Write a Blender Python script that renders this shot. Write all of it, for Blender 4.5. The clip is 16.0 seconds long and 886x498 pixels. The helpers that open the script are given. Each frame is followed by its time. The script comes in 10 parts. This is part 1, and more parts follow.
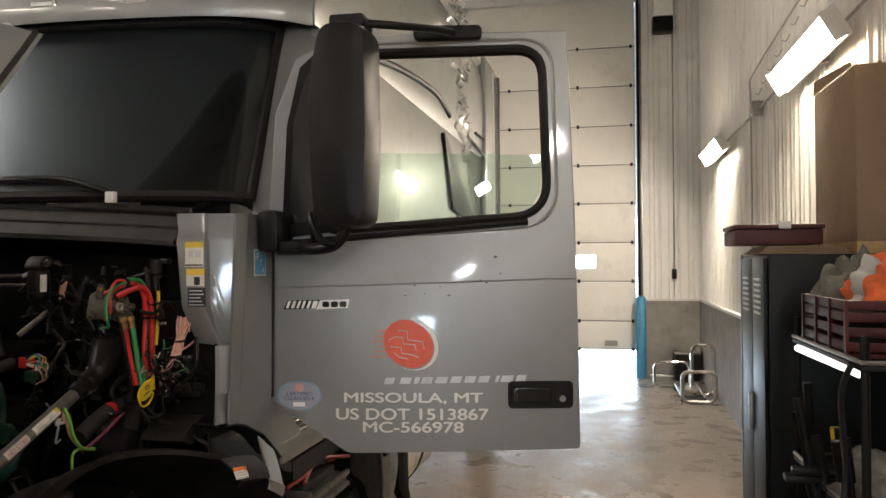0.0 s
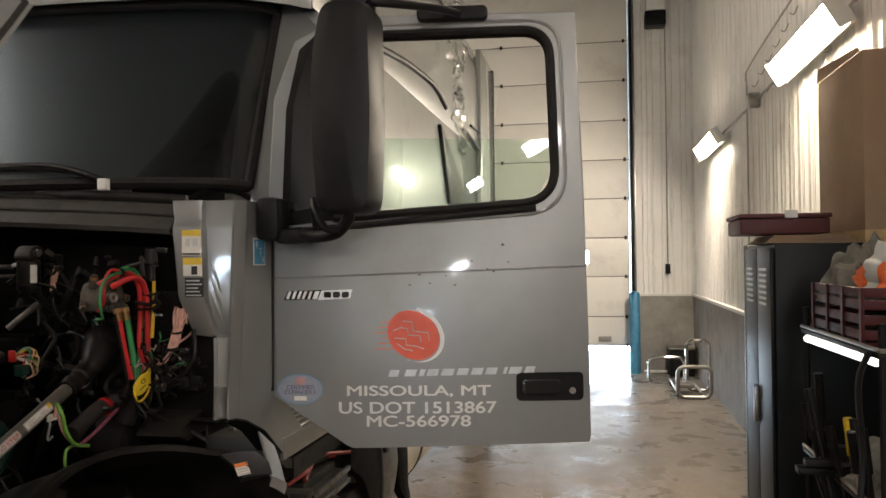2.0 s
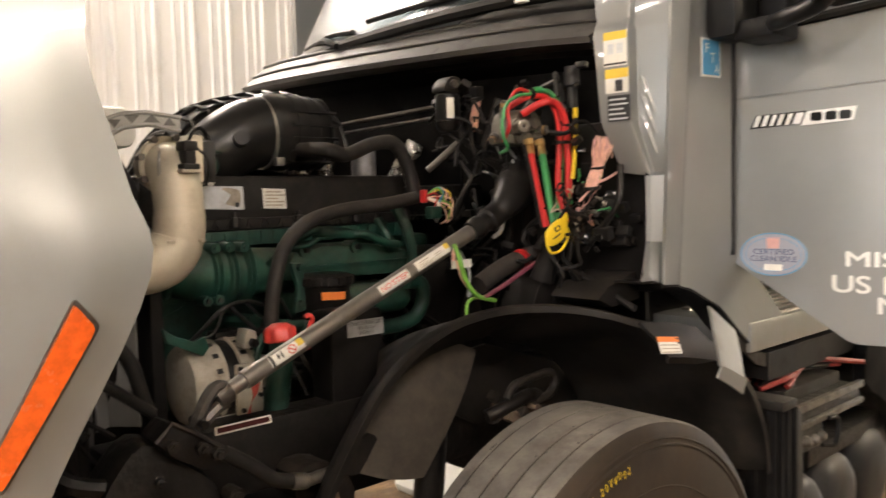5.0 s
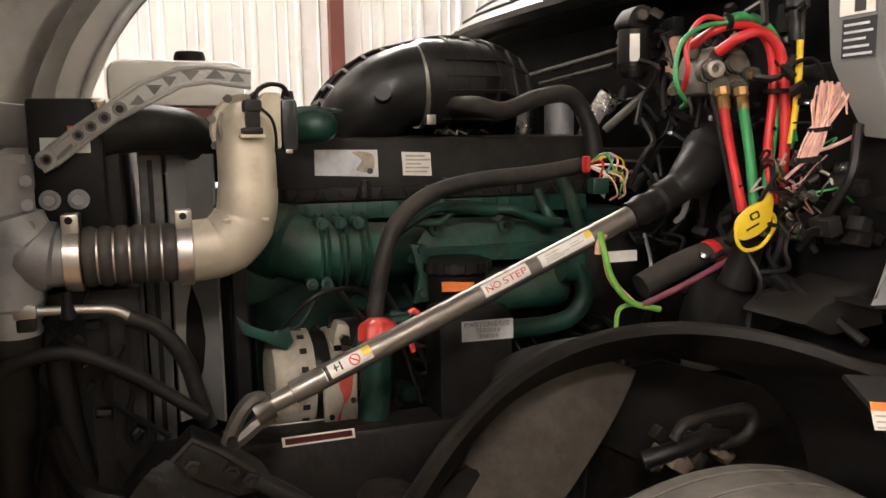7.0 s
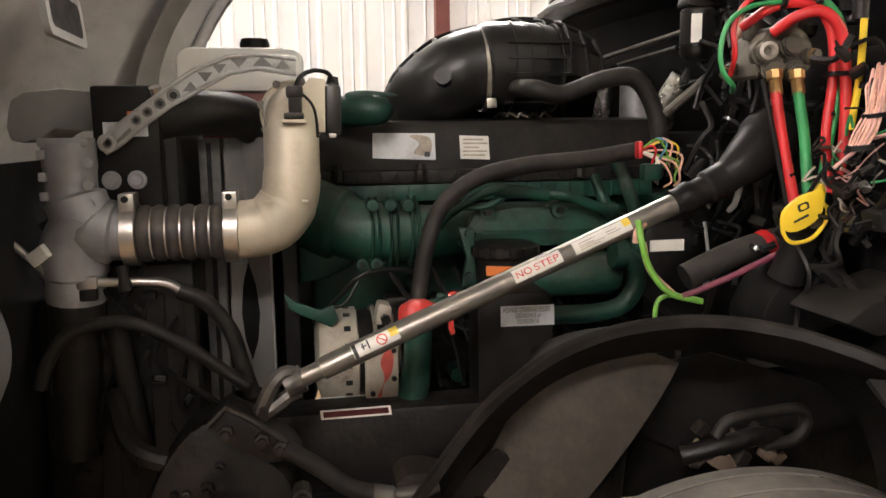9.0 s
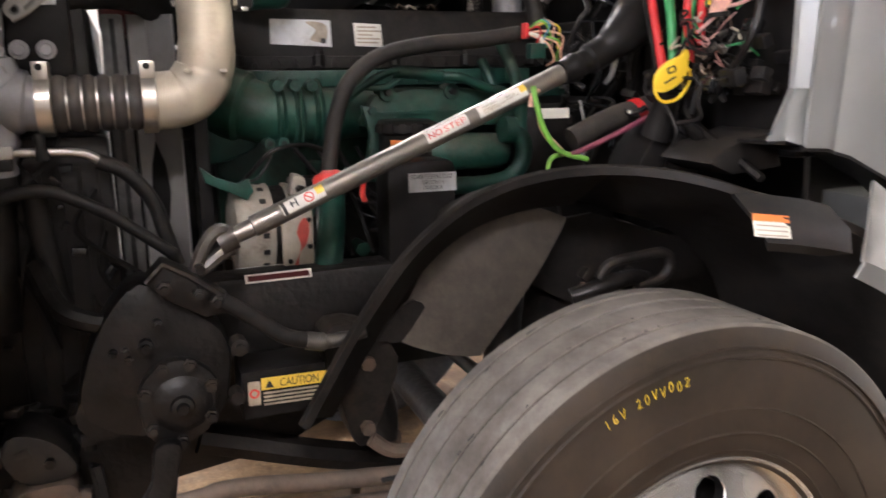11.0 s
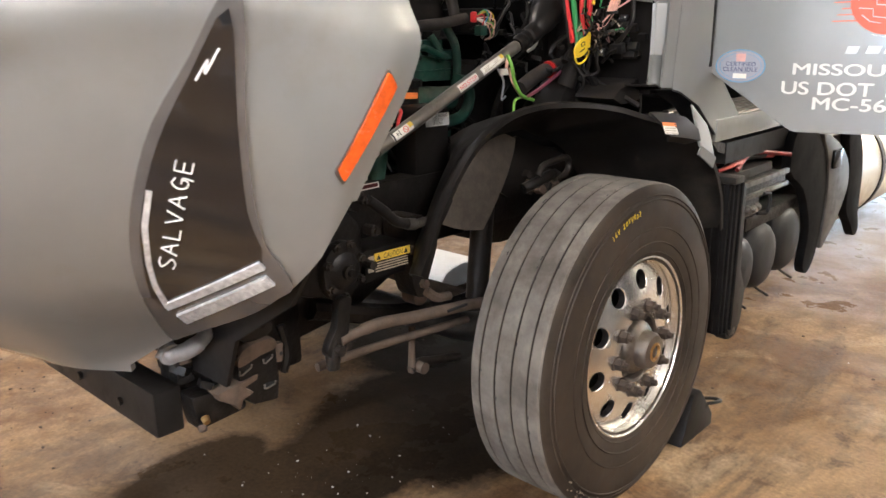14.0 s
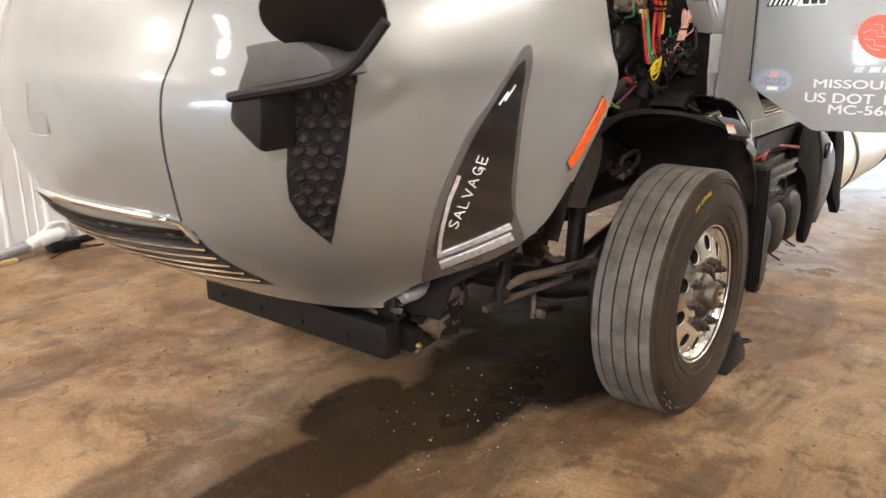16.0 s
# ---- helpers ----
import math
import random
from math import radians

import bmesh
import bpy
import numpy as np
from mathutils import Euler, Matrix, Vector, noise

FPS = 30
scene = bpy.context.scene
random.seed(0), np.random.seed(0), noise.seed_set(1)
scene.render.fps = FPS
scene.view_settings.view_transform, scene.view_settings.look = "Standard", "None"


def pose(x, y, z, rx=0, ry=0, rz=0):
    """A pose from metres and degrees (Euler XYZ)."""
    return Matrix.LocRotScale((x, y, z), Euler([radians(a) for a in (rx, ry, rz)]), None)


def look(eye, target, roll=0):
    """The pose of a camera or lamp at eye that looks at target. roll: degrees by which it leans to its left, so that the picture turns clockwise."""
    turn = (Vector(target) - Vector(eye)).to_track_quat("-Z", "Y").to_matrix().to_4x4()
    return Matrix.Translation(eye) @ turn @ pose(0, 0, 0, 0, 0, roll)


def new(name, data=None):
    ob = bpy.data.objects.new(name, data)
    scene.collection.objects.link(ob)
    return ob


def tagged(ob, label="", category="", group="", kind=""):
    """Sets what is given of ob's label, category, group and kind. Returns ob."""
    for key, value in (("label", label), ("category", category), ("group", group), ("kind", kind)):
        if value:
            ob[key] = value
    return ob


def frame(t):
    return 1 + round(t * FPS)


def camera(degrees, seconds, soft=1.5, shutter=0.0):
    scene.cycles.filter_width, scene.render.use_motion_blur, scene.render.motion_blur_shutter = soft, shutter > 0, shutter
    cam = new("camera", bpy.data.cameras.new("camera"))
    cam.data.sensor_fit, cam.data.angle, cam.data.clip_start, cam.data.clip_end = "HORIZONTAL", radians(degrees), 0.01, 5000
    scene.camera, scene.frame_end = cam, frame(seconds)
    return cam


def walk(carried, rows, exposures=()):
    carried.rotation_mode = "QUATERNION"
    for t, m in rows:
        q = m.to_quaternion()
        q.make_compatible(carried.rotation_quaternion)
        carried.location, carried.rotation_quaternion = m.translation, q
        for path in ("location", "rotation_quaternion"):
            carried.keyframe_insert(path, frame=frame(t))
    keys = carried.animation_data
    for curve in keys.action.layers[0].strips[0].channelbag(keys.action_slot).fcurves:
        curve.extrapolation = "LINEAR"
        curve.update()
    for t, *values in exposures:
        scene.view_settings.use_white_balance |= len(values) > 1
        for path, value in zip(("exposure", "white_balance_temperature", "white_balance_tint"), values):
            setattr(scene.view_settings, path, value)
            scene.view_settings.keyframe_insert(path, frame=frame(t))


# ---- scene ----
from mathutils.bvhtree import BVHTree

cam = camera(58.5, 16.0, shutter=0.35)
PATH = [
    (0, (-0.069, 7.758, 1.885), (-0.478, 9.716, 1.919), -0.3),
    (0.5, (-0.098, 7.679, 1.902), (-0.499, 9.638, 1.935), -0.4),
    (1, (-0.121, 7.674, 1.91), (-0.516, 9.634, 1.942), -0.4),
    (1.5, (-0.139, 7.713, 1.896), (-0.526, 9.675, 1.928), -0.5),
    (2, (-0.146, 7.837, 1.849), (-0.528, 9.8, 1.879), -0.6),
    (2.5, (-0.137, 8.018, 1.764), (-0.549, 9.975, 1.793), -0.7),
    (3, (-0.157, 8.13, 1.712), (-0.692, 10.057, 1.746), -0.8),
    (3.5, (-0.281, 8.229, 1.663), (-0.988, 10.099, 1.7), -1.0),
    (4, (-0.352, 8.326, 1.623), (-1.293, 10.091, 1.638), -1.2),
    (4.5, (-0.31, 8.46, 1.571), (-1.541, 10.035, 1.514), -1.4),
    (5, (-0.256, 8.586, 1.561), (-1.75, 9.908, 1.429), -1.5),
    (5.2, (-0.260, 8.632, 1.535), (-1.840, 9.852, 1.400), -1.5),
    (7.3, (-0.428, 9.201, 1.599), (-2.327, 9.783, 1.363), -1.0),
    (7.5, (-0.421, 9.214, 1.593), (-2.335, 9.75, 1.369), -1.0),
    (8, (-0.413, 9.276, 1.6), (-2.358, 9.681, 1.371), -0.9),
    (8.2, (-0.406, 9.289, 1.608), (-2.355, 9.672, 1.375), -0.8),
    (10.3, (-0.293, 9.330, 1.540), (-2.222, 9.675, 1.146), -0.9),
    (10.5, (-0.283, 9.306, 1.513), (-2.206, 9.686, 1.113), -0.9),
    (11, (-0.248, 9.137, 1.474), (-2.064, 9.851, 1.036), -0.8),
    (11.5, (-0.22, 8.955, 1.456), (-1.864, 9.991, 0.983), -0.8),
    (12, (-0.121, 8.727, 1.447), (-1.719, 9.836, 0.983), -0.6),
    (12.5, (-0.085, 8.549, 1.46), (-1.669, 9.673, 0.985), -0.4),
    (13, (-0.141, 8.308, 1.45), (-1.56, 9.626, 0.95), -0.6),
    (13.5, (-0.105, 8.08, 1.485), (-1.497, 9.426, 0.984), -0.6),
    (14, (-0.066, 7.821, 1.538), (-1.376, 9.23, 0.993), -0.6),
    (14.5, (-0.089, 7.588, 1.582), (-1.346, 9.04, 1.021), -0.6),
    (15, (-0.117, 7.341, 1.611), (-1.341, 8.819, 1.047), -0.6),
    (15.5, (-0.105, 7.067, 1.653), (-1.321, 8.553, 1.091), -0.7),
    (16, (-0.073, 6.786, 1.672), (-1.284, 8.277, 1.115), -0.6),
]
walk(cam, [(t, look(eye, target, roll)) for t, eye, target, roll in PATH],
     exposures=((0, -0.83, 6500, 10), (2, -0.87, 6520, 10), (2.7, -0.90, 6500, 10), (3.5, -0.75, 6600, 10), (4, -0.17, 6650, 10), (4.5, 0.19, 6700, 11), (5, 0.55, 6900, 11), (7.5, 0.73, 6350, 10), (8, 0.73, 6400, 10), (10.5, 0.93, 5900, 11),
                (11, 0.97, 5850, 14), (11.5, 0.95, 5750, 16), (12.5, 1.03, 6050, 13), (13.5, 0.89, 6000, 10), (14, 0.79, 6000, 10), (15, 0.63, 6200, 10), (16, 0.54, 6250, 10)))

# ---------------------------------------------------------------- light
world = bpy.data.worlds.new("world")
scene.world = world
world.use_nodes = True
world.node_tree.nodes["Background"].inputs[0].default_value = (0.75, 0.85, 1.0, 1)
world.node_tree.nodes["Background"].inputs[1].default_value = 0.3
WARM = (1.0, 0.93, 0.93)


def area_lamp(name, place, target, sx, sy, watts, colour=WARM):
    data = bpy.data.lights.new(name, "AREA")
    data.shape, data.size, data.size_y, data.energy, data.color = "RECTANGLE", sx, sy, watts, colour
    ob = new(name, data)
    ob.matrix_world = look(place, target)
    return ob


# ---------------------------------------------------------------- materials
def material(name, colour, rough=0.5, metal=0.0, vary=0.25, scale=6.0, bump=0.0, fine=0.0, coat=0.0, dirt=None, dirt_amount=0.0, dirt_scale=2.5, emit=0.0, spec=0.5, dust=None, dust_amount=0.6):
    m = bpy.data.materials.new(name)
    m.use_nodes = True
    nt = m.node_tree
    nd, ln = nt.nodes, nt.links
    b = nd["Principled BSDF"]
    b.inputs["Metallic"].default_value = metal
    b.inputs["Roughness"].default_value = rough
    b.inputs["Coat Weight"].default_value = coat
    b.inputs["Specular IOR Level"].default_value = spec
    b.inputs["Coat Roughness"].default_value = 0.06
    tc = nd.new("ShaderNodeTexCoord")
    n1 = nd.new("ShaderNodeTexNoise")
    n1.inputs["Scale"].default_value = scale
    n1.inputs["Detail"].default_value = 6
    n1.inputs["Roughness"].default_value = 0.62
    ln.new(tc.outputs["Object"], n1.inputs["Vector"])
    mix = nd.new("ShaderNodeMix")
    mix.data_type = "RGBA"
    lo = [c * (1 - vary) for c in colour]
    hi = [min(1.0, c * (1 + vary)) for c in colour]
    mix.inputs["A"].default_value = (*lo, 1)
    mix.inputs["B"].default_value = (*hi, 1)
    mr = nd.new("ShaderNodeMapRange")
    mr.inputs["From Min"].default_value, mr.inputs["From Max"].default_value = 0.3, 0.7
    ln.new(n1.outputs["Fac"], mr.inputs["Value"])
    ln.new(mr.outputs["Result"], mix.inputs["Factor"])
    col = mix.outputs["Result"]
    if dirt:
        n2 = nd.new("ShaderNodeTexNoise")
        n2.inputs["Scale"].default_value = dirt_scale
        n2.inputs["Detail"].default_value = 8
        n2.inputs["Roughness"].default_value = 0.7
        ln.new(tc.outputs["Object"], n2.inputs["Vector"])
        m2 = nd.new("ShaderNodeMapRange")
        m2.inputs["From Min"].default_value, m2.inputs["From Max"].default_value = 0.60 - 0.25 * dirt_amount, 0.70
        m2.inputs["To Max"].default_value = min(1.0, 0.3 + dirt_amount)
        ln.new(n2.outputs["Fac"], m2.inputs["Value"])
        mx = nd.new("ShaderNodeMix")
        mx.data_type = "RGBA"
        mx.inputs["B"].default_value = (*dirt, 1)
        ln.new(m2.outputs["Result"], mx.inputs["Factor"])
        ln.new(col, mx.inputs["A"])
        col = mx.outputs["Result"]
        rr = nd.new("ShaderNodeMapRange")
        rr.inputs["To Min"].default_value, rr.inputs["To Max"].default_value = rough, min(1, rough + 0.35)
        ln.new(m2.outputs["Result"], rr.inputs["Value"])
        ln.new(rr.outputs["Result"], b.inputs["Roughness"])
    if dust:
        # settled dust, thickest on faces that look up, broken by noise
        ge = nd.new("ShaderNodeNewGeometry")
        sx = nd.new("ShaderNodeSeparateXYZ")
        ln.new(ge.outputs["Normal"], sx.inputs[0])
        n5 = nd.new("ShaderNodeTexNoise")
        n5.inputs["Scale"].default_value = 26
        n5.inputs["Detail"].default_value = 8
        n5.inputs["Roughness"].default_value = 0.75
        ln.new(tc.outputs["Object"], n5.inputs["Vector"])
        ad = nd.new("ShaderNodeMath")
        ad.operation = "MULTIPLY_ADD"
        ln.new(sx.outputs["Z"], ad.inputs[0])
        ad.inputs[1].default_value = 0.22
        ln.new(n5.outputs["Fac"], ad.inputs[2])
        m5 = nd.new("ShaderNodeMapRange")
        m5.inputs["From Min"].default_value, m5.inputs["From Max"].default_value = 0.46, 0.80
        m5.inputs["To Max"].default_value = dust_amount
        ln.new(ad.outputs[0], m5.inputs["Value"])
        md = nd.new("ShaderNodeMix")
        md.data_type = "RGBA"
        md.inputs["B"].default_value = (*dust, 1)
        ln.new(m5.outputs["Result"], md.inputs["Factor"])
        ln.new(col, md.inputs["A"])
        col = md.outputs["Result"]
    ln.new(col, b.inputs["Base Color"])
    if bump or fine:
        n3 = nd.new("ShaderNodeTexNoise")
        n3.inputs["Scale"].default_value = scale * 12 if fine else scale * 3
        n3.inputs["Detail"].default_value = 5
        ln.new(tc.outputs["Object"], n3.inputs["Vector"])
        bp = nd.new("ShaderNodeBump")
        bp.inputs["Strength"].default_value = bump or fine
        bp.inputs["Distance"].default_value = 0.004
        ln.new(n3.outputs["Fac"], bp.inputs["Height"])
        ln.new(bp.outputs["Normal"], b.inputs["Normal"])
    if emit:
        b.inputs["Emission Color"].default_value = (*colour, 1)
        b.inputs["Emission Strength"].default_value = emit
    return m


def glass_material(name, tint, rough=0.0, thin=0.5, haze=0.0):
    m = bpy.data.materials.new(name)
    m.use_nodes = True
    nt = m.node_tree
    nd, ln = nt.nodes, nt.links
    nd.remove(nd["Principled BSDF"])
    gl = nd.new("ShaderNodeBsdfGlossy")
    gl.inputs["Roughness"].default_value = rough
    tr = nd.new("ShaderNodeBsdfTransparent")
    tr.inputs["Color"].default_value = (*tint, 1)
    fr = nd.new("ShaderNodeFresnel")
    fr.inputs["IOR"].default_value = thin + 1.0
    mx = nd.new("ShaderNodeMixShader")
    shine = gl.outputs[0]
    if haze:      # a greasy film that spreads part of the reflection
        g2 = nd.new("ShaderNodeBsdfGlossy")
        g2.inputs["Roughness"].default_value = 0.32
        mh = nd.new("ShaderNodeMixShader")
        mh.inputs[0].default_value = haze
        ln.new(gl.outputs[0], mh.inputs[1])
        ln.new(g2.outputs[0], mh.inputs[2])
        shine = mh.outputs[0]
    ln.new(fr.outputs[0], mx.inputs[0])
    ln.new(tr.outputs[0], mx.inputs[1])
    ln.new(shine, mx.inputs[2])
    ln.new(mx.outputs[0], nd["Material Output"].inputs[0])
    return m


PAINT = material("grey_metallic_paint", (0.245, 0.248, 0.240), 0.38, 0.45, 0.07, 3.0, coat=1.0, fine=0.010, dirt=(0.23, 0.207, 0.172), dirt_amount=0.15, dirt_scale=1.8)
PAINT_DARK = material("grey_inner_paint", (0.20, 0.195, 0.185), 0.5, 0.1, 0.12, 8.0, dirt=(0.12, 0.105, 0.088), dirt_amount=0.3)
INNER_GREY = material("grey_fibreglass_inside", (0.46, 0.45, 0.44), 0.6, 0, 0.12, 7.0, bump=0.05, dirt=(0.28, 0.26, 0.23), dirt_amount=0.3, dirt_scale=4)
DUST = (0.13, 0.105, 0.08)
COWL_GREY = material("dusty_grey_cowl", (0.052, 0.048, 0.043), 0.5, 0, 0.25, 9.0, bump=0.1, dirt=(0.03, 0.027, 0.024), dirt_amount=0.35, dirt_scale=5)
FIREWALL = material("matt_black_firewall", (0.0095, 0.0090, 0.0088), 0.85, 0, 0.5, 8.0, bump=0.3, spec=0.05)
CLEAR_LAMP = material("clear_lamp_strip", (0.62, 0.62, 0.62), 0.3, 0.35, 0.35, 60.0, coat=0.8, fine=0.4)
MIRROR_FOIL = material("holographic_foil", (0.52, 0.54, 0.62), 0.22, 0.4, 0.1, 14.0, coat=0.6)
BLACK = material("black_plastic", (0.0105, 0.0098, 0.0093), 0.40, 0, 0.4, 9.0, bump=0.15, dirt=(0.016, 0.0135, 0.0115), dirt_amount=0.18, dirt_scale=7, spec=0.14, dust=DUST, dust_amount=0.03)
BLACK_DUSTY = material("dusty_black_plastic", (0.0125, 0.0114, 0.0104), 0.48, 0, 0.45, 11.0, bump=0.2, dirt=(0.034, 0.027, 0.021), dirt_amount=0.35, dirt_scale=8, spec=0.2, dust=DUST, dust_amount=0.07)
MIRROR_BLACK = material("weathered_black_plastic", (0.0085, 0.008, 0.0075), 0.45, 0, 0.3, 12.0, bump=0.12, dirt=(0.016, 0.014, 0.012), dirt_amount=0.2, dirt_scale=5, spec=0.22)
BLACK_SATIN = material("satin_black_plastic", (0.011, 0.0105, 0.010), 0.33, 0, 0.3, 9.0, bump=0.06, dirt=(0.03, 0.026, 0.022), dirt_amount=0.2, dirt_scale=6, spec=0.4, dust=DUST, dust_amount=0.08)
BLACK_GLOSS = material("black_gloss", (0.012, 0.012, 0.012), 0.12, 0, 0.2, 4.0)
RUBBER = material("black_rubber", (0.010, 0.0095, 0.009), 0.5, 0, 0.35, 14.0, bump=0.2, dirt=(0.026, 0.021, 0.017), dirt_amount=0.25, dirt_scale=8, spec=0.22, dust=DUST, dust_amount=0.12)
RUBBER_DUSTY = material("dusty_black_rubber", (0.018, 0.016, 0.0145), 0.62, 0, 0.4, 16.0, bump=0.25, dirt=(0.048, 0.039, 0.031), dirt_amount=0.4, dirt_scale=10, spec=0.3, dust=DUST, dust_amount=0.16)
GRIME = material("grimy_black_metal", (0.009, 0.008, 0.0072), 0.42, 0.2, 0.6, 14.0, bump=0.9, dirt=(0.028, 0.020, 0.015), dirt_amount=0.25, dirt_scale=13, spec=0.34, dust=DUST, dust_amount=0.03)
GRIME_DUSTY = material("dusty_black_metal", (0.014, 0.0115, 0.0095), 0.55, 0.2, 0.6, 15.0, bump=0.9, dirt=(0.050, 0.036, 0.025), dirt_amount=0.4, dirt_scale=14, spec=0.32, dust=DUST, dust_amount=0.11)
RUST_TAN = material("dusty_rusty_steel", (0.085, 0.058, 0.040), 0.8, 0.15, 0.45, 12.0, bump=0.4, dirt=(0.05, 0.036, 0.026), dirt_amount=0.45, dirt_scale=8, dust=DUST, dust_amount=0.5)
TANK_GREY = material("dusty_grey_tank", (0.014, 0.014, 0.015), 0.5, 0.0, 0.3, 8.0, bump=0.1, dirt=(0.04, 0.033, 0.027), dirt_amount=0.35, dirt_scale=5, dust=DUST, dust_amount=0.08, spec=0.22)
RED_CABLE = material("dusty_red_cable", (0.24, 0.022, 0.02), 0.5, 0, 0.3, 20.0, dust=DUST, dust_amount=0.3)
FOIL = material("crinkled_foil", (0.60, 0.58, 0.54), 0.22, 1.0, 0.3, 20.0, fine=1.0, dirt=(0.12, 0.10, 0.08), dirt_amount=0.4, dirt_scale=20)
CAST = material("cast_aluminium", (0.46, 0.41, 0.315), 0.52, 0.3, 0.14, 9.0, fine=0.10, dirt=(0.29, 0.25, 0.195), dirt_amount=0.4, dirt_scale=9)
# dull frame rail metal, also the shade painted into the hood bracket's openings
CAST_DULL_SHADE = material("dull_cast_and_pocket_shade", (0.12, 0.117, 0.112), 0.6, 0.2, 0.3, 14.0, dirt=(0.06, 0.054, 0.047), dirt_amount=0.4, dirt_scale=12)
CAST_DARK = material("dull_cast_aluminium", (0.30, 0.295, 0.30), 0.5, 0.3, 0.25, 7.0, fine=0.12, dirt=(0.15, 0.14, 0.135), dirt_amount=0.35, dirt_scale=6, dust=DUST, dust_amount=0.15)
CAST_PALE = material("pale_cast_aluminium", (0.36, 0.325, 0.265), 0.55, 0.2, 0.3, 16.0, bump=0.35, dirt=(0.15, 0.115, 0.085), dirt_amount=0.55, dirt_scale=16)
CAST_BRIGHT = material("bright_cast_aluminium", (0.31, 0.305, 0.29), 0.48, 0.4, 0.15, 14.0, fine=0.4, dirt=(0.16, 0.145, 0.125), dirt_amount=0.3, dirt_scale=14)
CLAMP = material("stainless_band", (0.56, 0.53, 0.47), 0.28, 0.9, 0.15, 12.0, dirt=(0.25, 0.20, 0.14), dirt_amount=0.25, dirt_scale=14)
STEEL_WORN = material("worn_grey_steel", (0.115, 0.105, 0.092), 0.4, 0.6, 0.4, 16.0, bump=0.3, dirt=(0.045, 0.033, 0.025), dirt_amount=0.45, dirt_scale=18)
POLISHED = material("polished_wheel", (0.84, 0.82, 0.78), 0.22, 0.93, 0.08, 5.0, dirt=(0.55, 0.49, 0.40), dirt_amount=0.12, dirt_scale=7)

_n = POLISHED.node_tree
_t = _n.nodes.new("ShaderNodeTangent")
_t.direction_type, _t.axis = "RADIAL", "X"
_n.nodes["Principled BSDF"].inputs["Anisotropic"].default_value = 0.75
_n.nodes["Principled BSDF"].inputs["Anisotropic Rotation"].default_value = 0.25
_n.links.new(_t.outputs[0], _n.nodes["Principled BSDF"].inputs["Tangent"])
CHROME = material("chrome", (0.80, 0.79, 0.77), 0.08, 1.0, 0.04)
STEEL = material("zinc_steel", (0.42, 0.40, 0.37), 0.35, 0.9, 0.15, 10.0, dirt=(0.2, 0.15, 0.1), dirt_amount=0.25)
RUST = material("rusty_steel", (0.075, 0.052, 0.038), 0.8, 0.2, 0.45, 14.0, bump=0.4, dirt=(0.14, 0.095, 0.06), dirt_amount=0.3, dirt_scale=9)
GREEN = material("green_engine_paint", (0.009, 0.046, 0.032), 0.42, 0.1, 0.5, 14.0, bump=0.4, dirt=(0.014, 0.018, 0.013), dirt_amount=0.45, dirt_scale=10, spec=0.45, dust=DUST, dust_amount=0.14)
GREEN_DUSTY = material("dusty_green_engine_paint", (0.013, 0.058, 0.039), 0.48, 0.1, 0.5, 14.0, bump=0.4, dirt=(0.020, 0.026, 0.018), dirt_amount=0.45, dirt_scale=10, spec=0.4, dust=DUST, dust_amount=0.42)
ORANGE = material("orange_lens", (0.62, 0.090, 0.010), 0.2, 0, 0.25, 70.0, coat=0.8, fine=0.2, dirt=(0.42, 0.06, 0.01), dirt_amount=0.3, dirt_scale=30)
RED = material("red_rubber", (0.48, 0.020, 0.022), 0.42, 0, 0.15, 12.0)
RED_PLASTIC = material("red_plastic", (0.62, 0.055, 0.045), 0.4, 0, 0.12, 12.0)
GREEN_HOSE = material("green_rubber", (0.035, 0.24, 0.075), 0.42, 0, 0.15, 12.0)
LIME = material("lime_wire", (0.15, 0.36, 0.05), 0.45, 0, 0.3, 12.0, dirt=(0.05, 0.10, 0.02), dirt_amount=0.3, dirt_scale=20, dust=DUST, dust_amount=0.3)
YELLOW = material("yellow_plastic", (0.72, 0.50, 0.025), 0.45, 0, 0.12, 14.0)
PINK = material("peach_wires", (0.70, 0.40, 0.30), 0.5, 0, 0.25, 60.0)
MAGENTA = material("magenta_wire", (0.17, 0.035, 0.065), 0.5, 0, 0.2, 14.0, dust=DUST, dust_amount=0.3)
BLUE = material("blue_steel", (0.06, 0.24, 0.40), 0.5, 0.1, 0.2, 9.0, dirt=(0.10, 0.12, 0.13), dirt_amount=0.2)
WHITE = material("white_plastic", (0.70, 0.69, 0.65), 0.5, 0, 0.08, 5.0, dirt=(0.45, 0.42, 0.36), dirt_amount=0.2)
LABEL = material("white_label", (0.68, 0.66, 0.60), 0.5, 0, 0.10, 20.0)
LABEL_WORN = material("worn_label", (0.58, 0.60, 0.61), 0.4, 0.2, 0.2, 18.0, dirt=(0.34, 0.30, 0.25), dirt_amount=0.25, dirt_scale=14)
LABEL_PINK = material("faded_red_print", (0.55, 0.30, 0.27), 0.45, 0, 0.2, 30.0)
CRATE_RED = material("grimy_maroon_plastic", (0.062, 0.010, 0.010), 0.5, 0, 0.35, 9.0, dirt=(0.04, 0.018, 0.014), dirt_amount=0.25, spec=0.25)
CEILING = material("dark_insulation_ceiling", (0.10, 0.105, 0.11), 0.7, 0, 0.15, 1.0, bump=0.1, dirt=(0.07, 0.07, 0.07), dirt_amount=0.3, dirt_scale=0.6)
LABEL_OLD = material("stained_print", (0.36, 0.31, 0.24), 0.6, 0, 0.3, 40.0)
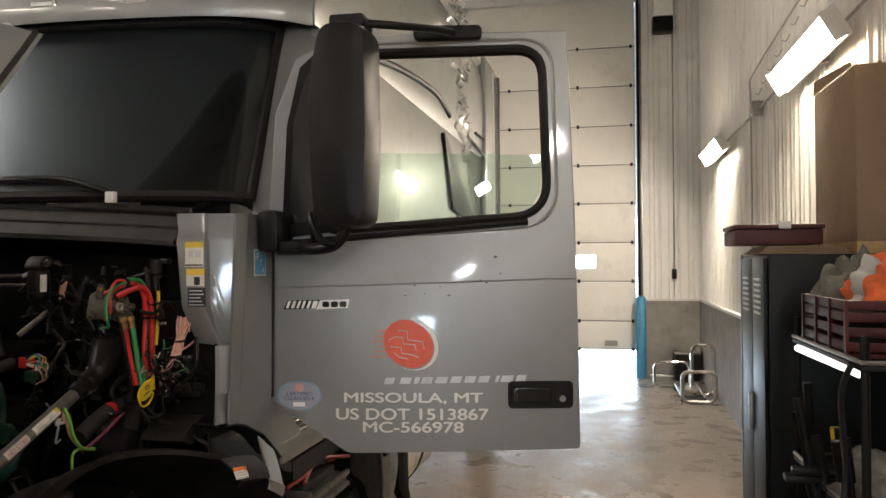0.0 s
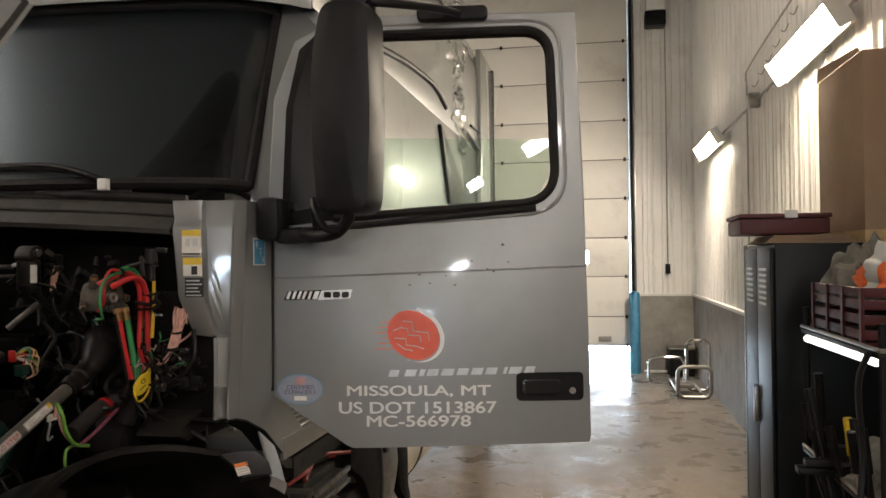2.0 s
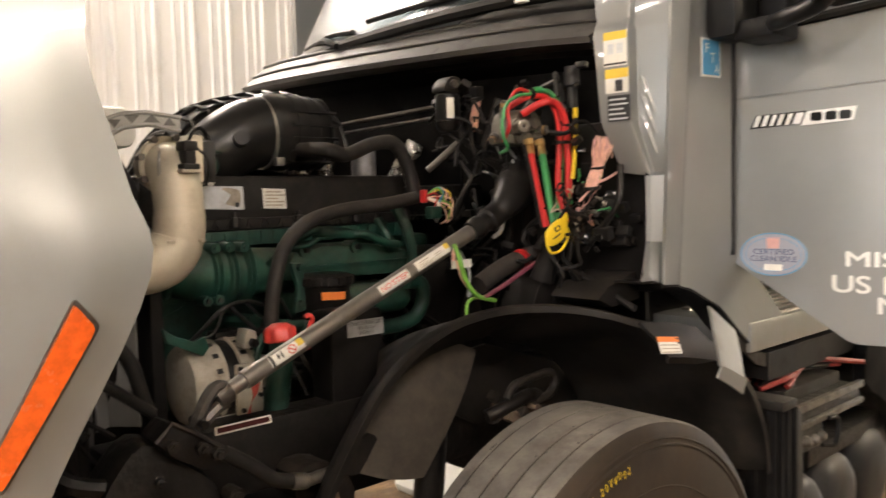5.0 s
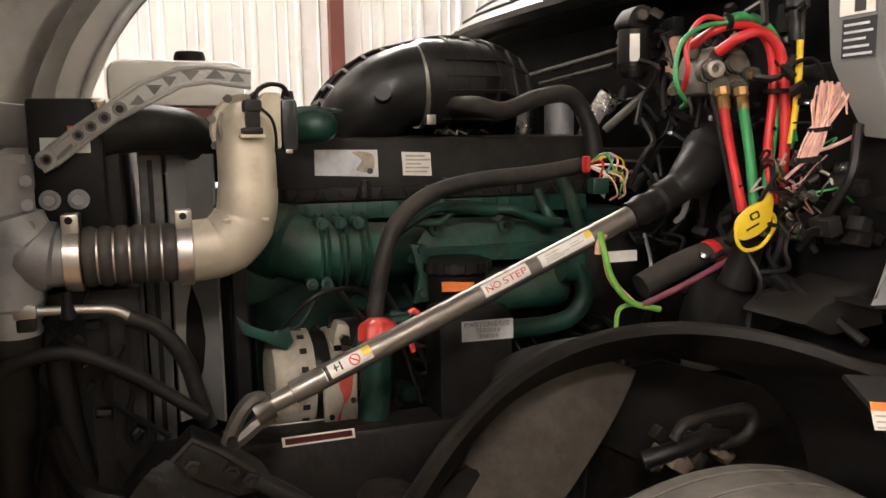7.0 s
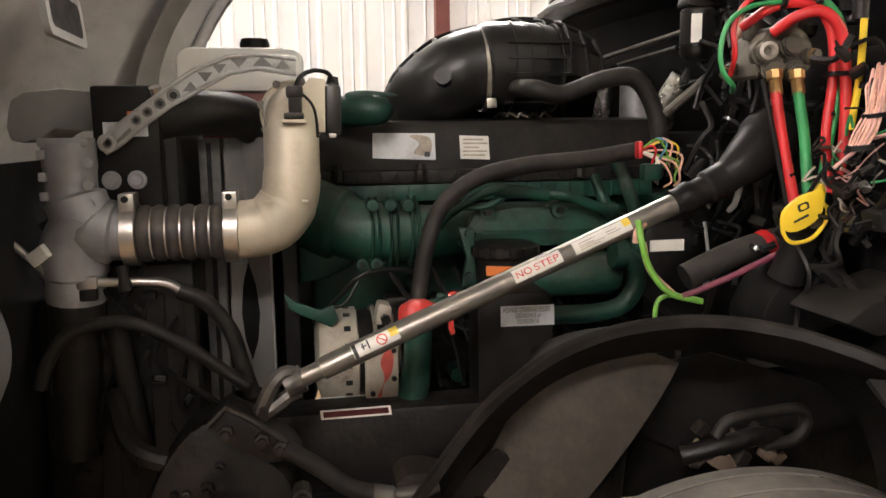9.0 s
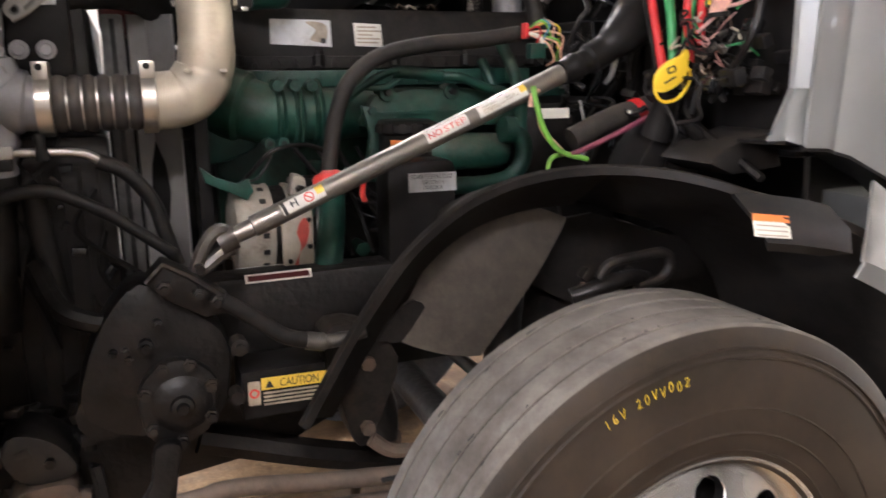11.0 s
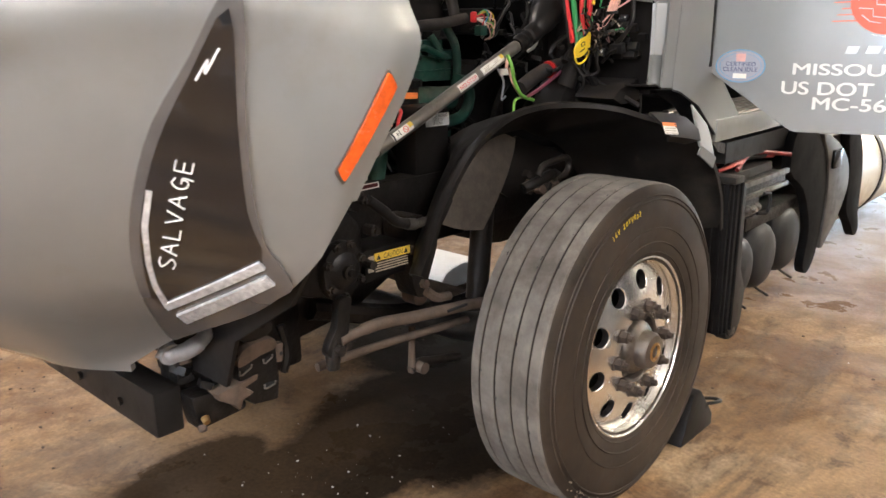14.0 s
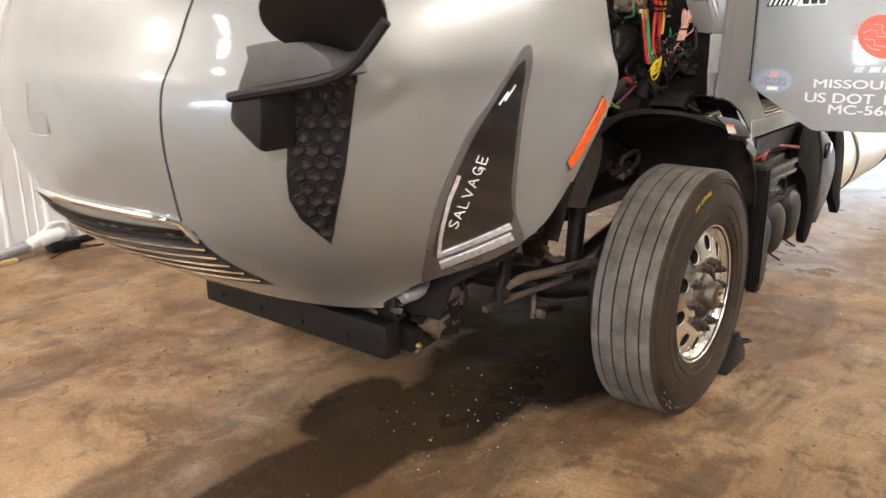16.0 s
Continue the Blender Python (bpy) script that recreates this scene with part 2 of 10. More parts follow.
LABEL_SILVER = material("silver_label", (0.60, 0.61, 0.62), 0.38, 0.2, 0.15, 30.0, dirt=(0.35, 0.35, 0.35), dirt_amount=0.25, dirt_scale=25)
RED_SMEAR = material("red_smear_paint", (0.36, 0.05, 0.035), 0.55, 0, 0.35, 40.0, dirt=(0.42, 0.22, 0.16), dirt_amount=0.5, dirt_scale=30)
LABEL_YELLOW = material("yellow_label", (0.72, 0.50, 0.06), 0.5, 0, 0.10, 20.0)
LABEL_ORANGE = material("orange_label", (0.80, 0.22, 0.05), 0.5, 0, 0.10, 20.0)
LABEL_BLACK = material("black_print", (0.02, 0.02, 0.02), 0.5, 0, 0.1, 20.0)
LABEL_RED = material("red_print", (0.60, 0.04, 0.03), 0.5, 0, 0.1, 20.0)
LABEL_NAVY = material("navy_print", (0.030, 0.045, 0.11), 0.4, 0, 0.12, 20.0)
LABEL_BLUE = material("blue_print", (0.06, 0.25, 0.42), 0.4, 0, 0.12, 20.0)
VINYL_RED = material("red_vinyl", (0.70, 0.10, 0.045), 0.4, 0, 0.10, 20.0)
VINYL_WHITE = material("white_vinyl", (0.72, 0.71, 0.67), 0.4, 0, 0.06, 25.0)
WALL_WHITE = material("white_metal_siding", (0.80, 0.785, 0.75), 0.42, 0.0, 0.05, 1.5, dirt=(0.52, 0.49, 0.44), dirt_amount=0.15, dirt_scale=1.2)
DOOR_WHITE = material("white_overhead_door", (0.74, 0.72, 0.67), 0.45, 0.0, 0.05, 1.5, dirt=(0.5, 0.47, 0.42), dirt_amount=0.18, dirt_scale=1.5)
CONCRETE = material("grey_concrete", (0.27, 0.255, 0.235), 0.75, 0, 0.18, 3.0, bump=0.15, dirt=(0.14, 0.13, 0.12), dirt_amount=0.35, dirt_scale=1.6)
CARDBOARD = material("brown_cardboard", (0.33, 0.225, 0.14), 0.8, 0, 0.12, 5.0, bump=0.05, dirt=(0.25, 0.165, 0.10), dirt_amount=0.25)
LOCKER = material("dark_locker_paint", (0.0058, 0.0071, 0.0066), 0.42, 0.0, 0.3, 6.0, dirt=(0.022, 0.021, 0.019), dirt_amount=0.2, spec=0.25)
RED_METAL = material("dark_red_metal", (0.085, 0.012, 0.012), 0.5, 0.1, 0.25, 7.0, dirt=(0.06, 0.03, 0.024), dirt_amount=0.35)
HIVIS = material("orange_cloth", (0.85, 0.17, 0.05), 0.85, 0, 0.2, 18.0, bump=0.3)
CLOTH = material("grey_cloth", (0.18, 0.17, 0.14), 0.9, 0, 0.35, 14.0, bump=0.4)
SILVER_CLOTH = material("reflective_tape", (0.55, 0.54, 0.50), 0.5, 0.2, 0.1, 14.0)
COLUMN_RED = material("red_primer_steel", (0.16, 0.045, 0.035), 0.6, 0, 0.2, 5.0)
FILM = glass_material("clear_film", (0.93, 0.93, 0.92), 0.12, 0.45)
GLASS = glass_material("door_glass", (0.82, 0.90, 0.85), 0.0, 0.55)
WINDSHIELD = glass_material("windshield_glass", (0.14, 0.175, 0.18), 0.07, 0.62, 0.62)
LAMP_GLOW = material("lit_lamp_diffuser", (1.0, 0.80, 0.50), 0.5, emit=17.0)
LAMP_BRIGHT = material("bright_lamp_diffuser", (1.0, 0.85, 0.62), 0.5, emit=120.0)
DAYLIGHT = material("daylight_outside", (0.68, 0.84, 1.0), 0.5, emit=32.0)
TUBE_GLOW = material("lit_tube", (1.0, 0.96, 0.9), 0.5, emit=5.0)
MESH_BLACK = material("satin_black_mesh", (0.014, 0.0125, 0.011), 0.6, 0, 0.4, 20.0, bump=0.2, spec=0.16)
BADGE = material("satin_silver_badge", (0.78, 0.77, 0.74), 0.3, 0.25, 0.05, 9.0)
STRUT_GREY = material("satin_grey_tube", (0.21, 0.192, 0.165), 0.32, 0.7, 0.2, 12.0, dirt=(0.10, 0.085, 0.07), dirt_amount=0.35, dirt_scale=12)
BELLOWS = material("dusty_rubber", (0.040, 0.035, 0.031), 0.6, 0, 0.3, 14.0, bump=0.1, dust=DUST, dust_amount=0.4)
WOOD = material("pine_board", (0.52, 0.36, 0.17), 0.7, 0, 0.2, 12.0)
TAN_TANK = material("sandy_aluminium_tank", (0.62, 0.56, 0.45), 0.30, 0.6, 0.08, 5.0, dirt=(0.36, 0.29, 0.2), dirt_amount=0.25)


def floor_material():
    """Tan, scuffed concrete with brown stains, drag marks, a run of spilt oil and near-black patches under the truck.
    """
    m = bpy.data.materials.new("stained_concrete_floor")
    m.use_nodes = True
    nt = m.node_tree
    nd, ln = nt.nodes, nt.links
    b = nd["Principled BSDF"]
    b.inputs["Specular IOR Level"].default_value = 0.22
    tc = nd.new("ShaderNodeTexCoord")
    sep = nd.new("ShaderNodeSeparateXYZ")
    ln.new(tc.outputs["Object"], sep.inputs[0])

    def math_node(op, a, bb):
        n = nd.new("ShaderNodeMath")
        n.operation = op
        for i, v in enumerate((a, bb)):
            if isinstance(v, (int, float)):
                n.inputs[i].default_value = v
            else:
                ln.new(v, n.inputs[i])
        return n.outputs[0]

    def noise_node(scale, detail, rough=0.6, stretch=None, warp=0.0):
        n = nd.new("ShaderNodeTexNoise")
        n.inputs["Scale"].default_value, n.inputs["Detail"].default_value, n.inputs["Roughness"].default_value = scale, detail, rough
        n.inputs["Distortion"].default_value = warp
        mp = nd.new("ShaderNodeMapping")
        mp.inputs["Scale"].default_value = stretch or (1, 1, 1)
        mp.inputs["Location"].default_value = (scale * 3.1, detail * 1.7, 0)
        ln.new(tc.outputs["Object"], mp.inputs["Vector"])
        ln.new(mp.outputs[0], n.inputs["Vector"])
        return n.outputs["Fac"]

    def span(v, lo, hi, to0=0.0, to1=1.0):
        r = nd.new("ShaderNodeMapRange")
        r.inputs["From Min"].default_value, r.inputs["From Max"].default_value = lo, hi
        r.inputs["To Min"].default_value, r.inputs["To Max"].default_value = to0, to1
        ln.new(v, r.inputs["Value"])
        return r.outputs[0]

    def blend(fac, a, colour):
        x = nd.new("ShaderNodeMix")
        x.data_type = "RGBA"
        ln.new(fac, x.inputs["Factor"])
        if isinstance(a, tuple):
            x.inputs["A"].default_value = (*a, 1)
        else:
            ln.new(a, x.inputs["A"])
        x.inputs["B"].default_value = (*colour, 1)
        return x.outputs["Result"]

    def patch(cx, cy, rx, ry, ang, wob, lo=1.05, hi=0.7):
        dx, dy = math_node("SUBTRACT", sep.outputs["X"], cx), math_node("SUBTRACT", sep.outputs["Y"], cy)
        ca, sa = math.cos(ang), math.sin(ang)
        u = math_node("ADD", math_node("MULTIPLY", dx, ca / rx), math_node("MULTIPLY", dy, sa / rx))
        v = math_node("ADD", math_node("MULTIPLY", dx, -sa / ry), math_node("MULTIPLY", dy, ca / ry))
        r = math_node("ADD", math_node("MULTIPLY", u, u), math_node("MULTIPLY", v, v))
        return span(math_node("ADD", r, wob), lo, hi)

    near = span(sep.outputs["Y"], 11.5, 15.0, 1.0, 0.25)      # cleaner and greyer towards the overhead door

    def stain(fac, amount):
        return math_node("MULTIPLY", math_node("MULTIPLY", fac, near), amount)

    col = blend(span(noise_node(0.6, 6, 0.6), 0.38, 0.62), (0.315, 0.205, 0.106), (0.21, 0.127, 0.062))
    col = blend(span(sep.outputs["Y"], 11.5, 15.5, 0.0, 0.85), col, (0.19, 0.19, 0.186))
    col = blend(stain(span(noise_node(1.1, 11, 0.72, (1.0, 0.8, 1), 0.6), 0.465, 0.585), 0.88), col, (0.125, 0.066, 0.029))
    col = blend(stain(span(noise_node(0.9, 11, 0.74, (2.2, 0.6, 1), 0.4), 0.485, 0.60), 0.85), col, (0.095, 0.064, 0.040))
    col = blend(stain(span(noise_node(4.2, 10, 0.74, None, 0.8), 0.54, 0.63), 0.75), col, (0.075, 0.043, 0.024))
    col = blend(stain(span(noise_node(2.4, 9, 0.7, None, 0.4), 0.54, 0.68), 0.6), col, (0.43, 0.33, 0.215))
    wob = math_node("MULTIPLY", math_node("SUBTRACT", noise_node(3.5, 8, 0.7), 0.5), 2.2)
    # crumbly brown dirt dropped beside the nose
    rub = math_node("MULTIPLY", patch(-3.55, 8.72, 0.50, 0.30, 0.5, wob, 1.2, 0.3), span(noise_node(14, 6, 0.7), 0.42, 0.56))
    col = blend(math_node("MULTIPLY", rub, 0.8), col, (0.12, 0.058, 0.026))
    # near-black patches: the oil run by the nose, broader ones under the truck
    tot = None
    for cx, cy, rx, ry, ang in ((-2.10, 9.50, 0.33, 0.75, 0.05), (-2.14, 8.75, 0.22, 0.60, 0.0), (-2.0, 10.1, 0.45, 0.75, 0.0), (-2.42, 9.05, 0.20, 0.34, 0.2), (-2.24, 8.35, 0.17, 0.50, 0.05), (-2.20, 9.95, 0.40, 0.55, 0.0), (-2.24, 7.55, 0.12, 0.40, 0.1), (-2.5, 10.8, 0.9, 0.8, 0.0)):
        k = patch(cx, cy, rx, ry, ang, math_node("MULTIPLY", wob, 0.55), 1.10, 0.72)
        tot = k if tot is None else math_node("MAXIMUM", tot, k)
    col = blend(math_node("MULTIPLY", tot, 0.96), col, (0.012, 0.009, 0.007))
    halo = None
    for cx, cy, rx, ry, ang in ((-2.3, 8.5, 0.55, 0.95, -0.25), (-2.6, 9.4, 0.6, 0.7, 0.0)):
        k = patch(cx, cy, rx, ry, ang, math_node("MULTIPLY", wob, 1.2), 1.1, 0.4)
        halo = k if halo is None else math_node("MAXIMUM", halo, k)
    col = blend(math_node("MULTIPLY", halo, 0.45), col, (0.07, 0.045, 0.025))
    # fine speckle
    sp = span(noise_node(60, 5, 0.7), 0.36, 0.64, 0.78, 1.16)
    mul = nd.new("ShaderNodeMix")
    mul.data_type, mul.blend_type = "RGBA", "MULTIPLY"
    mul.inputs["Factor"].default_value = 1
    ln.new(col, mul.inputs["A"])
    cmb = nd.new("ShaderNodeCombineColor")
    for k in range(3):
        ln.new(sp, cmb.inputs[k])
    ln.new(cmb.outputs[0], mul.inputs["B"])
    ln.new(mul.outputs["Result"], b.inputs["Base Color"])
    rough = math_node("MULTIPLY", span(noise_node(2.2, 7, 0.65), 0.40, 0.60, 0.30, 0.70), span(sep.outputs["Y"], 11.0, 15.0, 1.0, 0.7))
    dry = math_node("SUBTRACT", 1.0, math_node("MULTIPLY", tot, 0.25))      # the oil and the other near-black patches are a little smoother
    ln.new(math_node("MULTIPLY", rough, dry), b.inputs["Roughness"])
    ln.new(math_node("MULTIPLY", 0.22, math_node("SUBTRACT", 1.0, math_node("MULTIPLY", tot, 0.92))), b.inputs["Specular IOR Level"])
    bp = nd.new("ShaderNodeBump")
    bp.inputs["Strength"].default_value, bp.inputs["Distance"].default_value = 0.22, 0.004
    ln.new(noise_node(24, 7, 0.7), bp.inputs["Height"])
    ln.new(bp.outputs["Normal"], b.inputs["Normal"])
    return m


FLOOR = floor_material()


# ---------------------------------------------------------------- mesh tools
def mesh_object(name, bm, mat, parent=None, label="", smooth=True, bevel=0.0):
    if bevel:
        edges = [e for e in bm.edges if len(e.link_faces) == 2 and e.calc_face_angle(0) > 0.6]
        bmesh.ops.bevel(bm, geom=edges, offset=bevel, segments=2, profile=0.6, affect="EDGES", clamp_overlap=True)
    me = bpy.data.meshes.new(name)
    bm.to_mesh(me)
    bm.free()
    me.materials.append(mat)
    if smooth:
        me.polygons.foreach_set("use_smooth", [True] * len(me.polygons))
        me.set_sharp_from_angle(angle=radians(38))
    ob = new(name, me)
    if parent is not None:
        ob.parent = parent
    if label:
        ob["label"] = label
    return ob


def part(name, bm, mat, parent, label="", smooth=True, bevel=0.0):
    return mesh_object(name, bm, mat, parent, label, smooth, bevel)


def thing(name, label, category, group="", kind=""):
    return tagged(new(name), label, category, group, kind)


def box(x0, x1, y0, y1, z0, z1, bm=None, m=None):
    bm = bm or bmesh.new()
    vs = [bm.verts.new((x, y, z)) for x in (x0, x1) for y in (y0, y1) for z in (z0, z1)]
    for q in ((0, 1, 3, 2), (4, 6, 7, 5), (0, 4, 5, 1), (2, 3, 7, 6), (0, 2, 6, 4), (1, 5, 7, 3)):
        bm.faces.new([vs[i] for i in q])
    if m is not None:
        bmesh.ops.transform(bm, matrix=m, verts=vs)
    bmesh.ops.recalc_face_normals(bm, faces=bm.faces)
    return bm


def tube(pts, r, bm=None, seg=10, cap=True, ripple=None):
    """A round bar or hose along points; r may be a number or one radius a point."""
    bm = bm or bmesh.new()
    pts = [Vector(p) for p in pts]
    n = len(pts)
    rs = r if isinstance(r, (list, tuple)) else [r] * n
    rings, a = [], None
    for i, p in enumerate(pts):
        d = (pts[min(i + 1, n - 1)] - pts[max(i - 1, 0)]).normalized()
        if a is None:
            a = d.orthogonal().normalized()
        a = (a - d * a.dot(d)).normalized()
        b = d.cross(a)
        rings.append([bm.verts.new(p + (a * math.cos(2 * math.pi * k / seg) + b * math.sin(2 * math.pi * k / seg)) * rs[i]) for k in range(seg)])
    for i in range(n - 1):
        for k in range(seg):
            bm.faces.new((rings[i][k], rings[i][(k + 1) % seg], rings[i + 1][(k + 1) % seg], rings[i + 1][k]))
    if cap:
        bm.faces.new(rings[0][::-1])
        bm.faces.new(rings[-1])
    return bm


def smooth_path(ctrl, steps=8):
    """Catmull-Rom through the given points."""
    p = [Vector(c) for c in ctrl]
    p = [p[0] * 2 - p[1]] + p + [p[-1] * 2 - p[-2]]
    out = []
    for i in range(1, len(p) - 2):
        for s in range(steps):
            t = s / steps
            out.append(0.5 * (2 * p[i] + (p[i + 1] - p[i - 1]) * t + (2 * p[i - 1] - 5 * p[i] + 4 * p[i + 1] - p[i + 2]) * t * t + (3 * p[i] - p[i - 1] - 3 * p[i + 1] + p[i + 2]) * t ** 3))
    out.append(p[-2])
    return out


def hose(ctrl, r, bm=None, seg=10, steps=8):
    return tube(smooth_path(ctrl, steps), r, bm, seg)


def lathe(profile, m, bm=None, seg=48, closed=False):
    """Turns (radius, along) round the local z axis, then places it by m."""
    bm = bm or bmesh.new()
    rings = []
    for r, h in profile:
        rings.append([bm.verts.new(m @ Vector((r * math.cos(2 * math.pi * k / seg), r * math.sin(2 * math.pi * k / seg), h))) for k in range(seg)])
    for i in range(len(rings) - 1):
        for k in range(seg):
            bm.faces.new((rings[i][k], rings[i][(k + 1) % seg], rings[i + 1][(k + 1) % seg], rings[i + 1][k]))
    if closed:
        bm.faces.new(rings[0][::-1])
        bm.faces.new(rings[-1])
    bmesh.ops.recalc_face_normals(bm, faces=bm.faces)
    return bm


def prism(outline, m, depth, bm=None):
    """A flat plate with the given outline in the local xy plane, from z 0 to depth, placed by m."""
    bm = bm or bmesh.new()
    lo = [bm.verts.new(m @ Vector((x, y, 0))) for x, y in outline]
    hi = [bm.verts.new(m @ Vector((x, y, depth))) for x, y in outline]
    bm.faces.new(lo[::-1])
    bm.faces.new(hi)
    n = len(lo)
    for i in range(n):
        bm.faces.new((lo[i], lo[(i + 1) % n], hi[(i + 1) % n], hi[i]))
    bmesh.ops.recalc_face_normals(bm, faces=bm.faces)
    return bm


def grid_surface(rows, bm=None, thick=0.0):
    """A sheet through rows of points, given thickness inwards where asked."""
    bm = bm or bmesh.new()
    vs = [[bm.verts.new(p) for p in row] for row in rows]
    for i in range(len(vs) - 1):
        for k in range(len(vs[0]) - 1):
            bm.faces.new((vs[i][k], vs[i][k + 1], vs[i + 1][k + 1], vs[i + 1][k]))
    bmesh.ops.recalc_face_normals(bm, faces=bm.faces)
    if thick:
        bmesh.ops.solidify(bm, geom=bm.faces[:], thickness=thick)
    return bm


def rounded(x0, x1, y0, y1, r, n=5):
    out = []
    for cx, cy, a0 in ((x1 - r, y1 - r, 0), (x0 + r, y1 - r, 90), (x0 + r, y0 + r, 180), (x1 - r, y0 + r, 270)):
        for k in range(n + 1):
            a = radians(a0 + 90 * k / n)
            out.append((cx + r * math.cos(a), cy + r * math.sin(a)))
    return out


def ring_plate(outer, inner, m, depth, bm=None):
    """A frame between two outlines of the same number of points."""
    bm = bm or bmesh.new()
    n = len(outer)
    lay = []
    for z in (0, depth):
        lay.append(([bm.verts.new(m @ Vector((x, y, z))) for x, y in outer], [bm.verts.new(m @ Vector((x, y, z))) for x, y in inner]))
    for i in range(n):
        j = (i + 1) % n
        (o0, i0), (o1, i1) = lay
        bm.faces.new((o0[i], o0[j], i0[j], i0[i]))
        bm.faces.new((o1[i], i1[i], i1[j], o1[j]))
        bm.faces.new((o0[i], o1[i], o1[j], o0[j]))
        bm.faces.new((i0[i], i0[j], i1[j], i1[i]))
    bmesh.ops.recalc_face_normals(bm, faces=bm.faces)
    return bm


def axes(origin, x_axis, y_axis):
    x = Vector(x_axis).normalized()
    z = x.cross(Vector(y_axis)).normalized()
    y = z.cross(x)
    m = Matrix((x, y, z)).transposed().to_4x4()
    m.translation = Vector(origin)
    return m


def lettering(name, text, m, width, height, mat, parent, label="", shear=0.0, thick=0.0006, bold=0.0):
    """Raised letters in the built-in font, fitted to a width and height, in the local xy plane of m."""
    cu = bpy.data.curves.new(name, "FONT")
    cu.body, cu.size, cu.extrude, cu.shear = text, 1.0, 0.0, shear
    tmp = bpy.data.objects.new(name, cu)
    scene.collection.objects.link(tmp)
    dg = bpy.context.evaluated_depsgraph_get()
    me = bpy.data.meshes.new_from_object(tmp.evaluated_get(dg))
    bpy.data.objects.remove(tmp)
    co = [v.co.copy() for v in me.vertices]
    faces = [tuple(p.vertices) for p in me.polygons]
    bpy.data.meshes.remove(me)
    x0, x1, y0, y1 = min(c.x for c in co), max(c.x for c in co), min(c.y for c in co), max(c.y for c in co)
    sx, sy = width / (x1 - x0), height / (y1 - y0)
    root = list(range(len(co)))

    def find(i):
        while root[i] != i:
            root[i] = root[root[i]]
            i = root[i]
        return i
    for f in faces:
        for v in f[1:]:
            root[find(v)] = find(f[0])
    spans = {}
    for f in faces:
        r = find(f[0])
        lo, hi = spans.get(r, (9e9, -9e9))
        spans[r] = (min(lo, *(co[v].x for v in f)), max(hi, *(co[v].x for v in f)))
    order = sorted(spans, key=lambda r: spans[r][0])
    groups, end = [], -9e9
    for r in order:                       # one group of islands for each letter
        if spans[r][0] < end - 0.02 or (groups and spans[r][1] <= end):
            groups[-1].append(r)
        else:
            groups.append([r])
        end = max(end, spans[r][1])
    made = None
    for g in groups:
        bm = bmesh.new()
        for k, (ox, oy) in enumerate(((-bold, 0), (bold, 0), (0, -bold * 0.6), (0, bold * 0.6)) if bold else ((0, 0),)):
            seen = {}
            for f in faces:
                if find(f[0]) in g:
                    for v in f:
                        if v not in seen:
                            seen[v] = bm.verts.new(m @ Vector(((co[v].x - x0) * sx + ox, (co[v].y - y0) * sy + oy, thick + 0.00008 * k)))
                    bm.faces.new([seen[v] for v in f])
        made = part(name, bm, mat, parent, label, smooth=False)
        label = ""
    return made

# ---------------------------------------------------------------- the building
EAST, WEST, NORTH, SOUTH, TOP = 1.42, -6.2, 21.2, -3.0, 6.6


def structure(name, bm, mat, label, category, smooth=False, bevel=0.0):
    return tagged(mesh_object(name, bm, mat, None, "", smooth, bevel), label, category, "", "structure")


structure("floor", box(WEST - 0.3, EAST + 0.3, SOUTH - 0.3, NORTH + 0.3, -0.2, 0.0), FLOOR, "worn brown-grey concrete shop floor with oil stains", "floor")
structure("ceiling", box(WEST - 0.3, EAST + 0.3, SOUTH - 0.3, NORTH + 0.3, TOP, TOP + 0.2), CEILING, "grey insulated ceiling of the workshop", "ceiling")


def ribbed_sheet(length, height, z0, pitch=0.305, deep=0.022):
    """Corrugated siding in the local xz plane, ribs towards -y."""
    prof, x = [], 0.0
    while x < length:
        for dx, dy in ((0, 0), (0.36, 0), (0.40, 0.55), (0.44, 0), (0.62, 0), (0.66, 0.55), (0.70, 0), (0.84, 0), (0.88, 1), (0.95, 1)):
            if x + dx * pitch <= length:
                prof.append((x + dx * pitch, -deep * dy))
        x += pitch
    prof.append((length, 0))
    return grid_surface([[Vector((px, py, z)) for px, py in prof] for z in (z0, height)])


def wall_sheet(name, a, b, z0, z1, label, parent=None):
    a, b = Vector((*a, 0)), Vector((*b, 0))
    d = (b - a).normalized()
    m = Matrix((d, Vector((0, 0, 1)).cross(d), Vector((0, 0, 1)))).transposed().to_4x4()
    m.translation = a
    bm = ribbed_sheet((b - a).length, z1, z0)
    bmesh.ops.transform(bm, matrix=m, verts=bm.verts)
    return structure(name, bm, WALL_WHITE, label, "wall", smooth=False)


DOOR_L, DOOR_R = -4.9, 0.38
structure("wall_east", box(EAST + 0.03, EAST + 0.3, SOUTH, NORTH, 0, TOP), WALL_WHITE, "white workshop side wall behind the siding", "wall")
wall_sheet("wall_east_siding", (EAST, NORTH), (EAST, SOUTH), 1.24, TOP, "white ribbed metal siding above the concrete wainscot")
structure("wall_west", box(WEST - 0.3, WEST - 0.03, SOUTH, NORTH, 0, TOP), WALL_WHITE, "white workshop side wall behind the siding", "wall")
wall_sheet("wall_west_siding", (WEST, SOUTH), (WEST, NORTH), 0.0, TOP, "white ribbed metal siding on the side wall")
wb = box(DOOR_R + 0.02, EAST + 0.3, NORTH + 0.03, NORTH + 0.3, 0, TOP)
box(WEST - 0.3, DOOR_L - 0.02, NORTH + 0.03, NORTH + 0.3, 0, TOP, wb)
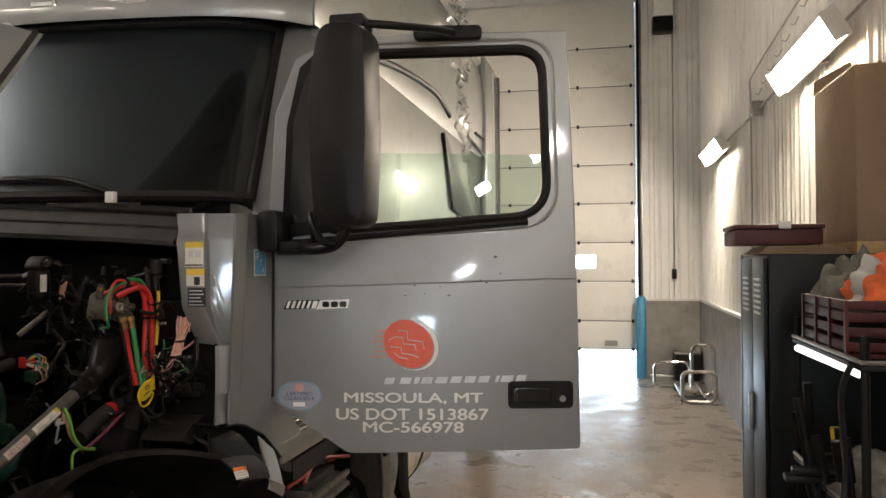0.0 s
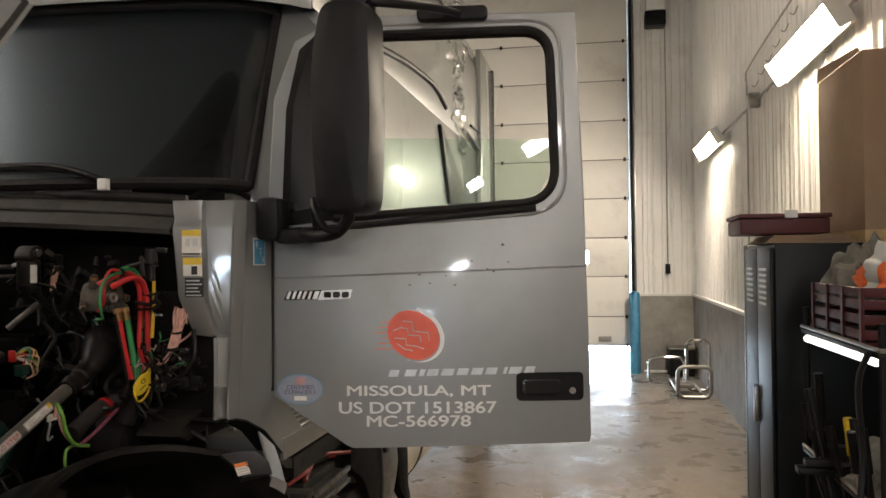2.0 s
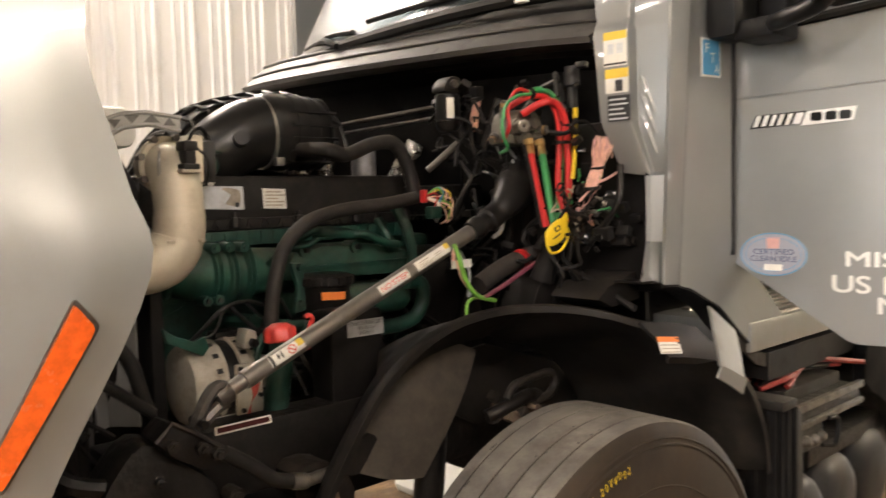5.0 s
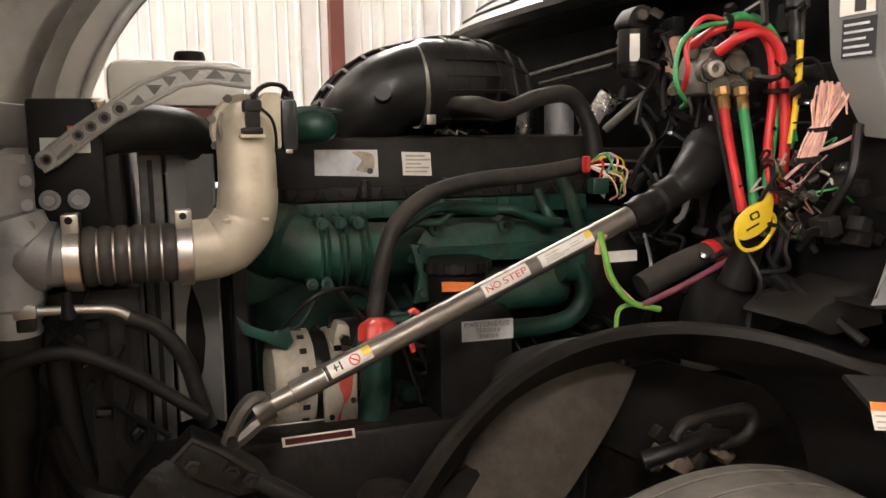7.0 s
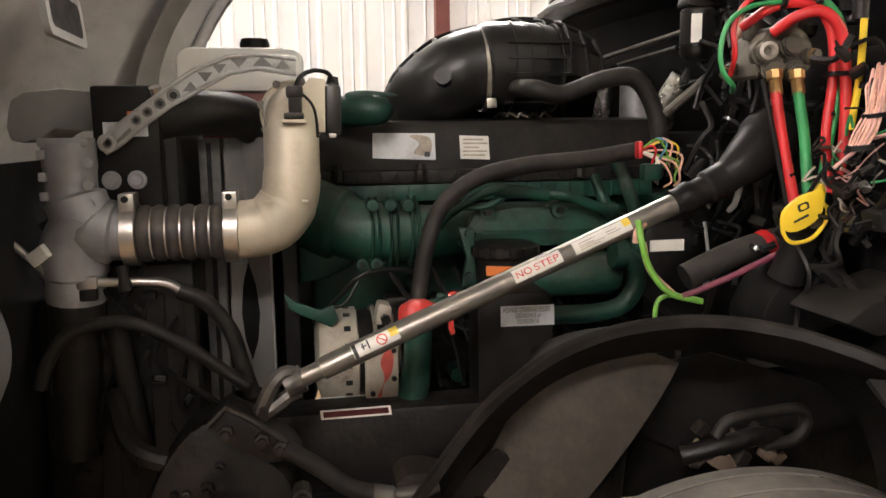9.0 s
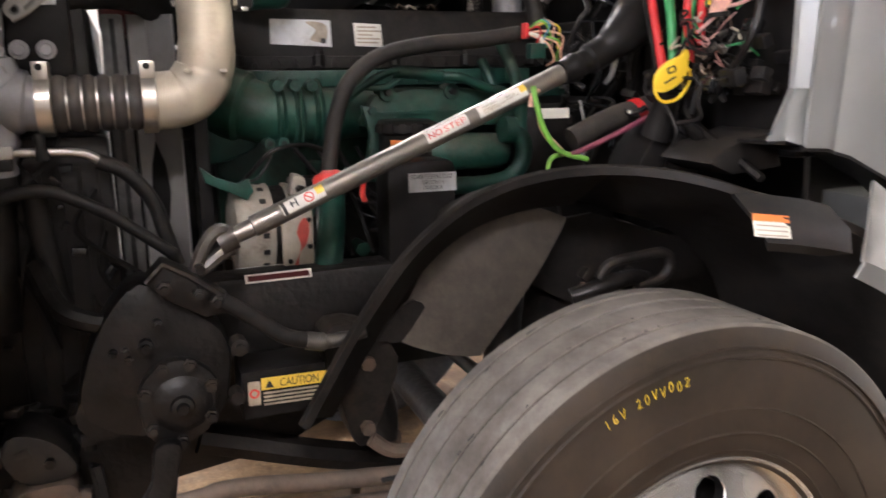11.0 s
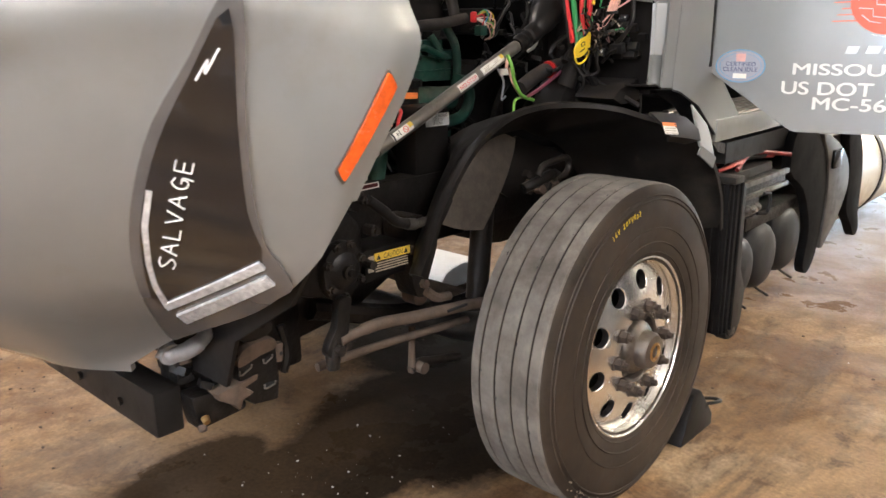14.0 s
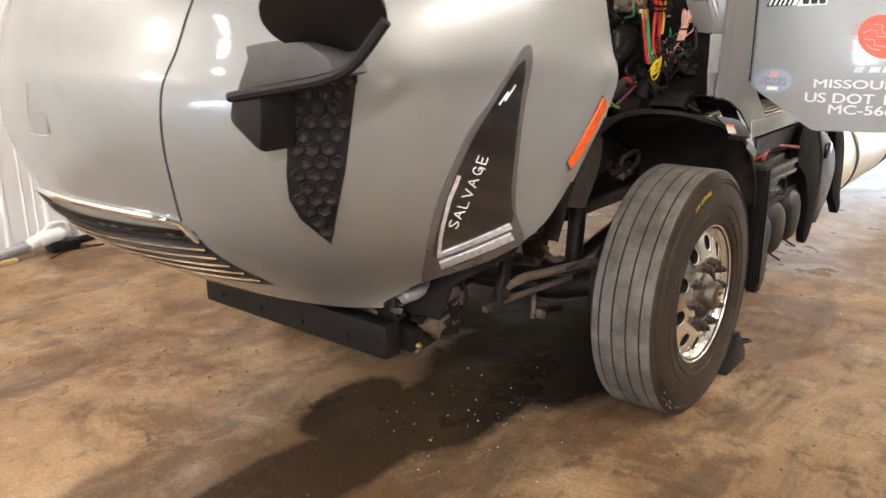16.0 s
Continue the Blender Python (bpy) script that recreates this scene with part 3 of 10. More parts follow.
box(DOOR_L - 0.02, DOOR_R + 0.02, NORTH + 0.03, NORTH + 0.3, 6.2, TOP, wb)
structure("wall_north", wb, WALL_WHITE, "white end wall around the overhead door", "wall")
wall_sheet("wall_north_siding", (DOOR_R + 0.1, NORTH), (EAST, NORTH), 1.24, TOP, "white ribbed metal siding beside the overhead door")
wall_sheet("wall_north_siding_b", (WEST, NORTH), (DOOR_L - 0.1, NORTH), 0.0, TOP, "white ribbed metal siding beside the overhead door")
S_L, S_R = -5.9, -2.6
sb = box(S_R + 0.02, EAST + 0.3, SOUTH - 0.3, SOUTH, 0, TOP)
box(WEST - 0.3, S_L - 0.02, SOUTH - 0.3, SOUTH, 0, TOP, sb)
box(S_L - 0.02, S_R + 0.02, SOUTH - 0.3, SOUTH, 5.9, TOP, sb)
structure("wall_south", sb, WALL_WHITE, "plain white end wall of the workshop", "wall")
wn_ = thing("window_1", "small daylit window in the end wall", "window", kind="structure")
part("window_frame", ring_plate(rounded(0.20, 0.95, 1.05, 2.05, 0.01, 2), rounded(0.27, 0.88, 1.12, 1.98, 0.01, 2), axes((0, SOUTH + 0.002, 0), (-1, 0, 0), (0, 0, 1)) @ Matrix.Scale(-1, 4, (1, 0, 0)), 0.04), WHITE, wn_)
part("pane", box(0.27, 0.88, SOUTH + 0.004, SOUTH + 0.012, 1.12, 1.98), DAYLIGHT, wn_, "bright daylight in the pane")
area_lamp("window_light", (0.575, SOUTH + 0.03, 1.55), (0.0, 8.0, 1.45), 0.6, 0.85, 60, (0.60, 0.79, 1.0))
sd_ = thing("door_2", "white sectional overhead door with daylight below it", "door", kind="structure")
for z0, z1 in zip((0.42, 1.2, 2.0, 2.8, 3.6, 4.4, 5.2), (1.2, 2.0, 2.8, 3.6, 4.4, 5.2, 5.9)):
    part("panel", box(S_L, S_R, SOUTH - 0.10, SOUTH - 0.05, z0 + 0.006, z1 - 0.006), DOOR_WHITE, sd_, bevel=0.008)
structure("backdrop_south", box(S_L - 3, S_R + 3, SOUTH - 2.6, SOUTH - 2.5, -0.2, 3.0), DAYLIGHT, "bright daylight outside the far overhead door", "backdrop")
structure("ground_south", box(S_L - 3, S_R + 3, SOUTH - 2.5, SOUTH - 0.31, -0.2, -0.004), CONCRETE, "pale concrete apron outside the door", "ground")
wn = box(EAST - 0.045, EAST + 0.02, SOUTH, NORTH, 0, 1.24)
box(DOOR_R + 0.1, EAST, NORTH - 0.045, NORTH + 0.02, 0, 1.24, wn)
structure("wainscot", wn, CONCRETE, "stained grey concrete wainscot along the wall foot", "wall")
tr = box(EAST - 0.065, EAST, SOUTH, NORTH, 1.24, 1.275)
box(DOOR_R + 0.1, EAST, NORTH - 0.065, NORTH, 1.24, 1.275, tr)
structure("trim", tr, WHITE, "white metal cap along the wainscot", "trim")
structure("trim_corner", box(EAST - 0.05, EAST + 0.0, NORTH - 0.05, NORTH, 1.275, TOP), WHITE, "white corner flashing", "trim")
col = box(WEST + 0.004, WEST + 0.10, 10.30, 10.40, 0, TOP)
structure("wall_column", col, COLUMN_RED, "dark red primed steel column against the siding", "column")

# the overhead door, raised a little, with daylight below it
od = thing("door_1", "white sectional overhead door raised slightly off the floor", "door", kind="structure")
lines = [0.43, 0.90, 1.56, 2.20, 2.85, 3.49, 4.14, 4.80, 5.45, 6.26]
for z0, z1 in zip(lines, lines[1:]):
    bm = box(DOOR_L, DOOR_R, NORTH - 0.02, NORTH + 0.035, z0 + 0.008, z1 - 0.008)
    part("panel", bm, DOOR_WHITE, od, bevel=0.008)
    for x in (DOOR_R - 0.06, -0.55, -1.7, -2.9):
        part("hinge", box(x - 0.02, x + 0.02, NORTH - 0.04, NORTH - 0.02, z0 - 0.03, z0 + 0.03), GRIME, od, bevel=0.006)
    part("seal", box(DOOR_L, DOOR_R, NORTH - 0.01, NORTH + 0.02, z0 - 0.008, z0 + 0.008), CONCRETE, od)
part("window", box(-0.75, -0.28, NORTH - 0.026, NORTH - 0.018, 1.78, 1.99), DAYLIGHT, od, "small bright daylight window")
part("lift_handle", box(-0.14, 0.07, NORTH - 0.05, NORTH - 0.02, 0.49, 0.58), STEEL, od, "grey lift handle", bevel=0.01)
trk = thing("door_track", "dark steel roller track beside the overhead door", "door track", kind="structure")
part("rail", box(DOOR_R + 0.03, DOOR_R + 0.07, NORTH - 0.12, NORTH - 0.0, 0.0, 6.2), BLACK, trk, bevel=0.006)
part("rail", box(DOOR_R + 0.085, DOOR_R + 0.11, NORTH - 0.07, NORTH - 0.0, 0.0, 6.2), STEEL, trk, bevel=0.006)
structure("backdrop", box(DOOR_L - 4, DOOR_R + 4, NORTH + 3.0, NORTH + 3.1, -0.2, 3.0), DAYLIGHT, "bright daylight outside the overhead door", "backdrop")
structure("ground", box(DOOR_L - 4, DOOR_R + 4, NORTH + 0.31, NORTH + 3.0, -0.2, -0.004), CONCRETE, "pale concrete apron outside the door", "ground")

bol = thing("bollard", "blue painted steel bollard beside the overhead door", "bollard")
part("post", tube([(0.44, NORTH - 0.22, 0), (0.44, NORTH - 0.22, 1.28), (0.44, NORTH - 0.22, 1.31), (0.44, NORTH - 0.22, 1.33)], [0.085, 0.085, 0.065, 0.02], seg=20), BLUE, bol)
opn = thing("door_opener", "white and black overhead door operator on the wall", "opener")
part("cover", box(0.68, 0.98, NORTH - 0.28, NORTH - 0.03, 5.85, 6.4), WHITE, opn, bevel=0.02)
part("gearbox", box(0.66, 0.99, NORTH - 0.30, NORTH - 0.03, 5.60, 5.845), BLACK, opn, bevel=0.03)
sw = thing("wall_switch", "dark push-button box on a thin conduit", "switch")
part("box", box(0.945, 1.02, NORTH - 0.075, NORTH - 0.022, 1.60, 1.76), BLACK, sw, bevel=0.008)
part("conduit", tube([(0.985, NORTH - 0.04, 1.76), (0.985, NORTH - 0.04, 5.6)], 0.011, seg=8), STEEL, sw)

# wall lamps on a conduit with hooks


def wall_lamp(yc, length, watts, side=1, z=3.26, half=0.12):
    lp = thing("wall_lamp", "lit warm white fluorescent wall lamp with a clear cover", "lamp", "wall lamps")
    m = axes((side * (EAST - 0.20) + (0 if side > 0 else EAST + WEST), yc, z), (0, 1, 0), (-0.50, 0, 0.866) if side > 0 else (-0.8, 0, -0.6))
    part("tray", box(-length / 2, length / 2, -half - 0.02, half + 0.02, 0.03, 0.07, m=m), WHITE, lp, bevel=0.01)
    part("diffuser", box(-length / 2 + 0.02, length / 2 - 0.02, -half, half, -0.03, 0.026, m=m), LAMP_BRIGHT if side > 0 and yc > 12 else LAMP_GLOW, lp, "glowing diffuser", bevel=0.02)
    part("end_cap", box(length / 2 - 0.018, length / 2 + 0.01, -half - 0.01, half + 0.01, -0.035, 0.028, m=m), WHITE, lp)
    part("end_cap", box(-length / 2 - 0.01, -length / 2 + 0.018, -half - 0.01, half + 0.01, -0.035, 0.028, m=m), WHITE, lp)
    xw = EAST if side > 0 else WEST
    part("bracket", box(min(xw - side * 0.18, xw - side * 0.02), max(xw - side * 0.18, xw - side * 0.02), yc - 0.03, yc + 0.03, z - 0.04, z + 0.04), STEEL, lp)
    lamp = area_lamp("wall_lamp_light", (0, 0, 0), (0, 0, -1), length - 0.04, 2 * half, watts, (1.0, 0.88, 0.76) if yc > 12 and side > 0 else (0.93, 0.95, 1.0) if yc < 0 else WARM)
    lamp.matrix_world = m @ Matrix.Translation((0, 0, -0.036))
    return lp


for yc, w in ((18.2, 190), (13.5, 50), (8.3, 45), (4.3, 185), (-0.8, 215)):
    wall_lamp(yc, 1.6, w, half=0.085)
for yc, w, length, z in ((15.5, 60, 1.6, 4.7), (10.78, 50, 0.8, 4.5), (9.78, 50, 0.8, 5.6), (6.6, 40, 1.6, 4.7), (2.5, 70, 1.6, 4.7)):
    wall_lamp(yc, length, w, -1, z, 0.18 if length < 1 else 0.12)
cd = thing("lamp_conduit", "thin steel conduit with wire hooks along the wall", "conduit")
part("pipe", tube([(EAST - 0.05, -2.5, 3.36), (EAST - 0.05, 13.7, 3.36)], 0.011, seg=8), STEEL, cd)
part("pipe", tube([(EAST - 0.05, 15.1, 3.36), (EAST - 0.05, 19.0, 3.36)], 0.011, seg=8), STEEL, cd)
part("pipe", hose([(EAST - 0.05, 16.3, 2.0), (EAST - 0.05, 16.3, 3.5), (EAST - 0.05, 16.35, 3.68), (EAST - 0.05, 15.9, 3.78), (EAST - 0.05, 12.5, 3.95)], 0.009, seg=8), STEEL, cd)
for k in range(14):
    y = 15.2 + 0.27 * k
    part("hook", hose([(EAST - 0.05, y, 3.36), (EAST - 0.08, y, 3.31), (EAST - 0.11, y + 0.01, 3.32)], 0.005, seg=5, steps=3), STEEL, cd)
for k in range(10):
    y = 13.0 + 0.30 * k
    part("hook", hose([(EAST - 0.05, y, 3.93 - 0.045 * k), (EAST - 0.08, y, 3.87 - 0.045 * k), (EAST - 0.11, y, 3.88 - 0.045 * k)], 0.005, seg=5, steps=3), STEEL, cd)
jb = thing("junction_box", "round grey junction box on the conduit", "junction box")
part("body", lathe([(0.0, 0), (0.075, 0), (0.075, 0.09), (0.055, 0.11), (0, 0.11)], axes((EAST - 0.02, 15.85, 3.36), (0, 1, 0), (0, 0, 1)) @ Matrix.Rotation(math.pi, 4, "X"), seg=20), STEEL, jb)

# ceiling lamps over the bays, out of sight, whose reflections show in paint and glass


def ceiling_lamp(x, y, watts, along=(0, 1, 0)):
    lp = thing("ceiling_lamp", "lit white fluorescent lamp under the ceiling", "lamp", "ceiling lamps")
    w, h = (0.16, 0.62) if along[1] else (0.62, 0.16)
    part("tray", box(x - w, x + w, y - h, y + h, TOP - 0.32, TOP - 0.24), WHITE, lp, bevel=0.01)
    part("diffuser", box(x - w + 0.02, x + w - 0.02, y - h + 0.02, y + h - 0.02, TOP - 0.35, TOP - 0.324), LAMP_GLOW, lp, "glowing diffuser", bevel=0.01)
    part("hanger", tube([(x, y, TOP - 0.24), (x, y, TOP)], 0.008, seg=6), STEEL, lp)
    area_lamp("ceiling_lamp_light", (x, y, TOP - 0.37), (x, y, 0), w * 2, h * 2, watts)


for x in (-0.6, -4.6):
    for y in (1.0, 5.5, 14.5):
        ceiling_lamp(x, y, {1.0: 55, 5.5: 25}.get(y, 15))

# ---------------------------------------------------------------- the truck
truck = thing("truck", "grey conventional highway tractor with its hood tilted open and door ajar", "truck")
XC = -2.42            # the centre line


def both(pts):
    """Half a plan from the near side to the centre, with its mirror image on."""
    return pts + [(-x, y) for x, y in pts[-2::-1]]


XH = -2.46            # the hood's own centre
LEVELS = [
    (0.75, [(0.74, 8.66), (0.70, 8.61), (0.65, 8.575), (0.53, 8.50), (0.32, 8.44), (0, 8.40)]),
    (0.86, [(0.94, 8.78), (0.87, 8.70), (0.80, 8.633), (0.63, 8.42), (0.37, 8.28), (0, 8.22)]),
    (1.04, [(1.16, 8.775), (1.12, 8.739), (0.97, 8.56), (0.745, 8.26), (0.42, 8.06), (0, 7.98)]),
    (1.25, [(1.245, 8.84), (1.23, 8.76), (1.09, 8.545), (0.85, 8.16), (0.45, 7.97), (0, 7.91)]),
    (1.48, [(1.302, 8.935), (1.295, 8.82), (1.16, 8.55), (0.92, 8.15), (0.50, 7.95), (0, 7.89)]),
    (1.60, [(1.29, 8.915), (1.28, 8.80), (1.20, 8.57), (0.95, 8.19), (0.50, 7.99), (0, 7.93)]),
    (1.80, [(1.27, 8.89), (1.25, 8.80), (1.17, 8.60), (0.92, 8.28), (0.50, 8.08), (0, 8.02)]),
    (2.10, [(1.19, 9.05), (1.16, 8.95), (1.06, 8.75), (0.84, 8.52), (0.45, 8.36), (0, 8.30)]),
    (2.42, [(1.11, 9.36), (1.08, 9.27), (0.99, 9.10), (0.78, 8.90), (0.42, 8.77), (0, 8.72)]),
]


def hood_rows():
    cols = []
    for z, half in LEVELS:
        row = smooth_path([(XH + x, y, z) for x, y in both(half)], 6)
        cols.append(row)
    n = len(cols[0])
    fine = [smooth_path([cols[i][k] for i in range(len(cols))], 5) for k in range(n)]
    return [[fine[k][i] for k in range(n)] for i in range(len(fine[0]))]


HOOD_ROWS = hood_rows()
hb = grid_surface(HOOD_ROWS)
HOOD_TREE = BVHTree.FromBMesh(hb)
hb.normal_update()
# the lower corner is cut back along the lamp, in the lamp's own plane
HM = axes((-1.45, 8.62, 1.1), (0.65, 0.76, 0), (0, 0, 1))
HOOD_CUT = [(-0.25, -0.36), (-0.25, -0.33), (-0.179, -0.280), (-0.130, -0.249), (-0.017, -0.199), (0.066, -0.159), (0.163, -0.082), (0.197, -0.043), (0.224, -0.008), (0.253, 0.045), (0.300, 0.125)]


def cut_back(bm, line):
    near = lambda f: f.calc_center_median().x > -2.1
    for a, b in zip(line, line[1:]):
        along = HM.to_3x3() @ Vector((b[0] - a[0], b[1] - a[1], 0))
        no = along.cross(HM.to_3x3() @ Vector((0, 0, 1)))
        lo, hi = min(a[0], b[0]) - 0.03, max(a[0], b[0]) + 0.03
        part_ = [f for f in bm.faces if near(f) and any(lo < (HM.inverted() @ v.co).x < hi for v in f.verts)]
        geom = part_ + list({e for f in part_ for e in f.edges}) + list({v for f in part_ for v in f.verts})
        bmesh.ops.bisect_plane(bm, geom=geom, plane_co=HM @ Vector((*a, 0)), plane_no=no)
    gone = []
    for f in bm.faces:
        q = HM.inverted() @ f.calc_center_median()
        if not near(f) or not line[0][0] < q.x < 0.6 or q.y > line[-1][1]:
            continue
        edge_y = line[-1][1]
        for a, b in zip(line, line[1:]):
            if a[0] < b[0] and a[0] <= q.x <= b[0]:
                edge_y = a[1] + (b[1] - a[1]) * (q.x - a[0]) / (b[0] - a[0])
        if q.y < edge_y:
            gone.append(f)
    bmesh.ops.delete(bm, geom=gone, context="FACES")


cut_back(hb, HOOD_CUT)
if sum((f.normal.y for f in hb.faces)) > 0:
    bmesh.ops.reverse_faces(hb, faces=hb.faces[:])
bmesh.ops.solidify(hb, geom=hb.faces[:], thickness=0.02)
hood = part("hood", hb, PAINT, truck, "silver-grey fibreglass hood tilted forward")


def on_hood(outline, m, rise, thick, name, mat, parent, label="", cell=0.03):
    """A plate of the given outline in the local xy plane of m that follows the hood's skin."""
    bm = bmesh.new()
    vs = [bm.verts.new((x, y, 0)) for x, y in outline]
    f = bm.faces.new(vs)
    for axis in (0, 1):
        lo, hi = min(p[axis] for p in outline), max(p[axis] for p in outline)
        c = lo + cell
        while c < hi:
            no = (1, 0, 0) if axis == 0 else (0, 1, 0)
            bmesh.ops.bisect_plane(bm, geom=bm.verts[:] + bm.edges[:] + bm.faces[:], plane_co=Vector(no) * c, plane_no=no)
            c += cell
    d = m.to_3x3() @ Vector((0, 0, -1))
    for v in bm.verts:
        p = m @ v.co
        loc, nor, _, _ = HOOD_TREE.ray_cast(p - d * 0.5, d)
        v.co = (loc if loc else p) - d * rise
    bm.normal_update()
    if bm.faces and bm.faces[:][0].normal.dot(d) > 0:
        bmesh.ops.reverse_faces(bm, faces=bm.faces[:])
    bmesh.ops.solidify(bm, geom=bm.faces[:], thickness=thick)
    return part(name, bm, mat, parent, label)


# cab: cowl, pillars, roof and sleeper as shells
def plan_loft(name, levels, mat, label="", thick=0.0):
    rows = [smooth_path([(XC + x, y, z) for x, y in both(half)], 5) for z, half in levels]
    bm = grid_surface(rows)
    return part(name, bm, mat, truck, label)


# wheel
def tyre_profile(w, ro, ri):
    p = [(ri, -w * 0.42), (ri + 0.03, -w * 0.47), (ri + 0.09, -w * 0.50), (ro - 0.07, -w * 0.495), (ro - 0.025, -w * 0.46), (ro - 0.006, -w * 0.42)]
    tread = []
    for c in (-0.30, -0.11, 0.09, 0.28):
        tread += [(ro - 0.0003, w * c - 0.0042), (ro - 0.003, w * c - 0.0026), (ro - 0.013, w * c - 0.0020), (ro - 0.013, w * c + 0.0020), (ro - 0.003, w * c + 0.0026), (ro - 0.0003, w * c + 0.0042)]
    return p + [(ro - 0.001, -w * 0.40)] + tread + [(ro - 0.001, w * 0.40)] + [(r, -h) for r, h in p[::-1]]


def front_wheel(x_out, y, zc, sign):
    wh = part("wheel", lathe([(0.02, -0.1), (0.10, -0.1), (0.10, 0.03), (0.02, 0.03)], axes((x_out - sign * 0.12, y, zc), (0, 1, 0), (0, 0, 1)), seg=24), GRIME, truck, "steer wheel with a polished rim")
    m = axes((x_out - sign * 0.14, y, zc), (0, sign, 0), (0, 0, 1))
    ty = part("tyre", lathe(tyre_profile(0.30, 0.540, 0.288), m, seg=96), SIDEWALL, wh, "worn ribbed black tyre")
    ty.data.materials.append(RUBBER_TREAD)
    for p in ty.data.polygons:
        c = m.inverted() @ p.center
        if c.xy.length > 0.5355:
            p.material_index = 1
    for r_, h_, w_ in ((0.318, 0.1405, 0.003), (0.352, 0.1475, 0.0025), (0.398, 0.150, 0.0025), (0.488, 0.1465, 0.004), (0.502, 0.143, 0.003)):
        part("sidewall_ridge", lathe([(r_ - w_, h_ - 0.002), (r_ - w_ * 0.4, h_ + 0.0022), (r_ + w_ * 0.4, h_ + 0.0022), (r_ + w_, h_ - 0.002)], m, seg=96), SIDEWALL, ty)
    # dished disc with real hand holes cut through it
    prof = [(0.300, 0.120), (0.306, 0.128), (0.304, 0.135), (0.299, 0.136), (0.296, 0.132), (0.2945, 0.116), (0.2925, 0.0985), (0.288, 0.0965), (0.277, 0.1005), (0.264, 0.106)]
    bm = lathe(prof, m, seg=120)
    # face ring between r 0.264 and 0.118, built as ten sectors round a hole each
    def face_h(r):
        u = (0.264 - r) / (0.264 - 0.118)
        return 0.106 + 0.030 * math.sin(min(1.0, u * 1.15) * math.pi / 2)
    hr, rc, n = 0.0315, 0.226, 24
    for k in range(10):
        a0 = 2 * math.pi * (k + 0.35) / 10
        walls = bmesh.new()
        half = math.pi / 10
        rim_pts = []
        for j in range(n):
            th = 2 * math.pi * j / n
            # the sector's border met by a ray from the hole's centre
            dx, dy = math.cos(th), math.sin(th)
            best = 9
            for step in range(1, 400):
                q = Vector((rc + dx * step * 0.0004, dy * step * 0.0004))
                rr, aa = q.length, math.atan2(q.y, q.x)
                if rr >= 0.264 or rr <= 0.150 or abs(aa) >= half:
                    best = step * 0.0004
                    break
            rim_pts.append(best)
        loops = []
        for f in (0.0, 0.06, 0.35, 0.7, 1.0):
            ring = []
            for j in range(n):
                th = 2 * math.pi * j / n
                d = hr + (max(rim_pts[j], hr + 0.001) - hr) * f
                q = Vector((rc + math.cos(th) * d, math.sin(th) * d))
                r_, a_ = q.length, math.atan2(q.y, q.x) + a0
                ring.append(bm.verts.new(m @ Vector((r_ * math.cos(a_), r_ * math.sin(a_), face_h(r_) - (0.003 if f == 0.0 else 0)))))
            loops.append(ring)
        ring = []
        for j in range(n):
            th = 2 * math.pi * j / n
            q = Vector((rc + math.cos(th) * hr * 0.96, math.sin(th) * hr * 0.96))
            r_, a_ = q.length, math.atan2(q.y, q.x) + a0
            ring.append(walls.verts.new(m @ Vector((r_ * math.cos(a_), r_ * math.sin(a_), face_h(r_) - 0.024))))
        lip = [walls.verts.new(v.co) for v in loops[0]]
        for j in range(n):
            walls.faces.new((ring[j], ring[(j + 1) % n], lip[(j + 1) % n], lip[j]))
        # walls coloured dark instead of polished, for the shade inside the hand holes
        part("hole_wall", walls, GRIME, wh)
        for r0, r1 in zip(loops, loops[1:]):
            for j in range(n):
                bm.faces.new((r0[j], r0[(j + 1) % n], r1[(j + 1) % n], r1[j]))
    lathe([(0.1505, face_h(0.150)), (0.14, face_h(0.14)), (0.118, face_h(0.118)), (0.117, 0.12)], m, bm, seg=120)
    lathe([(0.264, 0.106), (0.262, face_h(0.262))], m, bm, seg=120)
    bmesh.ops.remove_doubles(bm, verts=bm.verts, dist=0.0003)
    bmesh.ops.recalc_face_normals(bm, faces=bm.faces)
    part("rim", bm, POLISHED, wh, "polished aluminium rim with ten hand holes")
    part("rim_barrel", lathe([(0.275, 0.082), (0.268, 0.05), (0.262, -0.05), (0.285, -0.12)], m, seg=60), GRIME, wh)
    part("brake_face", lathe([(0.0, 0.03), (0.20, 0.03), (0.215, 0.02), (0.215, -0.10)], m, seg=48), GRIME, wh, "dark brake drum face")
    for k in range(10):
        a = 2 * math.pi * (k + 0.1) / 10
        bm = tube([m @ Vector((0.1425 * math.cos(a), 0.1425 * math.sin(a), h)) for h in (0.132, 0.139, 0.140, 0.163, 0.166, 0.180)], [0.0255, 0.0255, 0.0205, 0.0195, 0.0125, 0.011], seg=6)
        part("lug_nut", bm, NUT, wh)
    part("hub", lathe([(0.119, 0.134), (0.112, 0.130), (0.106, 0.104), (0.092, 0.102), (0.088, 0.132), (0.080, 0.142), (0.072, 0.146), (0.064, 0.152), (0.061, 0.180), (0.054, 0.190), (0.030, 0.192), (0.026, 0.184), (0, 0.184)], m, seg=32), HUBMAT, wh, "grimy hub with a chrome sight cap")
    part("hub_cap", lathe([(0.030, 0.190), (0.032, 0.196), (0.025, 0.198), (0.023, 0.190)], m, seg=24), BRASS, wh)
    return wh


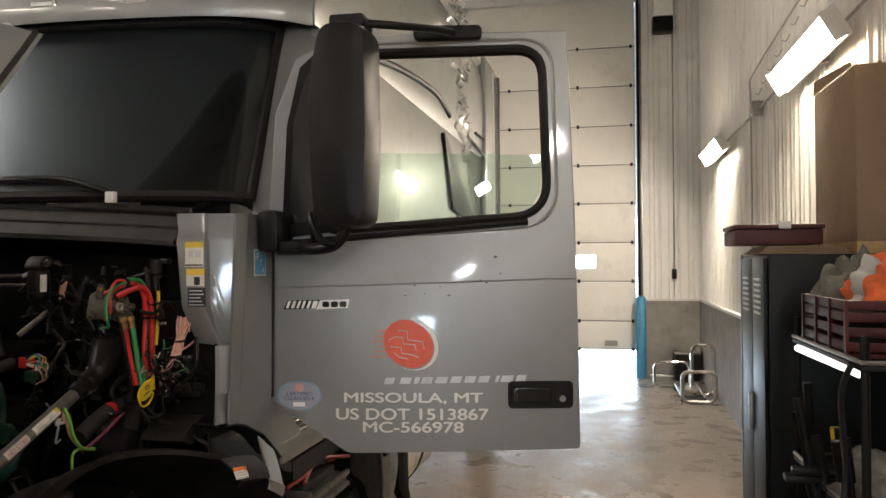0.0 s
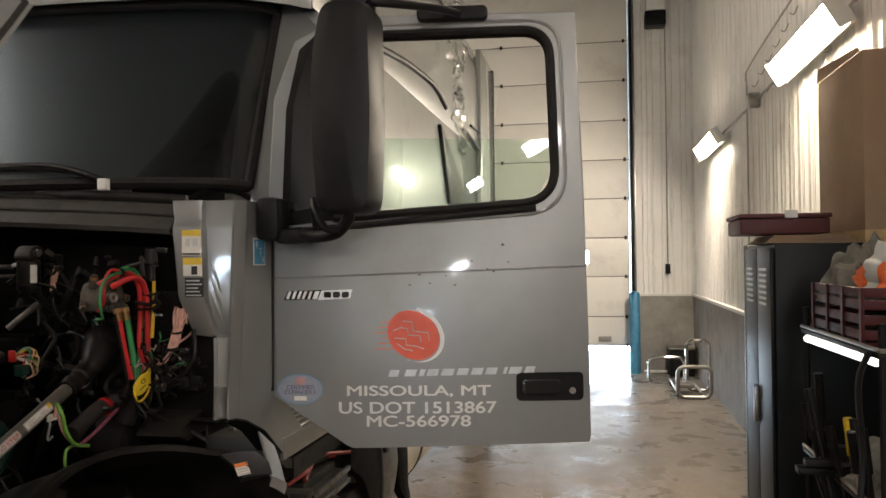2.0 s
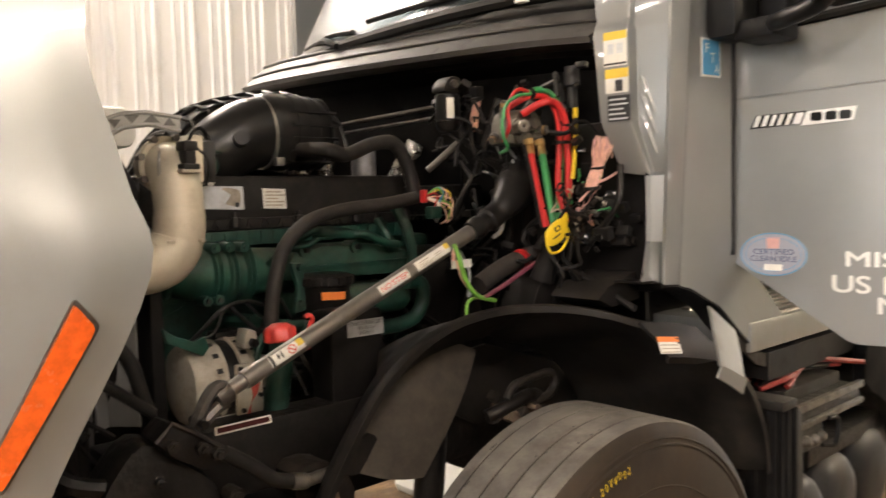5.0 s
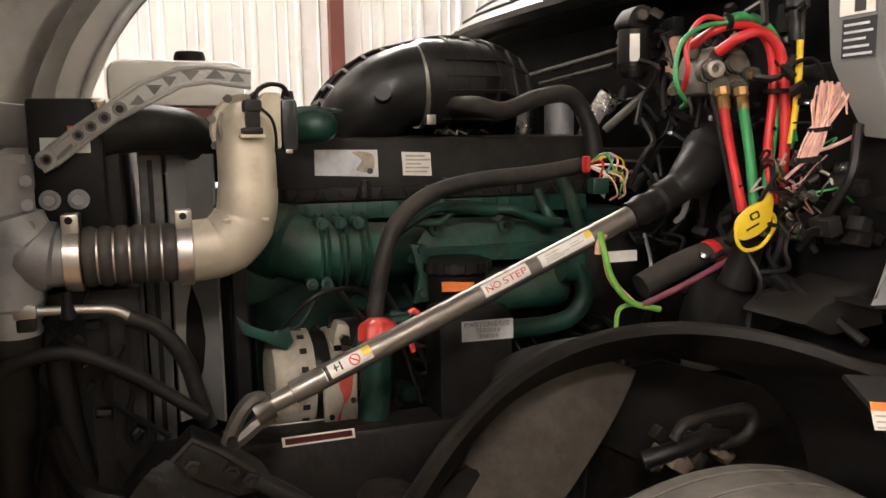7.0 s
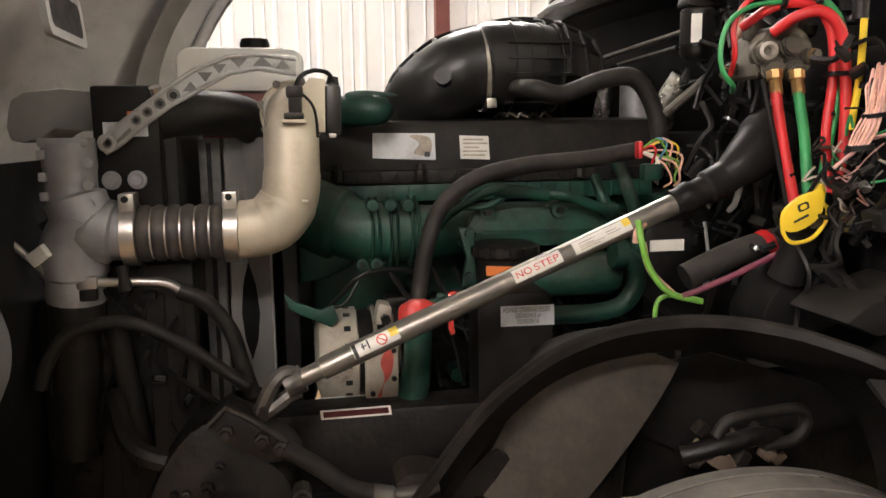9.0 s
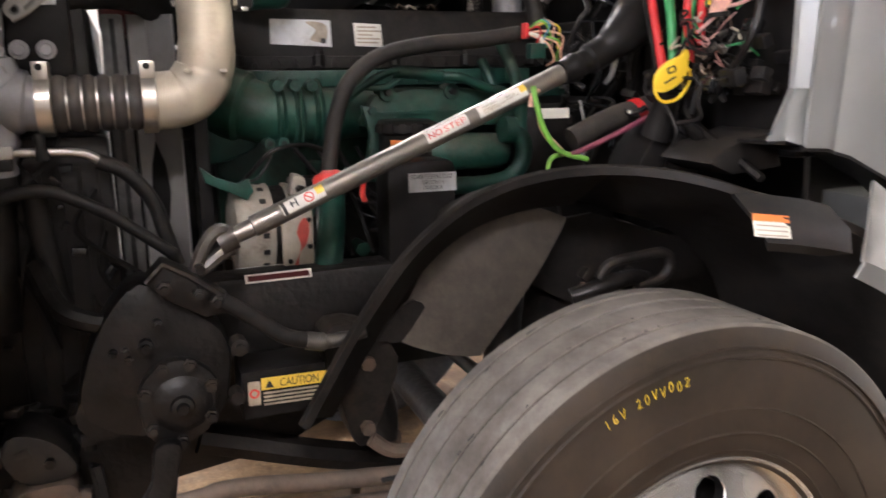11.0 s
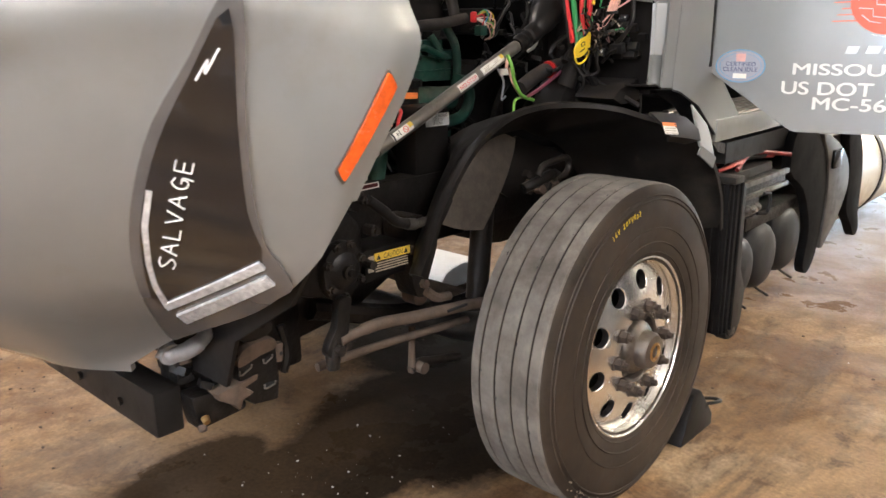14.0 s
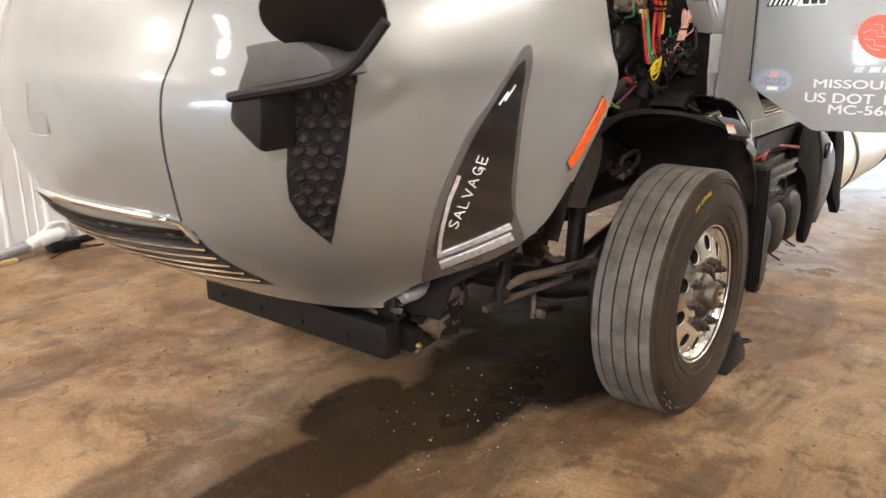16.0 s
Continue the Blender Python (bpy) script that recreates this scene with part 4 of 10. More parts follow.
RUBBER_TREAD = material("worn_tyre_tread", (0.142, 0.127, 0.109), 0.85, 0, 0.4, 8.0, bump=0.4, dirt=(0.064, 0.053, 0.043), dirt_amount=0.5, dirt_scale=6, spec=0.3)
SIDEWALL = material("tyre_sidewall", (0.028, 0.0205, 0.0145), 0.6, 0, 0.4, 7.0, bump=0.2, dirt=(0.064, 0.045, 0.029), dirt_amount=0.5, dirt_scale=4, spec=0.26)
BLACK_HOLE = material("shadowed_hole", (0.012, 0.011, 0.010), 0.9)
NUT = material("rusty_lug_nut", (0.060, 0.045, 0.035), 0.55, 0.5, 0.5, 30.0, bump=0.3, dirt=(0.11, 0.075, 0.05), dirt_amount=0.3, dirt_scale=30)
HUBMAT = material("greasy_hub", (0.115, 0.098, 0.080), 0.38, 0.6, 0.4, 16.0, bump=0.3, dirt=(0.07, 0.05, 0.035), dirt_amount=0.4, dirt_scale=16)
BRASS = material("brass", (0.40, 0.25, 0.10), 0.38, 0.9, 0.25, 14, dirt=(0.12, 0.08, 0.05), dirt_amount=0.3, dirt_scale=16)
WHEEL = front_wheel(-1.225, 10.005, 0.520, 1)

# the open door, standing almost square off the cab
DM = axes((-1.27, 10.554, 0), (0.988, 0.1513, 0), (0, 0, 1))     # x along the door, y up, z towards the front
door_out = [(0.25, 1.178), (1.085, 1.195), (1.108, 1.215), (1.104, 1.6), (1.093, 2.10), (1.069, 2.745), (0.45, 2.745), (0.20, 2.735), (0.05, 2.66), (-0.03, 2.45), (-0.06, 1.96), (-0.068, 1.39)]
def round_poly(pts, radii, n=8):
    """A polygon with its corners rounded."""
    out = []
    for i, (p, r) in enumerate(zip(pts, radii)):
        p, a, b = Vector(p), Vector(pts[i - 1]), Vector(pts[(i + 1) % len(pts)])
        u, v = (a - p).normalized(), (b - p).normalized()
        for k in range(n + 1):
            t = k / n
            q = (p + u * r) * (1 - t) ** 2 + p * 2 * t * (1 - t) + (p + v * r) * t ** 2
            out.append((q.x, q.y))
    return out


def spoke_hits(outline, c, angles):
    """Where spokes from the centre meet an outline."""
    out = []
    for ang in angles:
        d = Vector((math.cos(ang), math.sin(ang)))
        best = 0
        for i in range(len(outline)):
            a, b = Vector(outline[i - 1]) - c, Vector(outline[i]) - c
            e = b - a
            den = d.x * e.y - d.y * e.x
            if abs(den) > 1e-12:
                t, k = (a.x * e.y - a.y * e.x) / den, (a.x * d.y - a.y * d.x) / den
                if t > 0 and -1e-9 <= k <= 1 + 1e-9:
                    best = max(best, t)
        out.append(tuple(c + d * best))
    return out


wi = round_poly([(0.165, 2.005), (0.995, 2.062), (0.975, 2.682), (0.17, 2.672)], [0.05, 0.13, 0.10, 0.06])
hub_ = Vector((0.55, 2.30))
spokes = sorted(math.atan2(y - hub_.y, x - hub_.x) for x, y in door_out + wi)
door = part("door", ring_plate(spoke_hits(door_out, hub_, spokes), spoke_hits(wi, hub_, spokes), DM @ Matrix.Translation((0, 0, -0.05)), 0.05), PAINT, truck, "open grey driver door with white lettering", smooth=False, bevel=0.006)

# inventory mark in yellow paint pen round the sidewall, one stroke list a character
PEN = {
    "1": [[(0.4, 1.0), (0.5, 0.0)]],
    "6": [[(0.55, 1.0), (0.15, 0.5), (0.2, 0.1), (0.6, 0.05), (0.7, 0.4), (0.25, 0.4)]],
    "V": [[(0.05, 1.0), (0.4, 0.0)], [(0.4, 0.0), (0.9, 1.0)]],
    "2": [[(0.1, 0.8), (0.45, 1.0), (0.7, 0.7), (0.1, 0.05)], [(0.1, 0.05), (0.85, 0.1)]],
    "0": [[(0.45, 1.0), (0.1, 0.6), (0.3, 0.05), (0.75, 0.3), (0.7, 0.85), (0.42, 1.0)]],
}
rng = random.Random(16)
for i, ch in enumerate("16V 20VV002"):
    if ch == " ":
        continue
    a = radians(117.6 - 19.2 * i / 10)
    rad_ = 0.459 + 0.004 * rng.uniform(-1, 1)
    side_, up_ = Vector((0, math.sin(a), -math.cos(a))), Vector((0, math.cos(a), math.sin(a)))
    for st in PEN[ch]:
        pts = [Vector((-1.2155, 10.005, 0.520)) + up_ * (rad_ + 0.017 * y) + side_ * (0.0105 * (x - 0.5)) for x, y in st]
        part("paint_mark", tube(smooth_path(pts, 4), 0.0008, seg=5), YELLOW, WHEEL, "yellow paint pen stroke" if i == 0 else "")

# pale scrapes on the tyre's outer shoulder
rng = random.Random(52)
for i in range(26):
    a = radians(rng.gauss(231, 5))
    r_ = rng.uniform(0.497, 0.527)
    x_ = -1.365 + (0.1475 if r_ < 0.509 else 0.1475 - (r_ - 0.509) * 0.62)
    c = Vector((x_ + 0.001, 10.005 + r_ * math.cos(a), 0.520 + r_ * math.sin(a)))
    u_, v_ = Vector((0, -math.sin(a), math.cos(a))), Vector((-0.5, math.cos(a), math.sin(a))).normalized()
    w_, h_ = rng.uniform(0.002, 0.009), rng.uniform(0.001, 0.004)
    part("tyre_scrape", prism([(w_ * math.cos(k) * rng.uniform(0.6, 1), h_ * math.sin(k) * rng.uniform(0.6, 1)) for k in (0, 1, 2, 3, 4, 5)], axes(c, u_, v_), 0.001), LABEL_OLD, WHEEL, smooth=False)

# dark nicks torn out of the rib edges
rng = random.Random(8)
nick = bmesh.new()
for i in range(80):
    a = radians(rng.uniform(30, 330))
    c_ = rng.choice((-0.30, -0.11, 0.09, 0.28)) * 0.30 + rng.choice((-1, 1)) * rng.uniform(0.0045, 0.0075)
    c = Vector((-1.365 + c_, 10.005 + 0.5395 * math.cos(a), 0.520 + 0.5395 * math.sin(a)))
    u_ = Vector((0, -math.sin(a), math.cos(a)))
    l_, w_ = rng.uniform(0.003, 0.012), rng.uniform(0.001, 0.0022)
    prism([(l_ * math.cos(k) * rng.uniform(0.5, 1), w_ * math.sin(k) * rng.uniform(0.5, 1)) for k in (0, 1, 2, 3, 4, 5)], axes(c, u_, (1, 0, 0)), 0.0012 if u_.cross(Vector((1, 0, 0))).dot(c - Vector((-1.365, 10.005, 0.52))) > 0 else -0.0012, nick)
part("torn_rib_edge", nick, RUBBER, WHEEL, smooth=False)["kind"] = "stuff"

# door trim and lettering
def ring_path(outline, m, z, r, close=True):
    pts = [m @ Vector((x, y, z)) for x, y in outline]
    return tube(pts + ([pts[0], pts[1]] if close else []), r, seg=8, cap=not close)


def closed_smooth(pts, steps=4):
    p = [Vector((*q, 0)) for q in pts]
    n = len(p)
    out = []
    for i in range(n):
        a, b, c, d = p[i - 1], p[i], p[(i + 1) % n], p[(i + 2) % n]
        for s in range(steps):
            t = s / steps
            q = 0.5 * (2 * b + (c - a) * t + (2 * a - 5 * b + 4 * c - d) * t * t + (3 * b - a - 3 * c + d) * t ** 3)
            out.append((q.x, q.y))
    return out


def door_bulge(x, y):
    """How far the pressed outer skin stands out of the door's plane."""
    return 0.030 * max(0.0, 1 - ((x - 0.42) / 0.70) ** 2) * max(0.0, 1 - ((y - 1.42) / 0.58) ** 2)


def cut_grid(bm, m, cell):
    """Cuts a mesh along a grid in the local xy plane of m."""
    inv = m.inverted()
    for axis in (0, 1):
        vals = [(inv @ v.co)[axis] for v in bm.verts]
        no = m.to_3x3() @ Vector((1, 0, 0) if axis == 0 else (0, 1, 0))
        for i in range(math.ceil((min(vals) + 1e-4) / cell), math.floor((max(vals) - 1e-4) / cell) + 1):
            co = m @ (Vector((i * cell, 0, 0)) if axis == 0 else Vector((0, i * cell, 0)))
            bmesh.ops.bisect_plane(bm, geom=bm.verts[:] + bm.edges[:] + bm.faces[:], plane_co=co, plane_no=no)


def press_out(bm):
    for v in bm.verts:
        q = DM.inverted() @ v.co
        if q.z > -0.02:
            v.co += DM.to_3x3() @ Vector((0, 0, door_bulge(q.x, q.y)))


skin_out = round_poly([(0.25, 1.181), (1.105, 1.198), (1.101, 1.6), (1.093, 2.03), (0.95, 2.034), (0.2, 1.972), (-0.058, 1.945), (-0.066, 1.392)], [0.02, 0.012, 0.02, 0.03, 0.05, 0.05, 0.01, 0.02], 3)
bm = bmesh.new()
bm.faces.new([bm.verts.new(DM @ Vector((x, y, 0.0015))) for x, y in skin_out])
cut_grid(bm, DM, 0.035)
press_out(bm)
bm.normal_update()
if bm.faces[:][0].normal.dot(DM.to_3x3() @ Vector((0, 0, 1))) < 0:
    bmesh.ops.reverse_faces(bm, faces=bm.faces[:])
bmesh.ops.solidify(bm, geom=bm.faces[:], thickness=0.018)
part("door_skin", bm, PAINT, door, "pressed grey outer door skin")
bead = round_poly([(0.125, 1.962), (1.032, 2.022), (1.012, 2.716), (0.13, 2.706)], [0.05, 0.15, 0.12, 0.06])
part("window_bead", ring_path(bead, DM, -0.003, 0.008), PAINT, door)
part("window_seal", ring_path(wi, DM, 0.0, 0.016), RUBBER, door, "black rubber window seal")
part("window_seal", ring_path(wi, DM, -0.045, 0.014), RUBBER, door)
part("window_glass", prism([(0.18, 2.03), (0.86, 2.065), (0.935, 2.09), (0.97, 2.15), (0.978, 2.285), (0.18, 2.305)], DM @ Matrix.Translation((0, 0, -0.028)), 0.004), GLASS, door, "half-lowered tinted glass", smooth=False).visible_shadow = False
part("vent_post", prism([(0.0, 1.98), (0.19, 2.0), (0.205, 2.1), (0.20, 2.70), (0.16, 2.70), (0.07, 2.62), (0.02, 2.4)], DM @ Matrix.Translation((0, 0, 0.002)), 0.02), BLACK, door, "black quarter-window frame", bevel=0.005)
part("quarter_glass", prism([(0.03, 2.03), (0.15, 2.05), (0.155, 2.60), (0.10, 2.60), (0.05, 2.42)], DM @ Matrix.Translation((0, 0, 0.023)), 0.004), BLACK_GLOSS, door)
part("beltline_trim", tube([DM @ Vector(p) for p in ((-0.05, 1.955, 0.004), (0.2, 1.975, 0.006), (0.92, 2.035, 0.006))], 0.012, seg=8), RUBBER, door, "black beltline moulding")
part("crease", tube([DM @ Vector((x, 1.792 + (x + 0.045) * 0.0285, -0.001)) for x in (-0.05, 0.3, 0.7, 1.09)], 0.0045, seg=6), PAINT, door)
part("handle_recess", prism(rounded(0.842, 1.082, 1.347, 1.448, 0.018), DM, 0.004), BLACK, door, "black recessed door handle")
part("handle", prism(rounded(0.862, 1.0, 1.372, 1.425, 0.012), DM @ Matrix.Translation((0, 0, 0.004)), 0.014), BLACK_GLOSS, door, "black pull handle", bevel=0.004)
part("lock", lathe([(0, 0.010), (0.011, 0.010), (0.012, 0.004)], DM @ Matrix.Translation((1.043, 1.382, 0)), seg=16), STEEL, door)
part("top_bracket", prism(rounded(0.50, 0.755, 2.712, 2.762, 0.02), DM, 0.045), BLACK, door, "black mirror arm bracket", bevel=0.008)
part("inner_panel", prism([(0.27, 1.20), (1.06, 1.215), (1.05, 2.00), (0.0, 1.95), (-0.02, 1.42)], DM @ Matrix.Translation((0, 0, -0.075)), 0.022), BLACK, door, "dark door lining", bevel=0.01)

S = DM @ Matrix.Translation((0, 0, 0.0030))
lettering("lettering", "MISSOULA, MT", S @ Matrix.Translation((0.238, 1.364, 0)), 0.512, 0.041, VINYL_WHITE, door, "white block letter", bold=0.0016)
lettering("lettering", "US DOT 1513867", S @ Matrix.Translation((0.208, 1.306, 0)), 0.562, 0.041, VINYL_WHITE, door, bold=0.0016)
lettering("lettering", "MC-566978", S @ Matrix.Translation((0.308, 1.259, 0)), 0.37, 0.039, VINYL_WHITE, door, bold=0.0016)
# the company name as plain slanted strokes
k = 0.385
for w in (0.04, 0.0, 0.045, 0.022, 0.045, 0.05, 0.045, 0.045, 0.045, 0.0, 0.014, 0.05, 0.04):
    if w:
        zz = 1.437 + (k - 0.385) * 0.018
        part("name_stroke", prism([(k, zz), (k + w * 0.86, zz), (k + w * 0.86 + 0.008, zz + 0.024), (k + 0.008, zz + 0.024)], S, 0.001), LABEL_WORN, door, "pale slanted bar" if k < 0.4 else "", smooth=False)
    k += w + 0.006 if w else 0.012
# model badge as plain plates
part("badge", prism([(0.008, 1.713), (0.132, 1.717), (0.145, 1.748), (0.022, 1.745)], S, 0.002), BLACK_GLOSS, door, smooth=False)
for x, w in ((0.016, 0.011), (0.036, 0.011), (0.056, 0.010), (0.074, 0.010), (0.094, 0.010), (0.112, 0.018)):
    part("badge", prism([(x, 1.717), (x + w, 1.717), (x + w + 0.010, 1.744), (x + 0.010, 1.744)], S, 0.005), BADGE, door, "chrome badge stroke" if x < 0.02 else "", smooth=False)
part("badge", prism([(0.132, 1.712), (0.250, 1.718), (0.257, 1.750), (0.146, 1.746)], S, 0.004), BADGE, door, smooth=False)
for x in (0.155, 0.188, 0.22):
    part("badge", prism(rounded(x, x + 0.026, 1.721, 1.742, 0.006, 3), S, 0.0055), BLACK_GLOSS, door, smooth=False)
# round emblem: a red disc with a white crescent and streaks
def ellipse(cx, cy, a, b, tilt, n=40, a0=0, a1=360):
    out = []
    for i in range(n + (1 if a1 - a0 < 360 else 0)):
        t = radians(a0 + (a1 - a0) * i / n)
        x, y = a * math.cos(t), b * math.sin(t)
        c, s = math.cos(radians(tilt)), math.sin(radians(tilt))
        out.append((cx + x * c - y * s, cy + x * s + y * c))
    return out


part("emblem", prism(ellipse(0.477, 1.585, 0.098, 0.083, -38), S, 0.0008), VINYL_RED, door, "red oval emblem", smooth=False)
cres = ellipse(0.483, 1.588, 0.112, 0.092, -38, 36, -70, 118)
cres_in = ellipse(0.475, 1.584, 0.104, 0.087, -38, 36, -70, 118)
part("emblem_rim", prism(cres + cres_in[::-1], S, 0.001), VINYL_WHITE, door, "white crescent rim", smooth=False)
for i in range(6):
    y = 1.535 + 0.019 * i
    part("emblem_streak", prism([(0.335 + 0.012 * (i % 3), y), (0.45, y + 0.002), (0.45, y + 0.006), (0.34 + 0.012 * (i % 3), y + 0.003)], S, 0.0006), VINYL_RED, door, smooth=False)
for line in (((0.405, 1.60), (0.43, 1.612), (0.455, 1.608), (0.458, 1.585), (0.50, 1.582), (0.505, 1.56)), ((0.41, 1.575), (0.45, 1.572), (0.452, 1.55), (0.49, 1.545), (0.515, 1.535)), ((0.44, 1.635), (0.472, 1.632), (0.475, 1.60), (0.53, 1.592), (0.535, 1.565)), ((0.42, 1.555), (0.445, 1.535), (0.475, 1.53))):
    part("emblem_line", tube([S @ Vector((x, y, 0.001)) for x, y in line], 0.0018, seg=5), LABEL_WORN, door)
# oval sticker
part("oval_sticker", prism(ellipse(0.067, 1.393, 0.084, 0.056, 0), S, 0.0008), MIRROR_FOIL, door, "silver oval sticker with blue rim", smooth=False)
part("sticker_rim", ring_plate(ellipse(0.067, 1.393, 0.083, 0.055, 0), ellipse(0.067, 1.393, 0.080, 0.0525, 0), S, 0.0013), LABEL_BLUE, door, smooth=False)
part("sticker_rim", ring_plate(ellipse(0.067, 1.393, 0.070, 0.043, 0), ellipse(0.067, 1.393, 0.0685, 0.0418, 0), S, 0.0013), LABEL_BLUE, door, smooth=False)
part("sticker_field", prism(ellipse(0.067, 1.393, 0.074, 0.047, 0), S, 0.0010), MIRROR_FOIL, door, smooth=False)
part("sticker_field", prism([(0.052, 1.408), (0.082, 1.408), (0.084, 1.437), (0.050, 1.437)], S, 0.0012), LABEL_PINK, door, smooth=False)
lettering("lettering", "CERTIFIED", S @ Matrix.Translation((0.018, 1.393, 0.0012)), 0.10, 0.014, LABEL_NAVY, door)
lettering("lettering", "CLEAN IDLE", S @ Matrix.Translation((0.010, 1.375, 0.0012)), 0.115, 0.014, LABEL_NAVY, door)
part("sticker_print", prism([(0.045, 1.352), (0.09, 1.352), (0.09, 1.368), (0.045, 1.368)], S, 0.0014), LABEL, door, smooth=False)
# small chips in the paint
for i in range(9):
    x, y = (0.50, 1.80, 0)[:2] if i == 0 else (0.42 + 0.05 * i + random.uniform(-0.03, 0.03), 1.77 + random.uniform(-0.04, 0.09))
    part("paint_chip", prism(ellipse(x, y, random.uniform(0.002, 0.007), 0.0025, random.uniform(-20, 20), 8), S, 0.0005), LABEL_BLACK, door, smooth=False)
part("paint_chip", prism(ellipse(0.80, 1.905, 0.006, 0.005, 0, 10), S, 0.0006), LABEL_BLACK, door, smooth=False)

for ob_ in door.children_recursive:
    if ob_.name.split(".")[0] not in ("door_skin", "window_seal", "window_glass", "vent_post", "quarter_glass", "inner_panel", "window_bead"):
        bm = bmesh.new()
        bm.from_mesh(ob_.data)
        if max(ob_.dimensions.x, ob_.dimensions.z, max((v.co.x for v in bm.verts)) - min((v.co.x for v in bm.verts))) > 0.06:
            cut_grid(bm, DM, 0.02)
        press_out(bm)
        bm.to_mesh(ob_.data)
        bm.free()

# side mirror on arms
mir = part("mirror", prism(round_poly([(-1.005, 2.00), (-0.828, 2.00), (-0.815, 2.30), (-0.822, 2.66), (-0.985, 2.675), (-1.022, 2.50), (-1.025, 2.25)], [0.05, 0.05, 0.08, 0.05, 0.06, 0.08, 0.10], 4), axes((0, 10.36, 0), (1, 0, 0), (0, 0, 1)), 0.20), MIRROR_BLACK, truck, "tall black mirror housing on tubular arms", bevel=0.045)
part("mirror_face", prism(rounded(-0.99, -0.84, 2.05, 2.62, 0.04, 5), axes((0, 10.371, 0), (1, 0, 0), (0, 0, 1)), 0.010), CHROME, mir, "mirror glass")
part("top_cap", box(-0.96, -0.84, 10.20, 10.32, 2.655, 2.70), MIRROR_BLACK, mir, bevel=0.015)
part("upper_arm", hose([(-0.90, 10.26, 2.685), (-0.78, 10.30, 2.68), (-0.66, 10.48, 2.71), (-0.62, 10.63, 2.735)], 0.014, seg=10), MIRROR_BLACK, mir, "thin black upper arm")
part("lower_arm", hose([(-1.17, 10.47, 1.955), (-1.09, 10.35, 1.935), (-0.98, 10.28, 1.94), (-0.93, 10.26, 1.98), (-0.92, 10.26, 2.02)], 0.02, seg=10), MIRROR_BLACK, mir, "black lower arm")
part("lower_loop", hose([(-1.07, 10.36, 1.96), (-1.06, 10.31, 2.05), (-1.04, 10.27, 2.02), (-1.0, 10.25, 1.96), (-0.95, 10.25, 1.95)], 0.012, seg=8), MIRROR_BLACK, mir)
part("arm_mount", box(-1.30, -1.215, 10.38, 10.50, 1.925, 2.075), MIRROR_BLACK, mir, "black moulded arm mount", bevel=0.025)
part("arm_foot", box(-1.235, -1.13, 10.40, 10.53, 1.915, 1.965), MIRROR_BLACK, mir, bevel=0.015)

# cab front corner with its raised rib
def corner_rows():
    """A raised tag box with a tapered foot, a set-back panel, a proud rib and the side panel."""
    rows = []
    # height, inner edge, box right edge, depth of the box face, depth of its right edge
    for z, xi, xb, yb, yr in ((2.06, -1.545, -1.44, 10.262, 10.272), (1.995, -1.537, -1.44, 10.260, 10.270), (1.978, -1.534, -1.436, 10.246, 10.256), (1.962, -1.531, -1.430, 10.236, 10.2475),
                              (1.86, -1.521, -1.428, 10.236, 10.2475), (1.745, -1.511, -1.426, 10.236, 10.2475), (1.728, -1.509, -1.424, 10.241, 10.251), (1.66, -1.494, -1.407, 10.268, 10.270), (1.610, -1.480, -1.397, 10.288, 10.286),
                              (1.600, -1.404, -1.397, 10.292, 10.288), (1.50, -1.403, -1.396, 10.292, 10.288), (1.435, -1.404, -1.397, 10.292, 10.288), (1.335, -1.430, -1.412, 10.292, 10.290)):
        dl, dr = -0.038 * (1.886 - z), -0.055 * (1.886 - z)
        yd = max(yr + 0.022, 10.282) if z > 1.605 else yr
        rows.append([Vector(p) for p in ((xi, 10.34, z), (xi + 0.001, yb + 0.008, z), (xi + 0.008, yb, z), (xb - 0.010, yr, z), (xb, yr + 0.005, z), (xb + 0.004, yd, z),
                                         (-1.350 + dl, 10.305, z), (-1.343 + dl, 10.291, z), (-1.334 + dl, 10.289, z), (-1.313 + dr, 10.329, z), (-1.313 + dr, 10.338, z), (-1.3185 + dr, 10.352, z),
                                         (-1.3125 + 0.6 * dr, 10.374, z), (-1.300 + 0.2 * dr, 10.44, z), (-1.296, 10.49, z), (-1.294, 10.505, z))])
    # the lower edge sweeps down towards the sill and ends in a tip below the door
    upper = [p.copy() for p in rows[-1]]
    for p, y, z in zip(upper[-4:], (10.374, 10.47, 10.62, 10.79), (1.345, 1.315, 1.245, 1.203)):
        p.y, p.z = y, z
    for p in upper[:-4]:
        p.z = 1.352
    rows.insert(-1, upper)
    for p, y in zip(rows[-1][-3:], (10.47, 10.60, 10.66)):
        p.y = y
    for p in rows[-1][6:]:
        p.z = max(1.118, 1.328 - 0.10 * max(0.0, p.y - 10.32) - 1.15 * max(0.0, p.y - 10.32) ** 1.6)
    # its foot flares forward to a point
    for k, q in enumerate(((-1.372, 10.240), (-1.362, 10.197), (-1.358, 10.194), (-1.356, 10.200), (-1.354, 10.215), (-1.352, 10.235))):
        rows[-1][k] = Vector((*q, 1.344))
        upper[k].x, upper[k].y = 0.8 * q[0] + 0.2 * upper[k].x, 0.8 * q[1] + 0.2 * upper[k].y
    return rows


